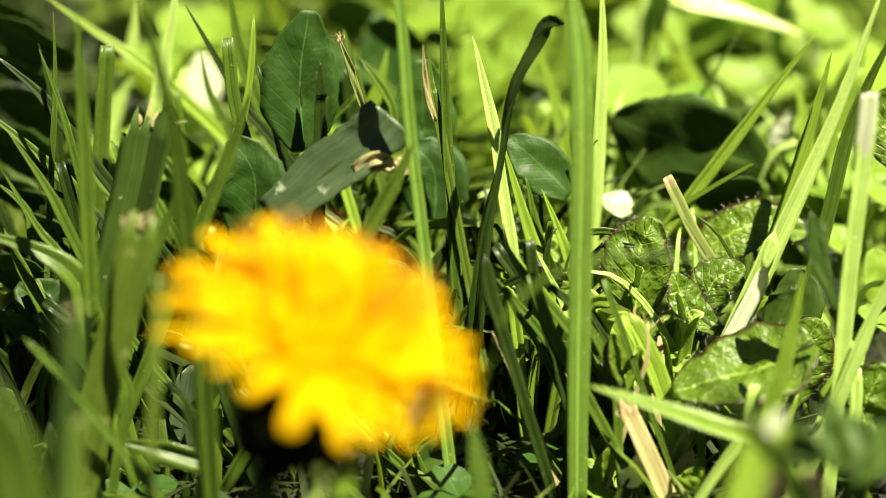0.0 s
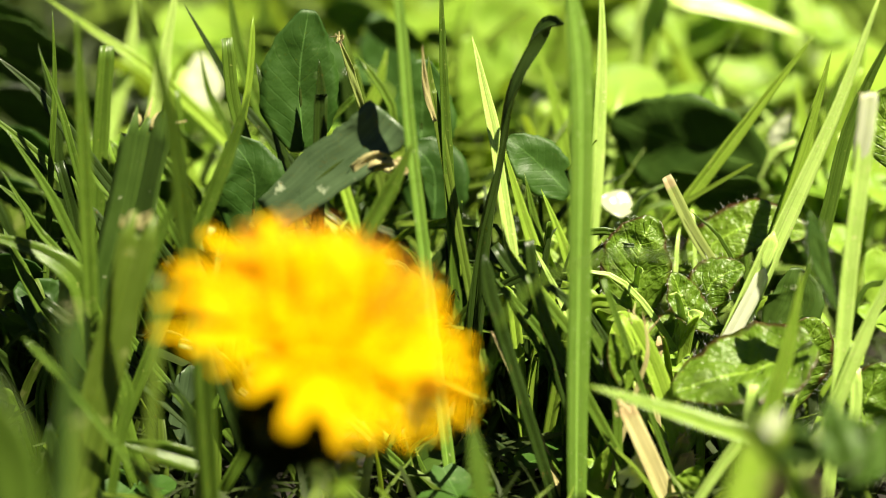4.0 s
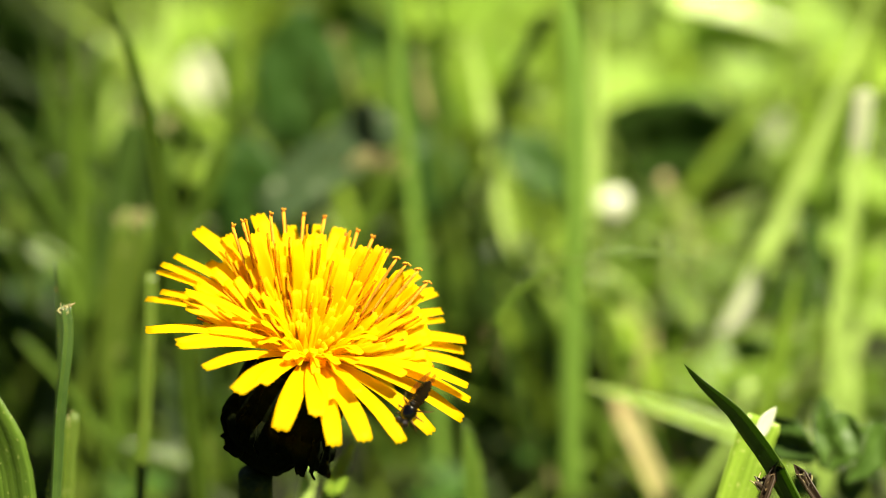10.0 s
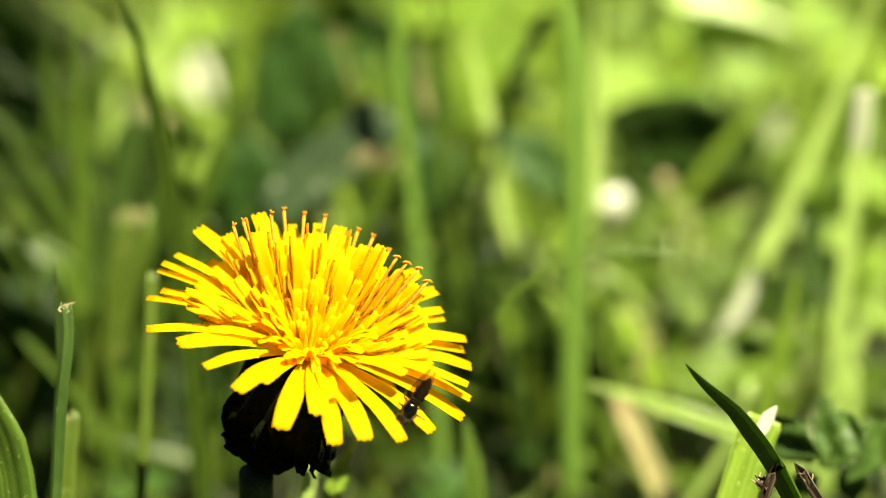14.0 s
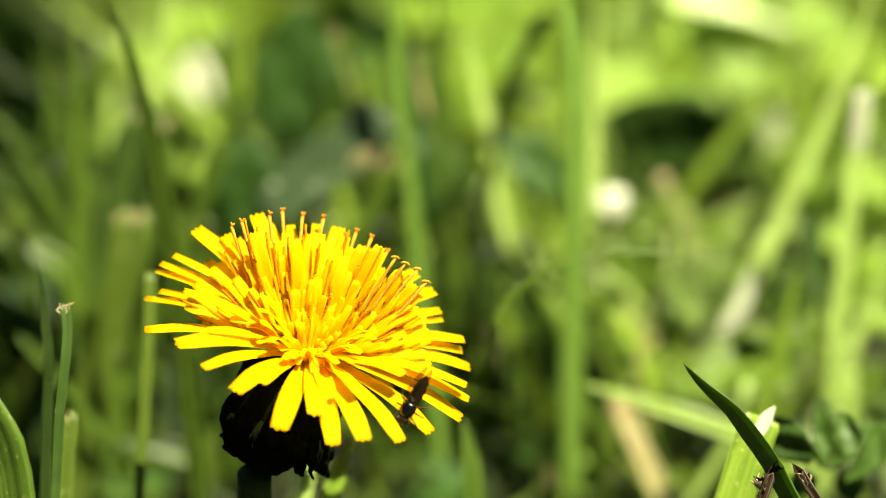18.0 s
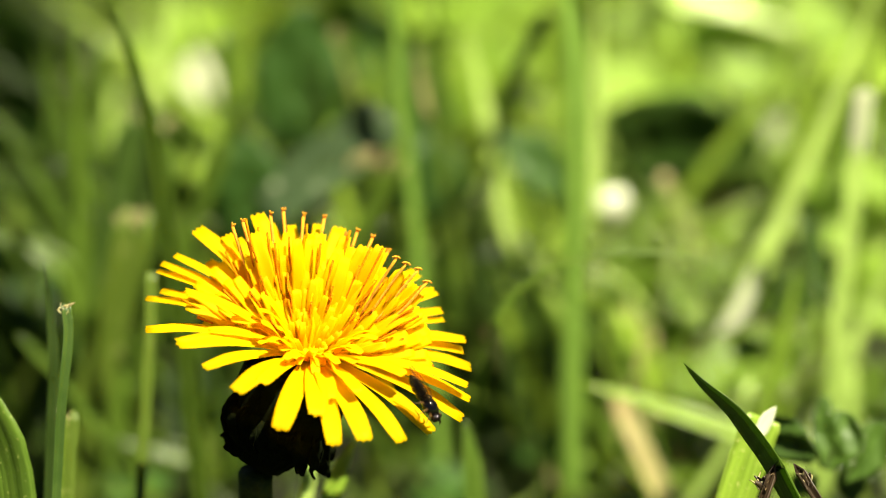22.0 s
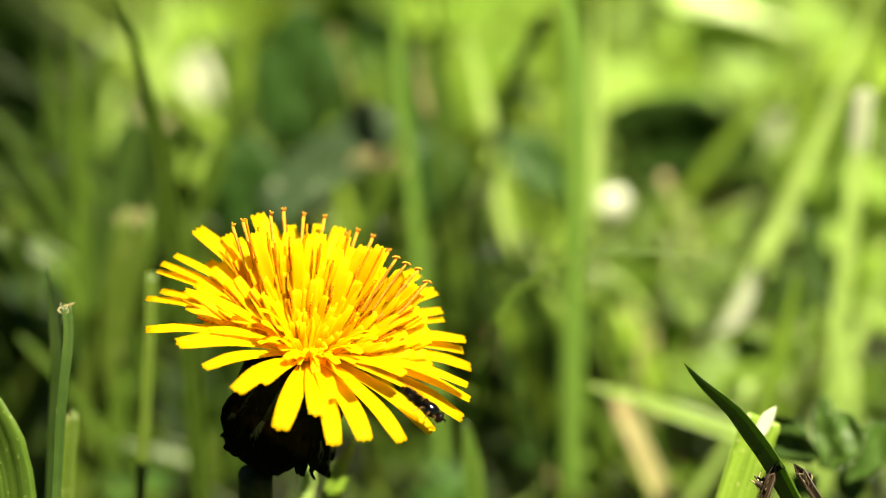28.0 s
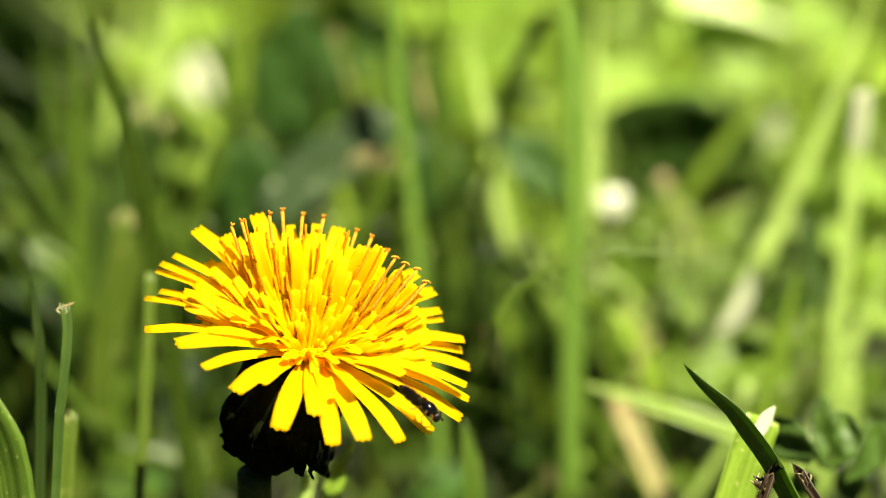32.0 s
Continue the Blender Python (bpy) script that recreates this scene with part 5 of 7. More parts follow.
blade([(0.0529, 0.1403, -0.0008), (0.0569, 0.1438, 0.0145), (0.0601, 0.1469, 0.0280)], 0.0033, GRASS_PALE, "blade of grass painted sunlit pale")
blade([(0.0549, 0.1198, -0.0030), (0.0536, 0.1233, 0.0127), (0.0525, 0.1263, 0.0259), (0.0506, 0.1288, 0.0373)], 0.0028, GRASS_LIGHT, "light green blade of grass behind")
broad_leaf([(0.0469, 0.0868, 0.0053), (0.0406, 0.0870, 0.0061), (0.0350, 0.0878, 0.0101)], 0.0109, (0.3, -0.4, 0.85), CLOVER_LIGHT, "light green leaf low in the grass", shape=oval)
broad_leaf([(0.0263, 0.0830, 0.0108), (0.0238, 0.0834, 0.0123), (0.0213, 0.0836, 0.0133)], 0.0035, (0.35, -0.45, 0.8), CLOVER_LIGHT, "small light green leaf low in the grass", shape=oval, pucker=0.2)
broad_leaf([(0.0237, 0.0814, 0.0030), (0.0216, 0.0812, 0.0021), (0.0194, 0.0814, 0.0030)], 0.0030, (0.35, -0.45, 0.8), CLOVER_LIGHT, "small light green leaf low in the grass", shape=oval, pucker=0.2)
broad_leaf([(0.0349, 0.0796, -0.0053), (0.0326, 0.0799, -0.0039), (0.0302, 0.0801, -0.0029)], 0.0032, (0.35, -0.45, 0.8), CLOVER_LIGHT, "small light green leaf low in the grass", shape=oval, pucker=0.2)
broad_leaf([(0.0335, 0.0836, 0.0133), (0.0312, 0.0834, 0.0123), (0.0288, 0.0836, 0.0133)], 0.0032, (0.35, -0.45, 0.8), CLOVER_LIGHT, "small light green leaf low in the grass", shape=oval, pucker=0.2)
broad_leaf([(0.0283, 0.0800, -0.0035), (0.0263, 0.0798, -0.0043), (0.0243, 0.0800, -0.0035)], 0.0027, (0.35, -0.45, 0.8), CLOVER_LIGHT, "small light green leaf low in the grass", shape=oval, pucker=0.2)
broad_leaf([(0.0160, 0.0804, -0.0016), (0.0138, 0.0807, -0.0003), (0.0116, 0.0808, 0.0006)], 0.0030, (0.35, -0.45, 0.8), CLOVER_LIGHT, "small light green leaf low in the grass", shape=oval, pucker=0.2)
broad_leaf([(0.0114, 0.0803, -0.0017), (0.0091, 0.0801, -0.0027), (0.0067, 0.0803, -0.0017)], 0.0032, (0.35, -0.45, 0.8), CLOVER_LIGHT, "small light green leaf low in the grass", shape=oval, pucker=0.2)
blade([(0.0264, 0.0798, 0.0098), (0.0248, 0.0806, 0.0133), (0.0232, 0.0813, 0.0168)], 0.0020, GRASS_PALE, "pale fallen piece of grass", face=(0.4,-0.6,0.7), shape=late, ragged=True)
blade([(0.0253, 0.0785, 0.0035), (0.0265, 0.0792, 0.0066), (0.0276, 0.0798, 0.0098)], 0.0020, GRASS_PALE, "pale fallen piece of grass", face=(0.4,-0.6,0.7), shape=late, ragged=True)
blade([(0.0254, 0.0771, -0.0028), (0.0230, 0.0776, -0.0009), (0.0207, 0.0780, 0.0011)], 0.0020, GRASS_PALE, "pale fallen piece of grass", face=(0.4,-0.6,0.7), shape=late, ragged=True)
blade([(0.0293, 0.0773, -0.0020), (0.0308, 0.0778, 0.0003), (0.0323, 0.0783, 0.0027)], 0.0020, GRASS_PALE, "pale fallen piece of grass", face=(0.4,-0.6,0.7), shape=late, ragged=True)
blade([(0.0341, 0.0703, -0.0030), (0.0310, 0.0722, 0.0063), (0.0278, 0.0743, 0.0160), (0.0241, 0.0758, 0.0233)], 0.0029, GRASS_LIGHT, "pale split blade of grass with a dry end", shape=cut_off, ragged=True, fold=0.5)
blade([(0.0204, 0.0683, -0.0030), (0.0250, 0.0717, 0.0131), (0.0268, 0.0730, 0.0193), (0.0261, 0.0741, 0.0250)], 0.0007, DRY, "thin yellow dry straw")
blade([(0.0193, 0.0722, -0.0030), (0.0251, 0.0762, 0.0159), (0.0261, 0.0769, 0.0190), (0.0286, 0.0775, 0.0221)], 0.0006, DRY, "thin curved dry straw")
blade([(0.0230, 0.0722, -0.0030), (0.0174, 0.0746, 0.0081), (0.0135, 0.0762, 0.0159), (0.0058, 0.0788, 0.0284)], 0.0015, GRASS, "green leaning blade of grass", fold=0.6)
blade([(0.0255, 0.0752, -0.0030), (0.0182, 0.0789, 0.0146), (0.0154, 0.0803, 0.0212), (0.0081, 0.0823, 0.0308)], 0.0011, GRASS_LIGHT, "thin light green leaning blade of grass", fold=0.6)
blade([(0.0242, 0.0801, -0.0030), (0.0176, 0.0840, 0.0155), (0.0156, 0.0852, 0.0209), (0.0117, 0.0868, 0.0287)], 0.0014, GRASS_PALE, "pale leaning blade of grass")
blade([(0.0314, 0.0702, -0.0030), (0.0293, 0.0710, 0.0005), (0.0242, 0.0728, 0.0091), (0.0207, 0.0744, 0.0168)], 0.0012, GRASS_LIGHT, "thin light green leaning blade of grass", fold=0.6)
blade([(0.0358, 0.0732, -0.0030), (0.0290, 0.0751, 0.0061), (0.0243, 0.0764, 0.0124), (0.0196, 0.0779, 0.0194)], 0.0009, GRASS_PALE, "thin pale leaning blade of grass", fold=0.5)
blade([(0.0194, 0.0702, -0.0030), (0.0154, 0.0713, 0.0021), (0.0112, 0.0725, 0.0075), (0.0062, 0.0734, 0.0122)], 0.0009, GRASS, "thin green leaning blade of grass", fold=0.5)
blade([(-0.0358, 0.0802, -0.0030), (-0.0505, 0.0867, 0.0280), (-0.0546, 0.0885, 0.0365), (-0.0601, 0.0902, 0.0449)], 0.0015, GRASS, "green leaning blade of grass", fold=0.5)
blade([(-0.0196, 0.0901, -0.0030), (-0.0511, 0.0989, 0.0386), (-0.0564, 0.1004, 0.0456), (-0.0625, 0.1015, 0.0511)], 0.0017, GRASS_DARK, "green leaning blade of grass", fold=0.5)
blade([(-0.0408, 0.0852, -0.0030), (-0.0508, 0.0935, 0.0368), (-0.0529, 0.0953, 0.0453), (-0.0558, 0.0971, 0.0537)], 0.0011, GRASS, "thin green blade of grass", fold=0.5)
blade([(-0.0574, 0.0881, -0.0030), (-0.0550, 0.0958, 0.0332), (-0.0540, 0.0987, 0.0472), (-0.0540, 0.1010, 0.0580)], 0.0009, GRASS, "thin light upright blade of grass", fold=0.5)
blade([(-0.0275, 0.0782, -0.0030), (-0.0519, 0.0845, 0.0273), (-0.0557, 0.0855, 0.0319), (-0.0608, 0.0873, 0.0404)], 0.0012, GRASS, "thin green blade of grass", fold=0.5)
# light green leaves added as bright patches where sun falls on the grass
broad_leaf([(0.0628, 0.1670, 0.0269), (0.0575, 0.1675, 0.0290), (0.0528, 0.1678, 0.0305)], 0.0080, (0.35, -0.35, 0.9), CLOVER_LIGHT, "light leaf added to brighten the grass", shape=oval, pucker=0.15)
broad_leaf([(0.0686, 0.1545, 0.0172), (0.0638, 0.1550, 0.0191), (0.0595, 0.1553, 0.0205)], 0.0072, (0.35, -0.35, 0.9), CLOVER_LIGHT, "light leaf added to brighten the grass", shape=oval, pucker=0.15)
broad_leaf([(0.0535, 0.1292, 0.0166), (0.0497, 0.1295, 0.0181), (0.0463, 0.1298, 0.0192)], 0.0056, (0.35, -0.35, 0.9), CLOVER_LIGHT, "light leaf added to brighten the grass", shape=oval, pucker=0.15)
broad_leaf([(0.0596, 0.1139, 0.0154), (0.0559, 0.1142, 0.0169), (0.0526, 0.1145, 0.0180)], 0.0055, (0.35, -0.35, 0.9), CLOVER_LIGHT, "light leaf added to brighten the grass", shape=oval, pucker=0.15)
broad_leaf([(0.0661, 0.1200, 0.0205), (0.0620, 0.1204, 0.0222), (0.0583, 0.1207, 0.0234)], 0.0062, (0.35, -0.35, 0.9), CLOVER_LIGHT, "light leaf added to brighten the grass", shape=oval, pucker=0.15)
broad_leaf([(0.0533, 0.1747, 0.0165), (0.0488, 0.1751, 0.0183), (0.0447, 0.1754, 0.0196)], 0.0068, (0.35, -0.35, 0.9), CLOVER_LIGHT, "light leaf added to brighten the grass", shape=oval, pucker=0.15)
broad_leaf([(0.0641, 0.0934, 0.0128), (0.0605, 0.0937, 0.0142), (0.0573, 0.0939, 0.0153)], 0.0053, (0.35, -0.35, 0.9), CLOVER_LIGHT, "light leaf added to brighten the grass", shape=oval, pucker=0.15)
broad_leaf([(0.0534, 0.0934, 0.0130), (0.0502, 0.0937, 0.0142), (0.0474, 0.0939, 0.0152)], 0.0047, (0.35, -0.35, 0.9), CLOVER_LIGHT, "light leaf added to brighten the grass", shape=oval, pucker=0.15)
broad_leaf([(0.0269, 0.1551, 0.0196), (0.0239, 0.1554, 0.0208), (0.0212, 0.1556, 0.0217)], 0.0046, (0.35, -0.35, 0.9), CLOVER_LIGHT, "light leaf added to brighten the grass", shape=oval, pucker=0.15)
broad_leaf([(-0.0316, 0.1660, 0.0206), (-0.0361, 0.1660, 0.0235), (-0.0403, 0.1660, 0.0259)], 0.0073, (0.35, -0.35, 0.9), CLOVER_LIGHT, "light leaf added to brighten the grass", shape=oval, pucker=0.15)
broad_leaf([(0.0578, 0.0879, 0.0104), (0.0546, 0.0882, 0.0117), (0.0517, 0.0884, 0.0126)], 0.0047, (0.35, -0.35, 0.9), CLOVER_LIGHT, "light leaf added to brighten the grass", shape=oval, pucker=0.15)
broad_leaf([(0.0587, 0.0868, 0.0052), (0.0563, 0.0870, 0.0061), (0.0541, 0.0871, 0.0068)], 0.0035, (0.35, -0.35, 0.9), CLOVER_LIGHT, "light leaf added to brighten the grass", shape=oval, pucker=0.15)
# many blades here are coloured dark for the shaded gap beside the flower
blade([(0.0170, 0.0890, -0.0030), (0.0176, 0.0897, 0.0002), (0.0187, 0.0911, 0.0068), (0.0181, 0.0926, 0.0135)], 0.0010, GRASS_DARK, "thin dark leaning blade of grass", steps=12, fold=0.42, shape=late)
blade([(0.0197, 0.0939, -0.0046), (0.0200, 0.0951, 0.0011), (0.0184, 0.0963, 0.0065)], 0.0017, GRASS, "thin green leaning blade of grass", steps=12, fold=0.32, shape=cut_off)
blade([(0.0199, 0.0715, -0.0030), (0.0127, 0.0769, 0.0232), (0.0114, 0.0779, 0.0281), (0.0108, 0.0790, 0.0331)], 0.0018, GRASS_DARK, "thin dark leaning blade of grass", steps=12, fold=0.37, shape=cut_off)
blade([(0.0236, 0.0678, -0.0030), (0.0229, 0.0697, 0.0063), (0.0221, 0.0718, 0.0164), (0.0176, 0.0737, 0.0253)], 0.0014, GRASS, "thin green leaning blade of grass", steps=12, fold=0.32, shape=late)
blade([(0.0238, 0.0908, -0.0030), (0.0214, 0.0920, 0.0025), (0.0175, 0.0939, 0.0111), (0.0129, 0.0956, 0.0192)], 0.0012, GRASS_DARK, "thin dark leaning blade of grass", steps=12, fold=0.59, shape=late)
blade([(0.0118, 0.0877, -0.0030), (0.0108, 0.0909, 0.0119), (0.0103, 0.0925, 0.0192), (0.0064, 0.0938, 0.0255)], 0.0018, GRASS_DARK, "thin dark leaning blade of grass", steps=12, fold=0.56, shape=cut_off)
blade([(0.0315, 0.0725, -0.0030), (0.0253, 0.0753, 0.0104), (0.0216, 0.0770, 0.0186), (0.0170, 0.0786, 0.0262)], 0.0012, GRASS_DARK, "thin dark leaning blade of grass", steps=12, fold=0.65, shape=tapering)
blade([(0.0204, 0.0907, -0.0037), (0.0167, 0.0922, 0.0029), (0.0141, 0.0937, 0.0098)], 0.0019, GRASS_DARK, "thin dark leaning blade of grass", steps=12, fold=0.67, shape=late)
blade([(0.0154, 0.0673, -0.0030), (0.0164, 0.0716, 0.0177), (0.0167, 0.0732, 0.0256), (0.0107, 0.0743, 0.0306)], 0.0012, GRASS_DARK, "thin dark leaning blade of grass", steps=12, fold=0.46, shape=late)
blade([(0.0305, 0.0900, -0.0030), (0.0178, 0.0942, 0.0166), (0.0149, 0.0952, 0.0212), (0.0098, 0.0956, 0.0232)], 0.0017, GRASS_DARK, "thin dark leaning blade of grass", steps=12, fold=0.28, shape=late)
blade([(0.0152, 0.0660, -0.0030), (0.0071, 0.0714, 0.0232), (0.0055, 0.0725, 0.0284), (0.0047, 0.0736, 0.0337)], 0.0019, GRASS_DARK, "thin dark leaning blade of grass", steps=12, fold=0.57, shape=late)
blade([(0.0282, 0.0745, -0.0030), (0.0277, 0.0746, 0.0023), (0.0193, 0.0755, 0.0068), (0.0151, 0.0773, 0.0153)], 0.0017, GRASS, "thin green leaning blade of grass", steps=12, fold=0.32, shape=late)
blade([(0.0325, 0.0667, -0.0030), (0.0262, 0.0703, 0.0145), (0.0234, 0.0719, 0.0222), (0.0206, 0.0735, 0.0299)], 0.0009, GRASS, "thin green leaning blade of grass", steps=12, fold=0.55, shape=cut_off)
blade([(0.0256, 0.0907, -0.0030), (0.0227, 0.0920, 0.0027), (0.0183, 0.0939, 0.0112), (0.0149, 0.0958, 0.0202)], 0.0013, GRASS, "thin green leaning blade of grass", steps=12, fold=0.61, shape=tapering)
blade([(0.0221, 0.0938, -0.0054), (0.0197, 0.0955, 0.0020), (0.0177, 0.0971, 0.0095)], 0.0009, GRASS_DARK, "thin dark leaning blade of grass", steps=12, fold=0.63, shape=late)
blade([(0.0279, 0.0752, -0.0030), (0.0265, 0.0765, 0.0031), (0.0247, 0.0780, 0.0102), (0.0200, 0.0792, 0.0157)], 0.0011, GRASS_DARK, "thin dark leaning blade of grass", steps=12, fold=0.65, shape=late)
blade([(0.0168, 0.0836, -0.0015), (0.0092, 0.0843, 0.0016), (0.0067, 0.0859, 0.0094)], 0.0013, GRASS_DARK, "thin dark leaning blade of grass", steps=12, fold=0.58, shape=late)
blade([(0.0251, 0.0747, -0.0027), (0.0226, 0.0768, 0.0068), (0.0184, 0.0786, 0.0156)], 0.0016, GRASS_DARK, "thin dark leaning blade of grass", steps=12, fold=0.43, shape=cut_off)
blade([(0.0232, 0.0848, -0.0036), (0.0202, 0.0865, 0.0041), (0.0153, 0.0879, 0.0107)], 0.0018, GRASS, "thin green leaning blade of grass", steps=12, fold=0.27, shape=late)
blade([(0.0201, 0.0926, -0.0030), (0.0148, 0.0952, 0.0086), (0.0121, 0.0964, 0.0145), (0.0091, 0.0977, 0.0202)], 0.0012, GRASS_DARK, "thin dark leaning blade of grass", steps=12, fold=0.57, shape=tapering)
blade([(0.0279, 0.0664, -0.0030), (0.0181, 0.0700, 0.0147), (0.0138, 0.0717, 0.0225), (0.0108, 0.0734, 0.0308)], 0.0017, GRASS, "thin green leaning blade of grass", steps=12, fold=0.60, shape=cut_off)
blade([(0.0405, 0.0725, -0.0030), (0.0376, 0.0742, 0.0046), (0.0361, 0.0750, 0.0085), (0.0348, 0.0758, 0.0124)], 0.0015, GRASS_LIGHT, "thin light green leaning blade of grass", steps=12, fold=0.51, shape=cut_off)
blade([(0.0368, 0.0869, -0.0004), (0.0334, 0.0883, 0.0058), (0.0349, 0.0898, 0.0127)], 0.0010, GRASS_LIGHT, "thin light green leaning blade of grass", steps=12, fold=0.39, shape=tapering)
blade([(0.0345, 0.0754, -0.0030), (0.0345, 0.0761, 0.0006), (0.0344, 0.0773, 0.0058), (0.0334, 0.0784, 0.0109)], 0.0014, GRASS_LIGHT, "thin light green leaning blade of grass", steps=12, fold=0.44, shape=tapering)
blade([(0.0252, 0.0851, -0.0014), (0.0270, 0.0864, 0.0046), (0.0279, 0.0877, 0.0107)], 0.0015, GRASS_LIGHT, "thin light green leaning blade of grass", steps=12, fold=0.30, shape=late)
blade([(0.0204, 0.0730, -0.0030), (0.0208, 0.0739, 0.0012), (0.0212, 0.0746, 0.0046), (0.0215, 0.0753, 0.0080)], 0.0018, GRASS_LIGHT, "thin light green leaning blade of grass", steps=12, fold=0.29, shape=cut_off)
blade([(0.0266, 0.0763, -0.0030), (0.0257, 0.0772, 0.0012), (0.0244, 0.0786, 0.0078), (0.0225, 0.0800, 0.0142)], 0.0011, GRASS_LIGHT, "thin light green leaning blade of grass", steps=12, fold=0.28, shape=late)
blade([(0.0337, 0.0870, -0.0095), (0.0330, 0.0879, -0.0051), (0.0342, 0.0889, -0.0009)], 0.0014, DRY, "thin dry leaning straw", steps=12, fold=0.39, shape=tapering)
blade([(0.0260, 0.0715, -0.0030), (0.0262, 0.0749, 0.0131), (0.0263, 0.0758, 0.0177), (0.0270, 0.0768, 0.0222)], 0.0019, GRASS_PALE, "thin pale leaning blade of grass", steps=12, fold=0.42, shape=tapering)
blade([(0.0343, 0.0714, -0.0030), (0.0321, 0.0729, 0.0041), (0.0301, 0.0742, 0.0103), (0.0252, 0.0751, 0.0147)], 0.0019, DRY, "thin dry leaning straw", steps=12, fold=0.44, shape=tapering)
blade([(0.0293, 0.0770, -0.0030), (0.0287, 0.0787, 0.0049), (0.0282, 0.0800, 0.0113), (0.0290, 0.0814, 0.0176)], 0.0012, DRY, "thin dry leaning straw", steps=12, fold=0.56, shape=cut_off)
blade([(0.0259, 0.0856, -0.0024), (0.0268, 0.0872, 0.0046), (0.0251, 0.0886, 0.0115)], 0.0011, GRASS_PALE, "thin pale leaning blade of grass", steps=12, fold=0.55, shape=tapering)
# some of these are coloured dark for the shade at the left
blade([(-0.0387, 0.0732, -0.0030), (-0.0499, 0.0767, 0.0138), (-0.0528, 0.0776, 0.0182), (-0.0557, 0.0785, 0.0225)], 0.0016, GRASS, "thin green leaning blade of grass", steps=12, fold=0.26, shape=cut_off)
blade([(-0.0552, 0.1028, -0.0030), (-0.0616, 0.1074, 0.0178), (-0.0632, 0.1085, 0.0230), (-0.0656, 0.1096, 0.0277)], 0.0012, GRASS_DARK, "thin green leaning blade of grass", steps=12, fold=0.62, shape=cut_off)
blade([(-0.0165, 0.0944, -0.0030), (-0.0437, 0.1007, 0.0266), (-0.0491, 0.1020, 0.0324), (-0.0531, 0.1035, 0.0392)], 0.0018, GRASS, "thin green leaning blade of grass", steps=12, fold=0.48, shape=tapering)
blade([(-0.0528, 0.0929, -0.0030), (-0.0510, 0.0964, 0.0131), (-0.0500, 0.0984, 0.0220), (-0.0521, 0.1002, 0.0307)], 0.0011, GRASS, "thin green leaning blade of grass", steps=12, fold=0.45, shape=late)
blade([(-0.0548, 0.1001, -0.0030), (-0.0540, 0.1042, 0.0158), (-0.0537, 0.1056, 0.0220), (-0.0570, 0.1067, 0.0272)], 0.0012, GRASS_DARK, "thin green leaning blade of grass", steps=12, fold=0.32, shape=tapering)
blade([(-0.0504, 0.1034, -0.0074), (-0.0544, 0.1054, 0.0012), (-0.0603, 0.1070, 0.0086)], 0.0020, GRASS, "thin green leaning blade of grass", steps=12, fold=0.38, shape=tapering)
blade([(-0.0267, 0.0784, -0.0030), (-0.0443, 0.0818, 0.0126), (-0.0497, 0.0828, 0.0174), (-0.0553, 0.0837, 0.0219)], 0.0017, GRASS_DARK, "thin dark leaning blade of grass", steps=12, fold=0.41, shape=cut_off)
blade([(-0.0448, 0.0884, -0.0030), (-0.0444, 0.0902, 0.0055), (-0.0441, 0.0918, 0.0125), (-0.0437, 0.0933, 0.0195)], 0.0010, GRASS, "thin green leaning blade of grass", steps=12, fold=0.62, shape=cut_off)
blade([(-0.0264, 0.0998, -0.0030), (-0.0422, 0.1053, 0.0223), (-0.0452, 0.1064, 0.0270), (-0.0501, 0.1069, 0.0296)], 0.0010, GRASS, "thin green leaning blade of grass", steps=12, fold=0.48, shape=tapering)
blade([(-0.0417, 0.0871, -0.0030), (-0.0433, 0.0885, 0.0036), (-0.0452, 0.0902, 0.0115), (-0.0455, 0.0920, 0.0195)], 0.0014, GRASS, "thin green leaning blade of grass", steps=12, fold=0.28, shape=tapering)
blade([(-0.0450, 0.0814, -0.0030), (-0.0569, 0.0867, 0.0217), (-0.0590, 0.0876, 0.0262), (-0.0608, 0.0885, 0.0307)], 0.0017, GRASS, "thin green leaning blade of grass", steps=12, fold=0.54, shape=tapering)
blade([(-0.0490, 0.0855, -0.0030), (-0.0509, 0.0908, 0.0223), (-0.0515, 0.0925, 0.0303), (-0.0534, 0.0942, 0.0381)], 0.0019, GRASS_DARK, "thin green leaning blade of grass", steps=12, fold=0.66, shape=cut_off)
blade([(-0.0542, 0.0907, -0.0030), (-0.0578, 0.0963, 0.0231), (-0.0586, 0.0976, 0.0292), (-0.0630, 0.0985, 0.0334)], 0.0014, GRASS, "thin green leaning blade of grass", steps=12, fold=0.58, shape=tapering)
blade([(-0.0450, 0.0864, -0.0030), (-0.0468, 0.0910, 0.0187), (-0.0477, 0.0933, 0.0293), (-0.0566, 0.0944, 0.0348)], 0.0020, GRASS_DARK, "thin dark leaning blade of grass", steps=12, fold=0.34, shape=tapering)
blade([(-0.0113, 0.0976, -0.0030), (-0.0308, 0.1031, 0.0225), (-0.0365, 0.1048, 0.0300), (-0.0434, 0.1061, 0.0364)], 0.0013, GRASS, "thin green leaning blade of grass", steps=12, fold=0.64, shape=late)
blade([(-0.0171, 0.0984, -0.0030), (-0.0419, 0.1051, 0.0280), (-0.0449, 0.1060, 0.0318), (-0.0474, 0.1068, 0.0359)], 0.0015, GRASS, "thin green leaning blade of grass", steps=12, fold=0.55, shape=late)
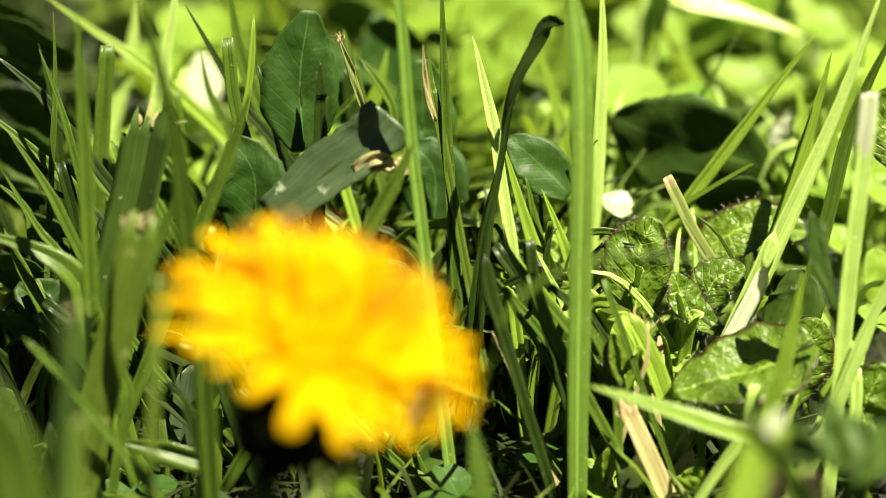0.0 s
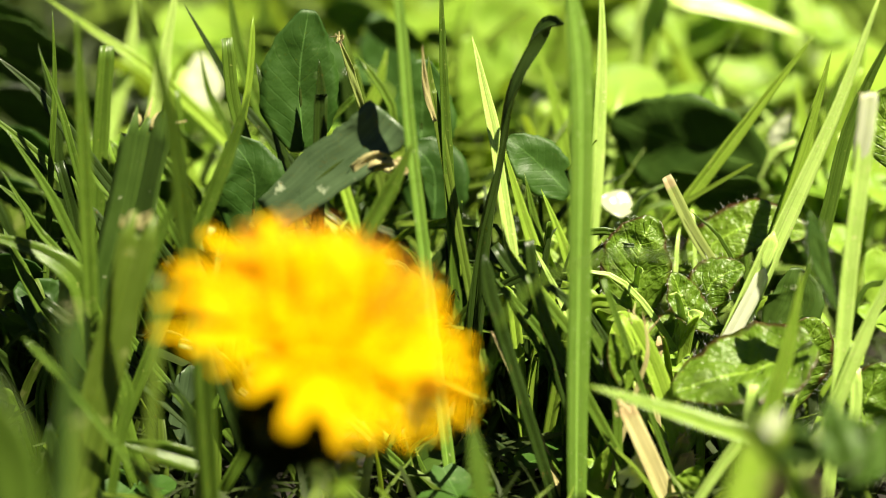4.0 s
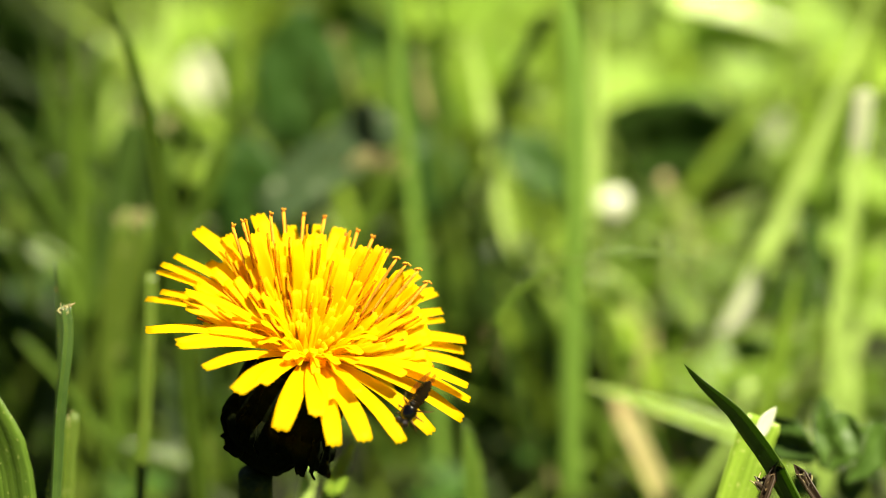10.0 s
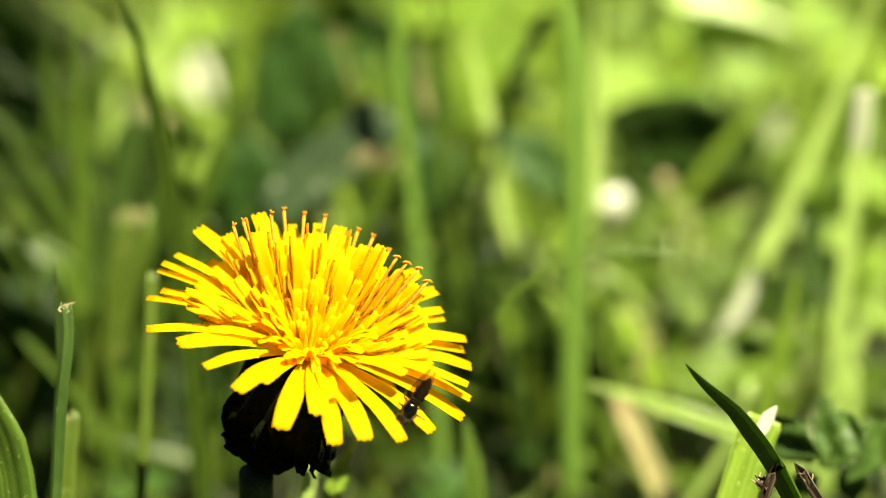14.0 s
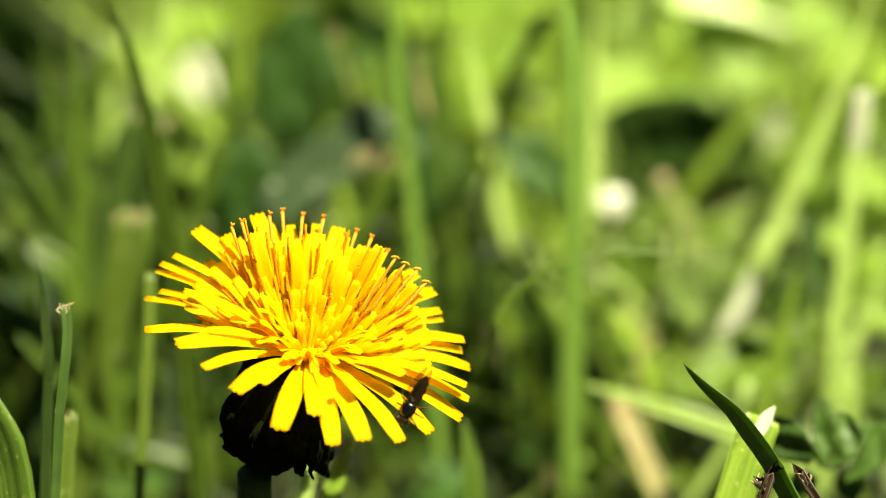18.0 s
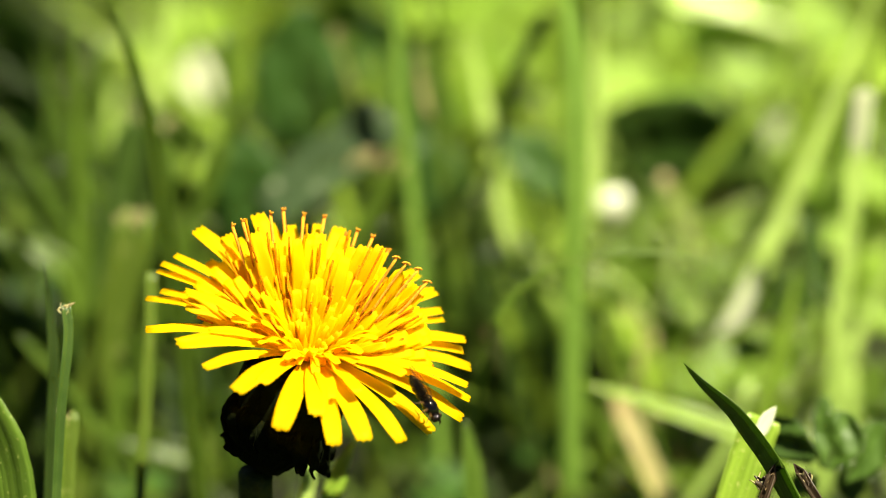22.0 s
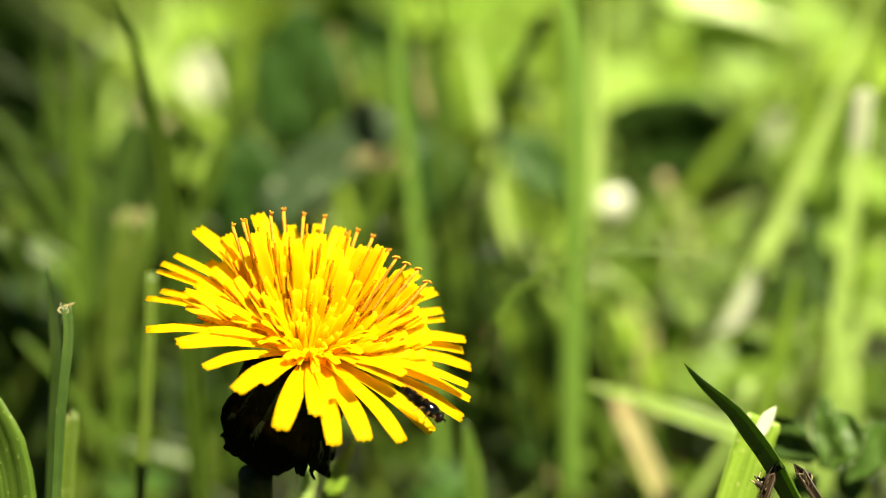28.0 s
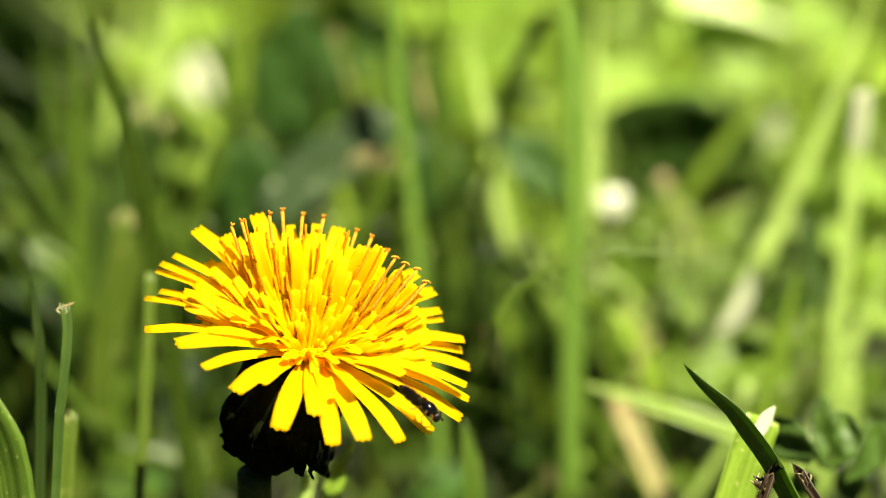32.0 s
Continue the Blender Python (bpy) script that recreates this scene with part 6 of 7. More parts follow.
blade([(-0.0161, 0.0910, -0.0030), (-0.0397, 0.0964, 0.0218), (-0.0453, 0.0977, 0.0278), (-0.0454, 0.0994, 0.0361)], 0.0010, GRASS, "thin green leaning blade of grass", steps=12, fold=0.49, shape=late)
blade([(-0.0486, 0.1020, -0.0018), (-0.0503, 0.1037, 0.0058), (-0.0517, 0.1054, 0.0135)], 0.0010, GRASS, "thin green leaning blade of grass", steps=12, fold=0.38, shape=cut_off)
blade([(-0.0218, 0.0930, -0.0030), (-0.0361, 0.0983, 0.0217), (-0.0412, 0.1002, 0.0303), (-0.0440, 0.1022, 0.0399)], 0.0015, GRASS, "thin green leaning blade of grass", steps=12, fold=0.36, shape=tapering)
blade([(-0.0541, 0.0871, -0.0030), (-0.0549, 0.0884, 0.0031), (-0.0561, 0.0904, 0.0122), (-0.0613, 0.0920, 0.0196)], 0.0009, GRASS_DARK, "thin dark leaning blade of grass", steps=12, fold=0.59, shape=tapering)
blade([(-0.0071, 0.0625, -0.0030), (-0.0219, 0.0657, 0.0127), (-0.0258, 0.0665, 0.0167), (-0.0278, 0.0676, 0.0219)], 0.0011, GRASS_CUT, "thin cut blade of grass", steps=12, fold=0.58, shape=tapering)
blade([(-0.0248, 0.0786, -0.0030), (-0.0273, 0.0793, 0.0001), (-0.0319, 0.0806, 0.0062), (-0.0312, 0.0822, 0.0139)], 0.0015, GRASS, "thin green leaning blade of grass", steps=12, fold=0.33, shape=late)
blade([(-0.0280, 0.0495, -0.0030), (-0.0335, 0.0537, 0.0177), (-0.0345, 0.0545, 0.0216), (-0.0370, 0.0551, 0.0247)], 0.0013, GRASS_DARK, "thin dark leaning blade of grass", steps=12, fold=0.47, shape=tapering)
blade([(-0.0435, 0.0769, -0.0011), (-0.0479, 0.0774, 0.0012), (-0.0505, 0.0783, 0.0056)], 0.0017, GRASS_DARK, "thin dark leaning blade of grass", steps=12, fold=0.62, shape=late)
blade([(-0.0294, 0.0504, -0.0030), (-0.0476, 0.0552, 0.0206), (-0.0513, 0.0561, 0.0254), (-0.0554, 0.0570, 0.0297)], 0.0011, GRASS, "thin green leaning blade of grass", steps=12, fold=0.60, shape=late)
blade([(-0.0501, 0.0557, -0.0030), (-0.0515, 0.0575, 0.0058), (-0.0523, 0.0585, 0.0107), (-0.0526, 0.0596, 0.0158)], 0.0016, GRASS_DARK, "thin dark leaning blade of grass", steps=12, fold=0.33, shape=late)
blade([(-0.0419, 0.0571, -0.0030), (-0.0455, 0.0585, 0.0037), (-0.0479, 0.0594, 0.0080), (-0.0499, 0.0603, 0.0124)], 0.0010, GRASS_DARK, "thin dark leaning blade of grass", steps=12, fold=0.69, shape=late)
blade([(-0.0510, 0.0648, -0.0021), (-0.0541, 0.0663, 0.0050), (-0.0516, 0.0678, 0.0125)], 0.0010, GRASS, "thin green leaning blade of grass", steps=12, fold=0.43, shape=tapering)
blade([(-0.0494, 0.0699, -0.0007), (-0.0510, 0.0710, 0.0047), (-0.0512, 0.0722, 0.0103)], 0.0013, GRASS_DARK, "thin dark leaning blade of grass", steps=12, fold=0.63, shape=late)
blade([(-0.0198, 0.0736, -0.0030), (-0.0225, 0.0749, 0.0032), (-0.0247, 0.0760, 0.0081), (-0.0284, 0.0768, 0.0119)], 0.0009, GRASS_CUT, "thin cut blade of grass", steps=12, fold=0.56, shape=cut_off)
blade([(-0.0561, 0.0774, -0.0030), (-0.0560, 0.0791, 0.0051), (-0.0560, 0.0801, 0.0096), (-0.0548, 0.0810, 0.0139)], 0.0013, GRASS, "thin green leaning blade of grass", steps=12, fold=0.58, shape=cut_off)
blade([(-0.0328, 0.0628, -0.0042), (-0.0323, 0.0644, 0.0030), (-0.0319, 0.0659, 0.0102)], 0.0009, GRASS_CUT, "thin cut blade of grass", steps=12, fold=0.36, shape=late)
blade([(-0.0462, 0.0587, -0.0030), (-0.0437, 0.0618, 0.0123), (-0.0425, 0.0632, 0.0191), (-0.0464, 0.0643, 0.0246)], 0.0015, GRASS, "thin green leaning blade of grass", steps=12, fold=0.52, shape=late)
blade([(-0.0363, 0.0715, -0.0030), (-0.0349, 0.0726, 0.0022), (-0.0332, 0.0739, 0.0085), (-0.0347, 0.0753, 0.0148)], 0.0012, GRASS_DARK, "thin dark leaning blade of grass", steps=12, fold=0.56, shape=tapering)
blade([(-0.0050, 0.0804, -0.0064), (-0.0047, 0.0812, -0.0028), (-0.0046, 0.0819, 0.0009)], 0.0014, GRASS, "thin green leaning blade of grass", steps=12, fold=0.31, shape=tapering)
blade([(-0.0030, 0.0787, -0.0030), (-0.0047, 0.0794, 0.0003), (-0.0060, 0.0799, 0.0029), (-0.0051, 0.0805, 0.0056)], 0.0013, GRASS, "thin green leaning blade of grass", steps=12, fold=0.47, shape=late)
blade([(0.0040, 0.0880, -0.0033), (0.0042, 0.0888, 0.0002), (0.0037, 0.0895, 0.0037)], 0.0009, GRASS, "thin green leaning blade of grass", steps=12, fold=0.34, shape=late)
blade([(-0.0079, 0.0811, -0.0024), (-0.0106, 0.0815, -0.0006), (-0.0134, 0.0818, 0.0009)], 0.0012, GRASS_CUT, "thin cut blade of grass", steps=12, fold=0.41, shape=late)
blade([(0.0118, 0.0765, -0.0030), (0.0089, 0.0772, 0.0002), (0.0067, 0.0777, 0.0025), (0.0042, 0.0781, 0.0045)], 0.0017, GRASS_DARK, "thin dark leaning blade of grass", steps=12, fold=0.37, shape=tapering)
blade([(-0.0042, 0.0770, -0.0034), (-0.0049, 0.0779, 0.0008), (-0.0061, 0.0787, 0.0048)], 0.0010, GRASS_CUT, "thin cut blade of grass", steps=12, fold=0.62, shape=cut_off)
blade([(-0.0061, 0.0791, -0.0014), (-0.0085, 0.0799, 0.0023), (-0.0119, 0.0805, 0.0052)], 0.0016, GRASS_LIGHT, "thin light green leaning blade of grass", steps=12, fold=0.30, shape=late)
blade([(-0.0023, 0.0744, -0.0030), (-0.0118, 0.0762, 0.0059), (-0.0136, 0.0766, 0.0075), (-0.0154, 0.0770, 0.0092)], 0.0014, GRASS, "thin green leaning blade of grass", steps=12, fold=0.58, shape=cut_off)
blade([(-0.0096, 0.0788, -0.0013), (-0.0077, 0.0797, 0.0029), (-0.0054, 0.0806, 0.0069)], 0.0013, GRASS, "thin green leaning blade of grass", steps=12, fold=0.55, shape=cut_off)
blade([(-0.0081, 0.0759, -0.0076), (-0.0077, 0.0770, -0.0026), (-0.0074, 0.0780, 0.0023)], 0.0011, GRASS_CUT, "thin cut blade of grass", steps=12, fold=0.61, shape=late)
blade([(-0.0079, 0.1236, -0.0030), (-0.0133, 0.1300, 0.0256), (-0.0143, 0.1312, 0.0309), (-0.0149, 0.1324, 0.0362)], 0.0017, GRASS_DARK, "thin dark leaning blade of grass", steps=12, fold=0.64, shape=cut_off)
blade([(-0.0366, 0.0935, -0.0030), (-0.0290, 0.1023, 0.0382), (-0.0275, 0.1041, 0.0466), (-0.0268, 0.1059, 0.0551)], 0.0010, GRASS_LIGHT, "thin light green leaning blade of grass", steps=12, fold=0.54, shape=late)
blade([(-0.0046, 0.1245, -0.0030), (-0.0074, 0.1247, 0.0221), (-0.0161, 0.1252, 0.0244), (-0.0212, 0.1269, 0.0319)], 0.0010, GRASS_DARK, "thin dark leaning blade of grass", steps=12, fold=0.25, shape=cut_off)
blade([(-0.0051, 0.0991, -0.0030), (-0.0177, 0.1081, 0.0391), (-0.0195, 0.1094, 0.0450), (-0.0238, 0.1103, 0.0494)], 0.0017, GRASS_LIGHT, "thin light green leaning blade of grass", steps=12, fold=0.57, shape=late)
blade([(-0.0399, 0.1131, -0.0030), (-0.0387, 0.1187, 0.0223), (-0.0383, 0.1203, 0.0297), (-0.0389, 0.1220, 0.0371)], 0.0010, GRASS, "thin green leaning blade of grass", steps=12, fold=0.37, shape=cut_off)
blade([(0.0021, 0.1218, -0.0030), (-0.0038, 0.1272, 0.0211), (-0.0060, 0.1293, 0.0303), (-0.0119, 0.1309, 0.0376)], 0.0013, GRASS, "thin green leaning blade of grass", steps=12, fold=0.29, shape=late)
blade([(-0.0303, 0.1214, -0.0030), (-0.0381, 0.1274, 0.0237), (-0.0408, 0.1294, 0.0327), (-0.0368, 0.1313, 0.0412)], 0.0018, GRASS_LIGHT, "thin light green leaning blade of grass", steps=12, fold=0.27, shape=tapering)
blade([(-0.0166, 0.0908, -0.0030), (-0.0274, 0.0990, 0.0361), (-0.0297, 0.1008, 0.0444), (-0.0305, 0.1026, 0.0530)], 0.0019, GRASS, "thin green leaning blade of grass", steps=12, fold=0.57, shape=cut_off)
blade([(-0.0390, 0.1026, -0.0030), (-0.0202, 0.1099, 0.0306), (-0.0169, 0.1112, 0.0363), (-0.0123, 0.1122, 0.0410)], 0.0009, GRASS, "thin green leaning blade of grass", steps=12, fold=0.59, shape=cut_off)
blade([(-0.0304, 0.1193, -0.0030), (-0.0203, 0.1267, 0.0304), (-0.0184, 0.1281, 0.0364), (-0.0183, 0.1295, 0.0426)], 0.0016, GRASS_DARK, "thin dark leaning blade of grass", steps=12, fold=0.50, shape=late)
blade([(-0.0143, 0.0934, -0.0030), (-0.0219, 0.1006, 0.0308), (-0.0240, 0.1025, 0.0398), (-0.0265, 0.1044, 0.0486)], 0.0014, GRASS_DARK, "thin dark leaning blade of grass", steps=12, fold=0.29, shape=late)
blade([(-0.0256, 0.1027, -0.0030), (-0.0118, 0.1094, 0.0279), (-0.0076, 0.1114, 0.0373), (-0.0126, 0.1134, 0.0462)], 0.0013, GRASS, "thin green leaning blade of grass", steps=12, fold=0.67, shape=late)
blade([(-0.0086, 0.1127, -0.0030), (-0.0174, 0.1183, 0.0224), (-0.0203, 0.1202, 0.0309), (-0.0220, 0.1221, 0.0397)], 0.0017, GRASS, "thin green leaning blade of grass", steps=12, fold=0.39, shape=late)
blade([(-0.0131, 0.1076, -0.0030), (-0.0311, 0.1155, 0.0332), (-0.0339, 0.1167, 0.0388), (-0.0351, 0.1180, 0.0450)], 0.0011, GRASS, "thin green leaning blade of grass", steps=12, fold=0.60, shape=tapering)
blade([(0.0533, 0.1212, -0.0030), (0.0552, 0.1260, 0.0181), (0.0558, 0.1275, 0.0246), (0.0551, 0.1289, 0.0311)], 0.0010, GRASS_LIGHT, "thin light green leaning blade of grass", steps=12, fold=0.41, shape=late)
blade([(0.0547, 0.1353, -0.0030), (0.0534, 0.1377, 0.0073), (0.0523, 0.1397, 0.0160), (0.0538, 0.1417, 0.0245)], 0.0011, GRASS, "thin green leaning blade of grass", steps=12, fold=0.53, shape=tapering)
blade([(0.0403, 0.1207, -0.0030), (0.0522, 0.1257, 0.0189), (0.0570, 0.1277, 0.0278), (0.0599, 0.1298, 0.0374)], 0.0017, GRASS_LIGHT, "thin light green leaning blade of grass", steps=12, fold=0.56, shape=cut_off)
blade([(0.0376, 0.1365, -0.0030), (0.0429, 0.1394, 0.0095), (0.0463, 0.1413, 0.0175), (0.0529, 0.1426, 0.0231)], 0.0020, GRASS_LIGHT, "thin light green leaning blade of grass", steps=12, fold=0.29, shape=cut_off)
blade([(0.0582, 0.1364, -0.0030), (0.0613, 0.1429, 0.0256), (0.0619, 0.1442, 0.0314), (0.0624, 0.1455, 0.0372)], 0.0010, GRASS, "thin green leaning blade of grass", steps=12, fold=0.46, shape=tapering)
blade([(0.0576, 0.1271, -0.0030), (0.0565, 0.1317, 0.0170), (0.0560, 0.1341, 0.0277), (0.0598, 0.1363, 0.0375)], 0.0014, GRASS, "thin green leaning blade of grass", steps=12, fold=0.63, shape=late)
blade([(0.0487, 0.0680, -0.0030), (0.0517, 0.0694, 0.0039), (0.0545, 0.0707, 0.0102), (0.0546, 0.0722, 0.0172)], 0.0018, GRASS_PALE, "thin pale leaning blade of grass", steps=12, fold=0.67, shape=cut_off)
blade([(0.0302, 0.0764, -0.0030), (0.0357, 0.0784, 0.0066), (0.0375, 0.0791, 0.0098), (0.0386, 0.0798, 0.0132)], 0.0018, GRASS_PALE, "thin pale leaning blade of grass", steps=12, fold=0.40, shape=cut_off)
blade([(0.0422, 0.0599, -0.0030), (0.0471, 0.0621, 0.0077), (0.0487, 0.0628, 0.0113), (0.0519, 0.0633, 0.0137)], 0.0014, GRASS_PALE, "thin pale leaning blade of grass", steps=12, fold=0.32, shape=cut_off)
blade([(0.0283, 0.0573, -0.0030), (0.0355, 0.0596, 0.0083), (0.0390, 0.0608, 0.0137), (0.0402, 0.0621, 0.0200)], 0.0017, GRASS_PALE, "thin pale leaning blade of grass", steps=12, fold=0.45, shape=cut_off)
blade([(0.0381, 0.0742, -0.0003), (0.0377, 0.0750, 0.0036), (0.0399, 0.0757, 0.0069)], 0.0019, GRASS_LIGHT, "thin light green leaning blade of grass", steps=12, fold=0.53, shape=tapering)
blade([(0.0429, 0.0665, -0.0030), (0.0474, 0.0676, 0.0025), (0.0504, 0.0684, 0.0063), (0.0548, 0.0688, 0.0082)], 0.0013, GRASS_PALE, "thin pale leaning blade of grass", steps=12, fold=0.28, shape=cut_off)
blade([(0.0438, 0.0752, -0.0030), (0.0441, 0.0765, 0.0029), (0.0445, 0.0777, 0.0086), (0.0434, 0.0789, 0.0142)], 0.0013, GRASS_LIGHT, "thin light green leaning blade of grass", steps=12, fold=0.28, shape=cut_off)
blade([(0.0422, 0.0797, -0.0009), (0.0444, 0.0809, 0.0042), (0.0477, 0.0818, 0.0087)], 0.0015, GRASS_LIGHT, "thin light green leaning blade of grass", steps=12, fold=0.59, shape=cut_off)
blade([(0.0282, 0.0790, -0.0030), (0.0309, 0.0800, 0.0017), (0.0331, 0.0808, 0.0054), (0.0374, 0.0809, 0.0059)], 0.0011, GRASS_LIGHT, "thin light green leaning blade of grass", steps=12, fold=0.32, shape=cut_off)
blade([(0.0465, 0.0668, -0.0030), (0.0460, 0.0676, 0.0013), (0.0451, 0.0690, 0.0079), (0.0463, 0.0704, 0.0144)], 0.0017, GRASS_LIGHT, "thin light green leaning blade of grass", steps=12, fold=0.44, shape=cut_off)
blade([(0.0554, 0.0779, -0.0117), (0.0557, 0.0795, -0.0045), (0.0544, 0.0810, 0.0026)], 0.0019, GRASS_LIGHT, "thin light green leaning blade of grass", steps=12, fold=0.53, shape=late)
blade([(0.0455, 0.0746, -0.0009), (0.0490, 0.0754, 0.0029), (0.0508, 0.0764, 0.0078)], 0.0014, GRASS_LIGHT, "thin light green leaning blade of grass", steps=12, fold=0.52, shape=cut_off)
# dark leaves added to stand in for the shaded gaps behind the grass
broad_leaf([(-0.0589, 0.1468, 0.0275), (-0.0649, 0.1475, 0.0305), (-0.0700, 0.1481, 0.0330)], 0.0082, (-0.5, -0.7, -0.35), BROAD_DARK, "dark leaf added to stand in for shade", shape=oval, seed=50)
broad_leaf([(-0.0548, 0.1300, 0.0203), (-0.0603, 0.1307, 0.0231), (-0.0648, 0.1310, 0.0243)], 0.0074, (-0.6, -0.7, -0.2), BROAD_DARK, "dark leaf added to stand in for shade", shape=oval, seed=51)
broad_leaf([(-0.0087, 0.1719, 0.0260), (-0.0145, 0.1725, 0.0289), (-0.0193, 0.1726, 0.0292)], 0.0079, (-0.2, -0.9, -0.3), CLOVER, "dark leaf added to stand in for shade", shape=oval, seed=52)
broad_leaf([(0.0347, 0.1649, 0.0183), (0.0304, 0.1654, 0.0203), (0.0269, 0.1658, 0.0221)], 0.0057, (-0.5, -0.7, -0.35), BROAD_DARK, "dark leaf added to stand in for shade", shape=oval, seed=53)
broad_leaf([(0.0489, 0.1754, 0.0195), (0.0451, 0.1758, 0.0213), (0.0420, 0.1760, 0.0218)], 0.0050, (-0.6, -0.7, -0.2), BROAD_DARK, "dark leaf added to stand in for shade", shape=oval, seed=54)
broad_leaf([(0.0512, 0.1446, 0.0177), (0.0466, 0.1451, 0.0200), (0.0427, 0.1451, 0.0199)], 0.0062, (-0.2, -0.9, -0.3), CLOVER, "dark leaf added to stand in for shade", shape=oval, seed=55)
broad_leaf([(0.0163, 0.1556, 0.0215), (0.0126, 0.1560, 0.0233), (0.0096, 0.1563, 0.0248)], 0.0049, (-0.5, -0.7, -0.35), BROAD_DARK, "dark leaf added to stand in for shade", shape=oval, seed=56)
broad_leaf([(-0.0494, 0.1549, 0.0185), (-0.0540, 0.1554, 0.0208), (-0.0579, 0.1556, 0.0217)], 0.0063, (-0.6, -0.7, -0.2), BROAD_DARK, "dark leaf added to stand in for shade", shape=oval, seed=57)
broad_leaf([(-0.0577, 0.1154, 0.0220), (-0.0621, 0.1158, 0.0242), (-0.0657, 0.1158, 0.0241)], 0.0059, (-0.2, -0.9, -0.3), CLOVER, "dark leaf added to stand in for shade", shape=oval, seed=58)
broad_leaf([(-0.0225, 0.1666, 0.0252), (-0.0267, 0.1671, 0.0273), (-0.0302, 0.1675, 0.0290)], 0.0057, (-0.5, -0.7, -0.35), BROAD_DARK, "dark leaf added to stand in for shade", shape=oval, seed=59)
broad_leaf([(0.0014, 0.1482, 0.0335), (-0.0012, 0.1485, 0.0347), (-0.0033, 0.1485, 0.0348)], 0.0034, (-0.6, -0.7, -0.2), BROAD_DARK, "dark leaf added to stand in for shade", shape=oval, seed=60)
broad_leaf([(0.0573, 0.1452, 0.0206), (0.0542, 0.1456, 0.0221), (0.0517, 0.1454, 0.0214)], 0.0041, (-0.2, -0.9, -0.3), CLOVER, "dark leaf added to stand in for shade", shape=oval, seed=61)
broad_leaf([(0.0224, 0.1443, 0.0164), (0.0193, 0.1446, 0.0179), (0.0167, 0.1449, 0.0192)], 0.0041, (-0.5, -0.7, -0.35), BROAD_DARK, "dark leaf added to stand in for shade", shape=oval, seed=62)
broad_leaf([(0.0092, 0.0997, -0.0035), (0.0053, 0.1002, -0.0015), (0.0021, 0.1003, -0.0009)], 0.0051, (-0.6, -0.7, -0.2), BROAD_DARK, "dark leaf added to stand in for shade", shape=oval, seed=63)
broad_leaf([(-0.0075, 0.1228, 0.0105), (-0.0119, 0.1233, 0.0127), (-0.0157, 0.1233, 0.0126)], 0.0060, (-0.2, -0.9, -0.3), CLOVER, "dark leaf added to stand in for shade", shape=oval, seed=64)
broad_leaf([(0.0036, 0.1172, 0.0079), (-0.0003, 0.1177, 0.0099), (-0.0036, 0.1180, 0.0115)], 0.0053, (-0.5, -0.7, -0.35), BROAD_DARK, "dark leaf added to stand in for shade", shape=oval, seed=65)
broad_leaf([(-0.0355, 0.1154, 0.0223), (-0.0393, 0.1158, 0.0242), (-0.0426, 0.1160, 0.0249)], 0.0052, (-0.6, -0.7, -0.2), BROAD_DARK, "dark leaf added to stand in for shade", shape=oval, seed=66)
broad_leaf([(-0.0326, 0.1042, 0.0168), (-0.0364, 0.1046, 0.0187), (-0.0396, 0.1046, 0.0184)], 0.0051, (-0.2, -0.9, -0.3), CLOVER, "dark leaf added to stand in for shade", shape=oval, seed=67)
broad_leaf([(0.0620, 0.1067, 0.0057), (0.0581, 0.1072, 0.0077), (0.0548, 0.1075, 0.0093)], 0.0052, (-0.5, -0.7, -0.35), BROAD_DARK, "dark leaf added to stand in for shade", shape=oval, seed=68)
broad_leaf([(0.0260, 0.1120, 0.0070), (0.0226, 0.1124, 0.0087), (0.0197, 0.1125, 0.0092)], 0.0046, (-0.6, -0.7, -0.2), BROAD_DARK, "dark leaf added to stand in for shade", shape=oval, seed=69)
broad_leaf([(-0.0573, 0.1008, 0.0012), (-0.0616, 0.1012, 0.0034), (-0.0652, 0.1012, 0.0032)], 0.0058, (-0.2, -0.9, -0.3), CLOVER, "dark leaf added to stand in for shade", shape=oval, seed=70)
broad_leaf([(-0.0542, 0.1337, 0.0366), (-0.0615, 0.1345, 0.0403), (-0.0677, 0.1352, 0.0434)], 0.0100, (-0.5, -0.7, -0.35), BROAD_DARK, "dark leaf added to stand in for shade", shape=oval, seed=71)
broad_leaf([(-0.0545, 0.1362, 0.0251), (-0.0615, 0.1370, 0.0285), (-0.0673, 0.1374, 0.0304)], 0.0095, (-0.6, -0.7, -0.2), BROAD_DARK, "dark leaf added to stand in for shade", shape=oval, seed=72)
broad_leaf([(-0.0562, 0.1212, 0.0255), (-0.0625, 0.1219, 0.0287), (-0.0678, 0.1220, 0.0294)], 0.0086, (-0.2, -0.9, -0.3), CLOVER, "dark leaf added to stand in for shade", shape=oval, seed=73)
broad_leaf([(-0.0503, 0.1049, 0.0201), (-0.0555, 0.1055, 0.0227), (-0.0599, 0.1060, 0.0249)], 0.0071, (-0.5, -0.7, -0.35), BROAD_DARK, "dark leaf added to stand in for shade", shape=oval, seed=74)
broad_leaf([(0.0136, 0.1051, -0.0016), (0.0082, 0.1057, 0.0011), (0.0037, 0.1060, 0.0024)], 0.0071, (-0.6, -0.7, -0.2), BROAD_DARK, "dark leaf added to stand in for shade", shape=oval, seed=75)
broad_leaf([(0.0108, 0.0893, -0.0058), (0.0060, 0.0899, -0.0034), (0.0021, 0.0899, -0.0033)], 0.0063, (-0.2, -0.9, -0.3), CLOVER, "dark leaf added to stand in for shade", shape=oval, seed=76)
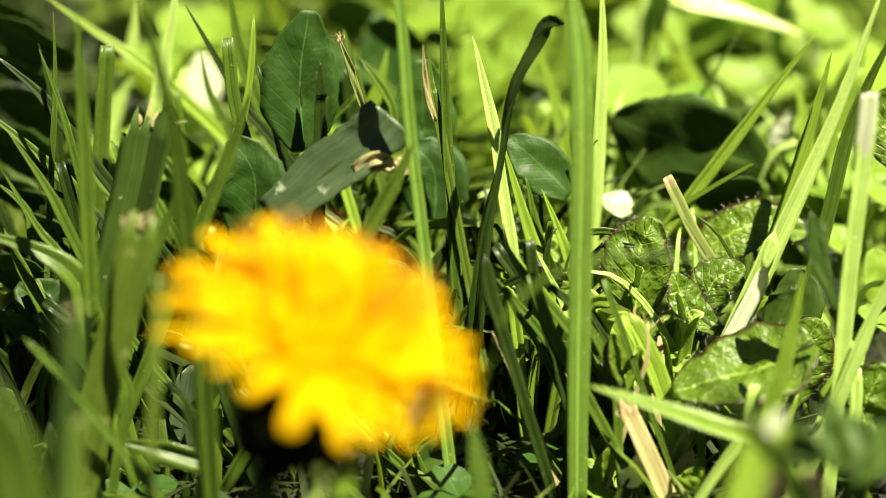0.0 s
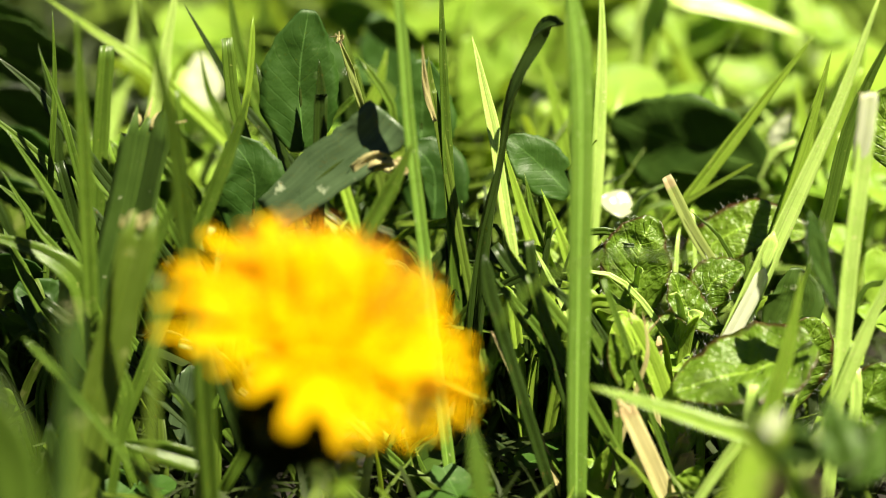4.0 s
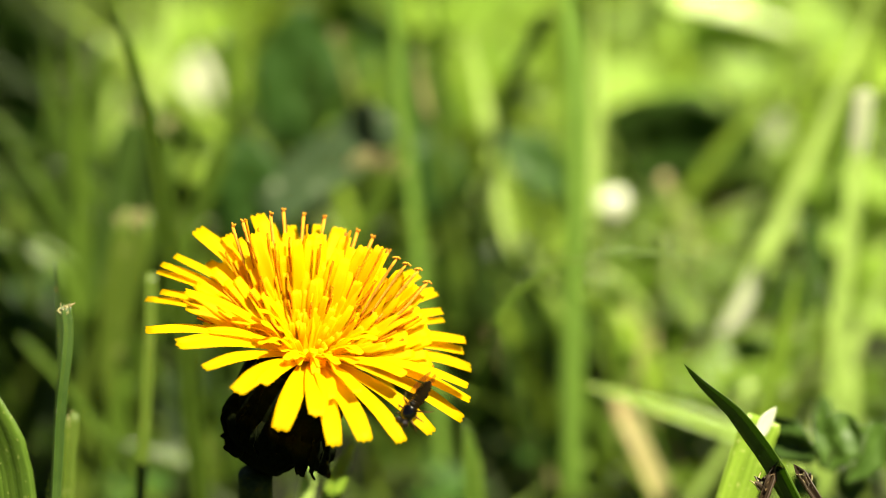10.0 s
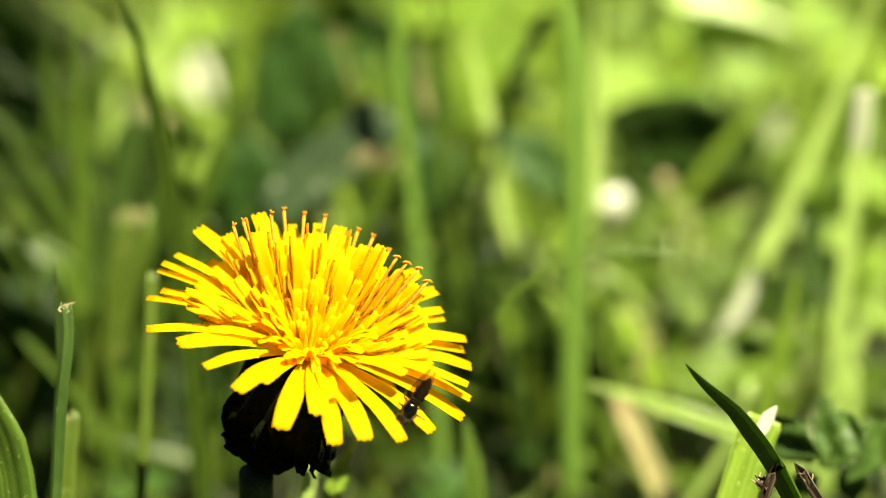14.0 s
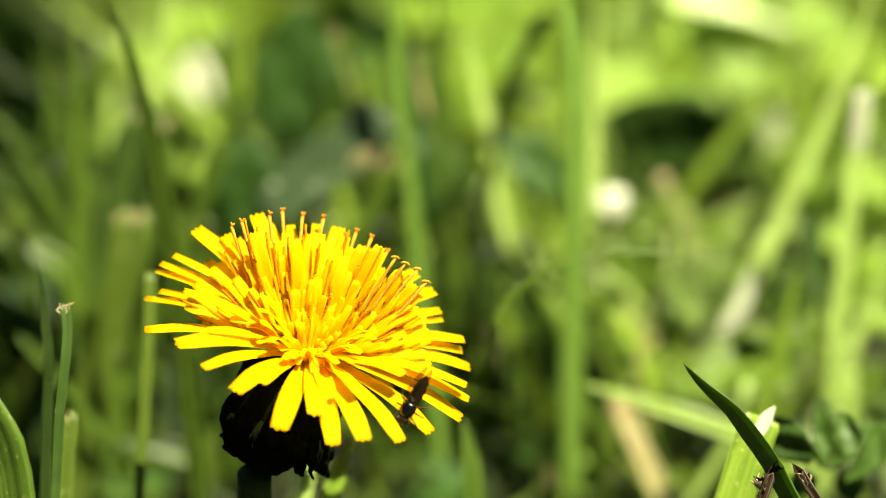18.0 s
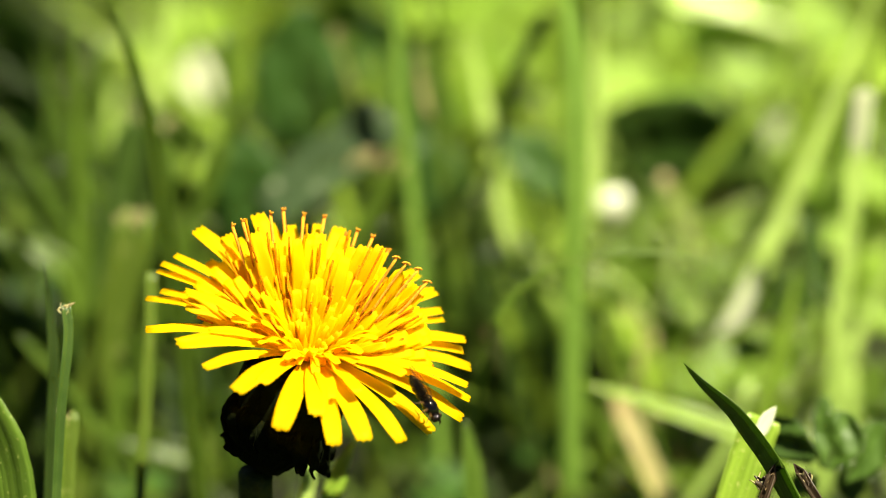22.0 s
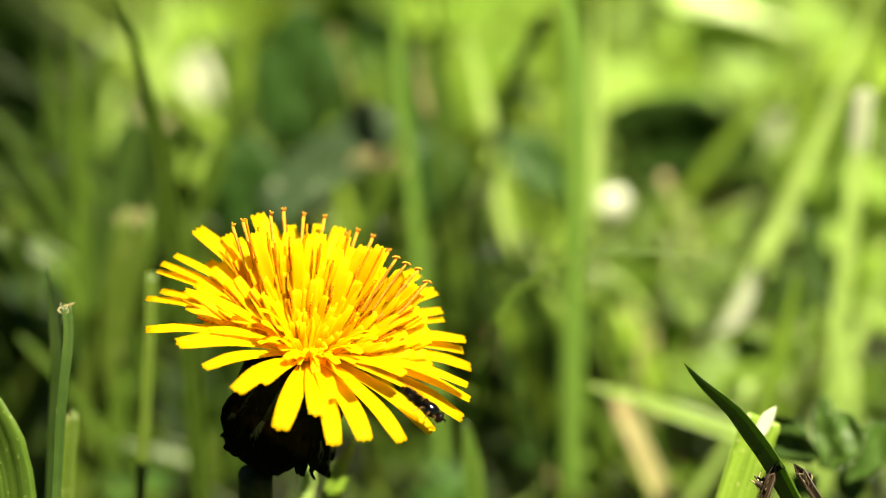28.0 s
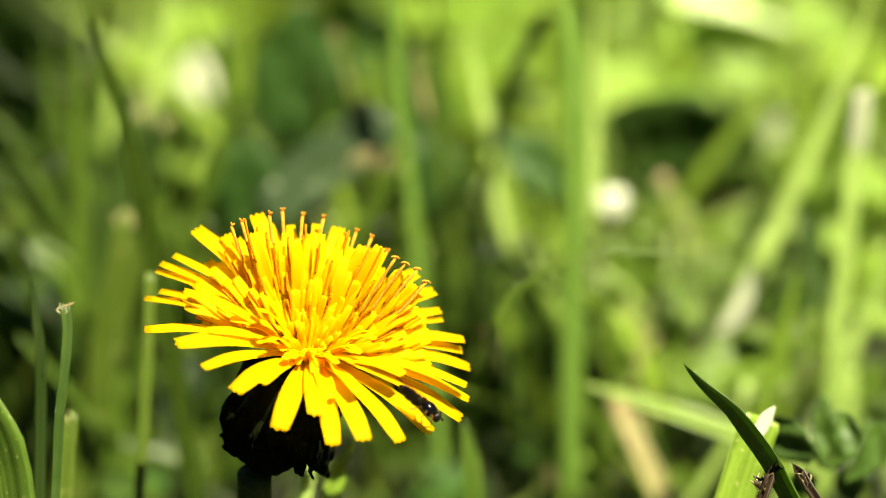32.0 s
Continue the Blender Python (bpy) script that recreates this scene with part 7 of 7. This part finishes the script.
broad_leaf([(0.0136, 0.1157, 0.0013), (0.0096, 0.1162, 0.0033), (0.0063, 0.1165, 0.0049)], 0.0053, (-0.5, -0.7, -0.35), BROAD_DARK, "dark leaf added to stand in for shade", shape=oval, seed=77)
broad_leaf([(-0.0074, 0.1245, 0.0179), (-0.0119, 0.1250, 0.0201), (-0.0156, 0.1252, 0.0210)], 0.0060, (-0.6, -0.7, -0.2), BROAD_DARK, "dark leaf added to stand in for shade", shape=oval, seed=78)
broad_leaf([(0.0186, 0.0989, -0.0070), (0.0142, 0.0994, -0.0048), (0.0106, 0.0994, -0.0049)], 0.0058, (-0.2, -0.9, -0.3), CLOVER, "dark leaf added to stand in for shade", shape=oval, seed=79)
broad_leaf([(-0.0445, 0.1092, 0.0168), (-0.0488, 0.1097, 0.0190), (-0.0524, 0.1101, 0.0208)], 0.0058, (-0.5, -0.7, -0.35), BROAD_DARK, "dark leaf added to stand in for shade", shape=oval, seed=80)
broad_leaf([(0.0358, 0.1008, 0.0014), (0.0319, 0.1012, 0.0034), (0.0287, 0.1014, 0.0040)], 0.0051, (-0.6, -0.7, -0.2), BROAD_DARK, "dark leaf added to stand in for shade", shape=oval, seed=81)
broad_leaf([(-0.0550, 0.0947, 0.0187), (-0.0602, 0.0952, 0.0214), (-0.0645, 0.0953, 0.0216)], 0.0069, (-0.2, -0.9, -0.3), CLOVER, "dark leaf added to stand in for shade", shape=oval, seed=82)
broad_leaf([(-0.0534, 0.0912, 0.0117), (-0.0586, 0.0917, 0.0143), (-0.0629, 0.0922, 0.0165)], 0.0069, (-0.5, -0.7, -0.35), BROAD_DARK, "dark leaf added to stand in for shade", shape=oval, seed=83)
broad_leaf([(-0.0352, 0.1216, 0.0273), (-0.0396, 0.1220, 0.0295), (-0.0432, 0.1222, 0.0304)], 0.0059, (-0.6, -0.7, -0.2), BROAD_DARK, "dark leaf added to stand in for shade", shape=oval, seed=84)
broad_leaf([(0.0068, 0.1028, 0.0103), (0.0029, 0.1032, 0.0123), (-0.0003, 0.1031, 0.0119)], 0.0051, (-0.2, -0.9, -0.3), CLOVER, "dark leaf added to stand in for shade", shape=oval, seed=85)
broad_leaf([(0.0080, 0.0963, 0.0034), (0.0037, 0.0968, 0.0056), (0.0001, 0.0972, 0.0074)], 0.0057, (-0.5, -0.7, -0.35), BROAD_DARK, "dark leaf added to stand in for shade", shape=oval, seed=86)
broad_leaf([(0.0068, 0.0901, -0.0023), (0.0025, 0.0906, -0.0002), (-0.0011, 0.0907, 0.0007)], 0.0057, (-0.6, -0.7, -0.2), BROAD_DARK, "dark leaf added to stand in for shade", shape=oval, seed=87)
broad_leaf([(-0.0345, 0.0881, 0.0111), (-0.0387, 0.0885, 0.0133), (-0.0423, 0.0885, 0.0131)], 0.0056, (-0.2, -0.9, -0.3), CLOVER, "dark leaf added to stand in for shade", shape=oval, seed=88)
broad_leaf([(0.0366, 0.1291, 0.0164), (0.0330, 0.1295, 0.0181), (0.0301, 0.1299, 0.0195)], 0.0047, (-0.5, -0.7, -0.35), BROAD_DARK, "dark leaf added to stand in for shade", shape=oval, seed=89)
broad_leaf([(-0.0107, 0.1260, 0.0245), (-0.0152, 0.1265, 0.0267), (-0.0189, 0.1266, 0.0276)], 0.0060, (-0.6, -0.7, -0.2), BROAD_DARK, "dark leaf added to stand in for shade", shape=oval, seed=90)
broad_leaf([(-0.0187, 0.1154, 0.0220), (-0.0231, 0.1158, 0.0242), (-0.0267, 0.1158, 0.0241)], 0.0059, (-0.2, -0.9, -0.3), CLOVER, "dark leaf added to stand in for shade", shape=oval, seed=91)
broad_leaf([(-0.0596, 0.1486, 0.0351), (-0.0656, 0.1492, 0.0381), (-0.0706, 0.1498, 0.0406)], 0.0082, (-0.5, -0.7, -0.35), BROAD_DARK, "dark leaf added to stand in for shade", shape=oval, seed=92)
broad_leaf([(-0.0500, 0.1205, 0.0224), (-0.0544, 0.1210, 0.0246), (-0.0581, 0.1211, 0.0255)], 0.0059, (-0.6, -0.7, -0.2), BROAD_DARK, "dark leaf added to stand in for shade", shape=oval, seed=93)
broad_leaf([(-0.0221, 0.1317, 0.0277), (-0.0261, 0.1322, 0.0297), (-0.0294, 0.1321, 0.0293)], 0.0054, (-0.2, -0.9, -0.3), CLOVER, "dark leaf added to stand in for shade", shape=oval, seed=94)
broad_leaf([(-0.0114, 0.1378, 0.0323), (-0.0154, 0.1383, 0.0343), (-0.0187, 0.1386, 0.0360)], 0.0054, (-0.5, -0.7, -0.35), BROAD_DARK, "dark leaf added to stand in for shade", shape=oval, seed=95)
broad_leaf([(-0.0034, 0.1435, 0.0352), (-0.0079, 0.1440, 0.0374), (-0.0117, 0.1442, 0.0383)], 0.0061, (-0.6, -0.7, -0.2), BROAD_DARK, "dark leaf added to stand in for shade", shape=oval, seed=96)
broad_leaf([(-0.0071, 0.1323, 0.0302), (-0.0111, 0.1327, 0.0321), (-0.0144, 0.1326, 0.0318)], 0.0054, (-0.2, -0.9, -0.3), CLOVER, "dark leaf added to stand in for shade", shape=oval, seed=97)


def tuft(x, y, count, height, spread, seed, materials, label, width=0.0024):
    """A tuft of grass: blades that lean out of one root."""
    rng = np.random.default_rng(seed)
    ob = thing("grass_tuft", pose(x, y, -0.004), label, "grass", "tufts of the lawn")
    for k in range(count):
        a = rng.uniform(0, math.tau)
        h, reach = rng.uniform(*height), rng.uniform(0.3, 1.0) * spread
        r = Vector((rng.normal(0, 0.003), rng.normal(0, 0.003), 0))
        out = Vector((math.cos(a), 0.6 * math.sin(a), 0)) * reach
        line = [r, r + out * 0.25 + Vector((0, 0, h * 0.5)), r + out * 0.62 + Vector((0, 0, h * 0.85)), r + out + Vector((0, 0, h * rng.uniform(0.85, 1.0)))]
        v, f, u = ribbon(line, tapering if rng.random() < 0.6 else cut_off, width * rng.uniform(0.6, 1.2), (0.3 + rng.normal(0, 0.5), -1, 0.4), rng.uniform(0.2, 0.6), 0.00018, 12, 5, rng.uniform(-30, 30))
        part("leaf", link_mesh("leaf", v, f, materials[int(rng.integers(len(materials)))], u, creased=True), ob)


# tuft colours by place: shade put in at left and by the flower
for k, (x, y) in enumerate(((-0.055, 0.09), (-0.045, 0.105), (-0.058, 0.12), (-0.035, 0.095), (-0.02, 0.11), (-0.005, 0.10), (0.008, 0.095), (0.014, 0.105), (0.004, 0.115), (0.022, 0.10), (0.018, 0.13), (0.045, 0.135), (0.03, 0.15), (-0.03, 0.15), (0.0, 0.16), (-0.05, 0.16), (-0.06, 0.10), (-0.025, 0.085), (0.015, 0.085), (0.028, 0.085), (-0.04, 0.13), (-0.015, 0.13), (0.06, 0.15))):
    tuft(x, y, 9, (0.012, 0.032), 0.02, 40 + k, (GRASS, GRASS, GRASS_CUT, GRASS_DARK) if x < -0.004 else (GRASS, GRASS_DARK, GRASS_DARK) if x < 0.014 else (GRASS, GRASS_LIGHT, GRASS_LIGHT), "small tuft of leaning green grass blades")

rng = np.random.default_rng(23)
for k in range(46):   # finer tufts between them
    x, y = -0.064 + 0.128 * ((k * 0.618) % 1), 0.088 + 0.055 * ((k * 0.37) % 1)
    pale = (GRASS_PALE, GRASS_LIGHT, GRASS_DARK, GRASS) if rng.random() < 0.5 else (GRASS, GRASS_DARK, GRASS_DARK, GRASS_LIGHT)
    # colours carry shade at left and by the flower, sun at right
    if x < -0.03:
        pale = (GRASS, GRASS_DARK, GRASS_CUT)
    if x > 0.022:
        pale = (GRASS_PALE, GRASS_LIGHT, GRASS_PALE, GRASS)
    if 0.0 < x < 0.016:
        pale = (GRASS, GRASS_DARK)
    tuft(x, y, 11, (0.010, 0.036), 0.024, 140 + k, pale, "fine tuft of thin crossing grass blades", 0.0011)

flower = dandelion()
fly = small_fly()


def motions():
    walk(focus, [
        (0, pose(0.00000, 0.09000, 0.02632)),
        (0.3, pose(0.00000, 0.08212, 0.02999)),
        (0.5, pose(0.00000, 0.06853, 0.03633)),
        (0.8, pose(0.00000, 0.09000, 0.02632)),
        (3.5, pose(0.00000, 0.09000, 0.02632)),
        (5.5, pose(0.00000, 0.08666, 0.02788)),
        (5.9, pose(0.00000, 0.07941, 0.03126)),
        (6.0, pose(0.00000, 0.07578, 0.03295)),
        (6.2, pose(0.00000, 0.06672, 0.03717)),
        (6.3, pose(0.00000, 0.05494, 0.04267)),
        (6.4, pose(0.00000, 0.04134, 0.04901)),
        (6.5, pose(0.00000, 0.03046, 0.05408)),
        (6.7, pose(0.00000, 0.01959, 0.05915)),
        (7, pose(0.00000, 0.00871, 0.06422)),
        (8, pose(0.00000, 0.00300, 0.06688)),
        (9, pose(0.00000, 0.00100, 0.06781)),
        (32, pose(0.00000, 0.00100, 0.06781)),
    ])
    walk(fly, [
        (0, pose(-0.00297, -0.01047, 0.05400, -24.5, 47.9, -149.0)),
        (6.2, pose(-0.00297, -0.01047, 0.05400, -24.5, 47.9, -149.0)),
        (9, pose(-0.00297, -0.01053, 0.05389, -24.4, 48.4, -148.4)),
        (12, pose(-0.00290, -0.01050, 0.05394, -24.2, 49.2, -147.3)),
        (16.5, pose(-0.00309, -0.01045, 0.05406, -24.2, 49.2, -147.3)),
        (18.5, pose(-0.00290, -0.01029, 0.05440, -23.3, 52.4, -142.7)),
        (19, pose(-0.00259, -0.01015, 0.05469, -21.8, 55.6, -137.0)),
        (19.3, pose(-0.00227, -0.01023, 0.05452, -11.8, 63.2, -112.5)),
        (19.6, pose(-0.00221, -0.01026, 0.05446, -7.1, 64.4, -103.3)),
        (20, pose(-0.00208, -0.01026, 0.05446, 1.8, 65.0, -86.6)),
        (21, pose(-0.00215, -0.01037, 0.05423, 7.1, 64.4, -76.7)),
        (21.6, pose(-0.00221, -0.01081, 0.05446, 10.3, 61.2, -58.1)),
        (22, pose(-0.00258, -0.01137, 0.05468, -22.4, 51.0, -35.2)),
        (22.5, pose(-0.00264, -0.01156, 0.05428, -20.2, 44.9, -27.7)),
        (23, pose(-0.00271, -0.01164, 0.05411, -19.0, 40.6, -23.6)),
        (25.5, pose(-0.00271, -0.01169, 0.05399, -17.9, 36.4, -20.1)),
        (28, pose(-0.00264, -0.01169, 0.05399, -17.5, 34.5, -18.7)),
        (30, pose(-0.00264, -0.01166, 0.05405, -17.9, 36.4, -20.1)),
        (32, pose(-0.00277, -0.01164, 0.05411, -17.8, 35.6, -19.5)),
    ])
    root = swaying_blade.matrix_basis.translation.copy()
    walk(swaying_blade, [(t, Matrix.Translation(root) @ pose(0, 0, 0, 0, a, 0)) for t, a in ((0, 2.0), (3.5, 2.0), (6.0, 1.6), (6.5, -0.6), (9, 0.0), (13, 0.4), (14.5, 1.2), (18, 0.2), (23, 0.1), (25.5, 0.2), (28, 0.7), (29.5, 0.6), (31, 0.0), (32, -2.4))])
    root = leaning_blade.matrix_basis.translation.copy()
    walk(leaning_blade, [(t, Matrix.Translation(root) @ pose(0, 0, 0, 0, a, 0)) for t, a in ((0, 0.0), (6, 0.0), (7, -0.2), (8, -0.5), (10, 0.7), (12, 0.0), (14, 0.5), (17, 0.3), (18, -1.0), (19, -0.6), (20, -0.5), (21, -0.4), (23, -0.6), (25, -0.8), (28, -0.2), (30, -0.6), (31, -0.9), (32, -2.0))])


motions()
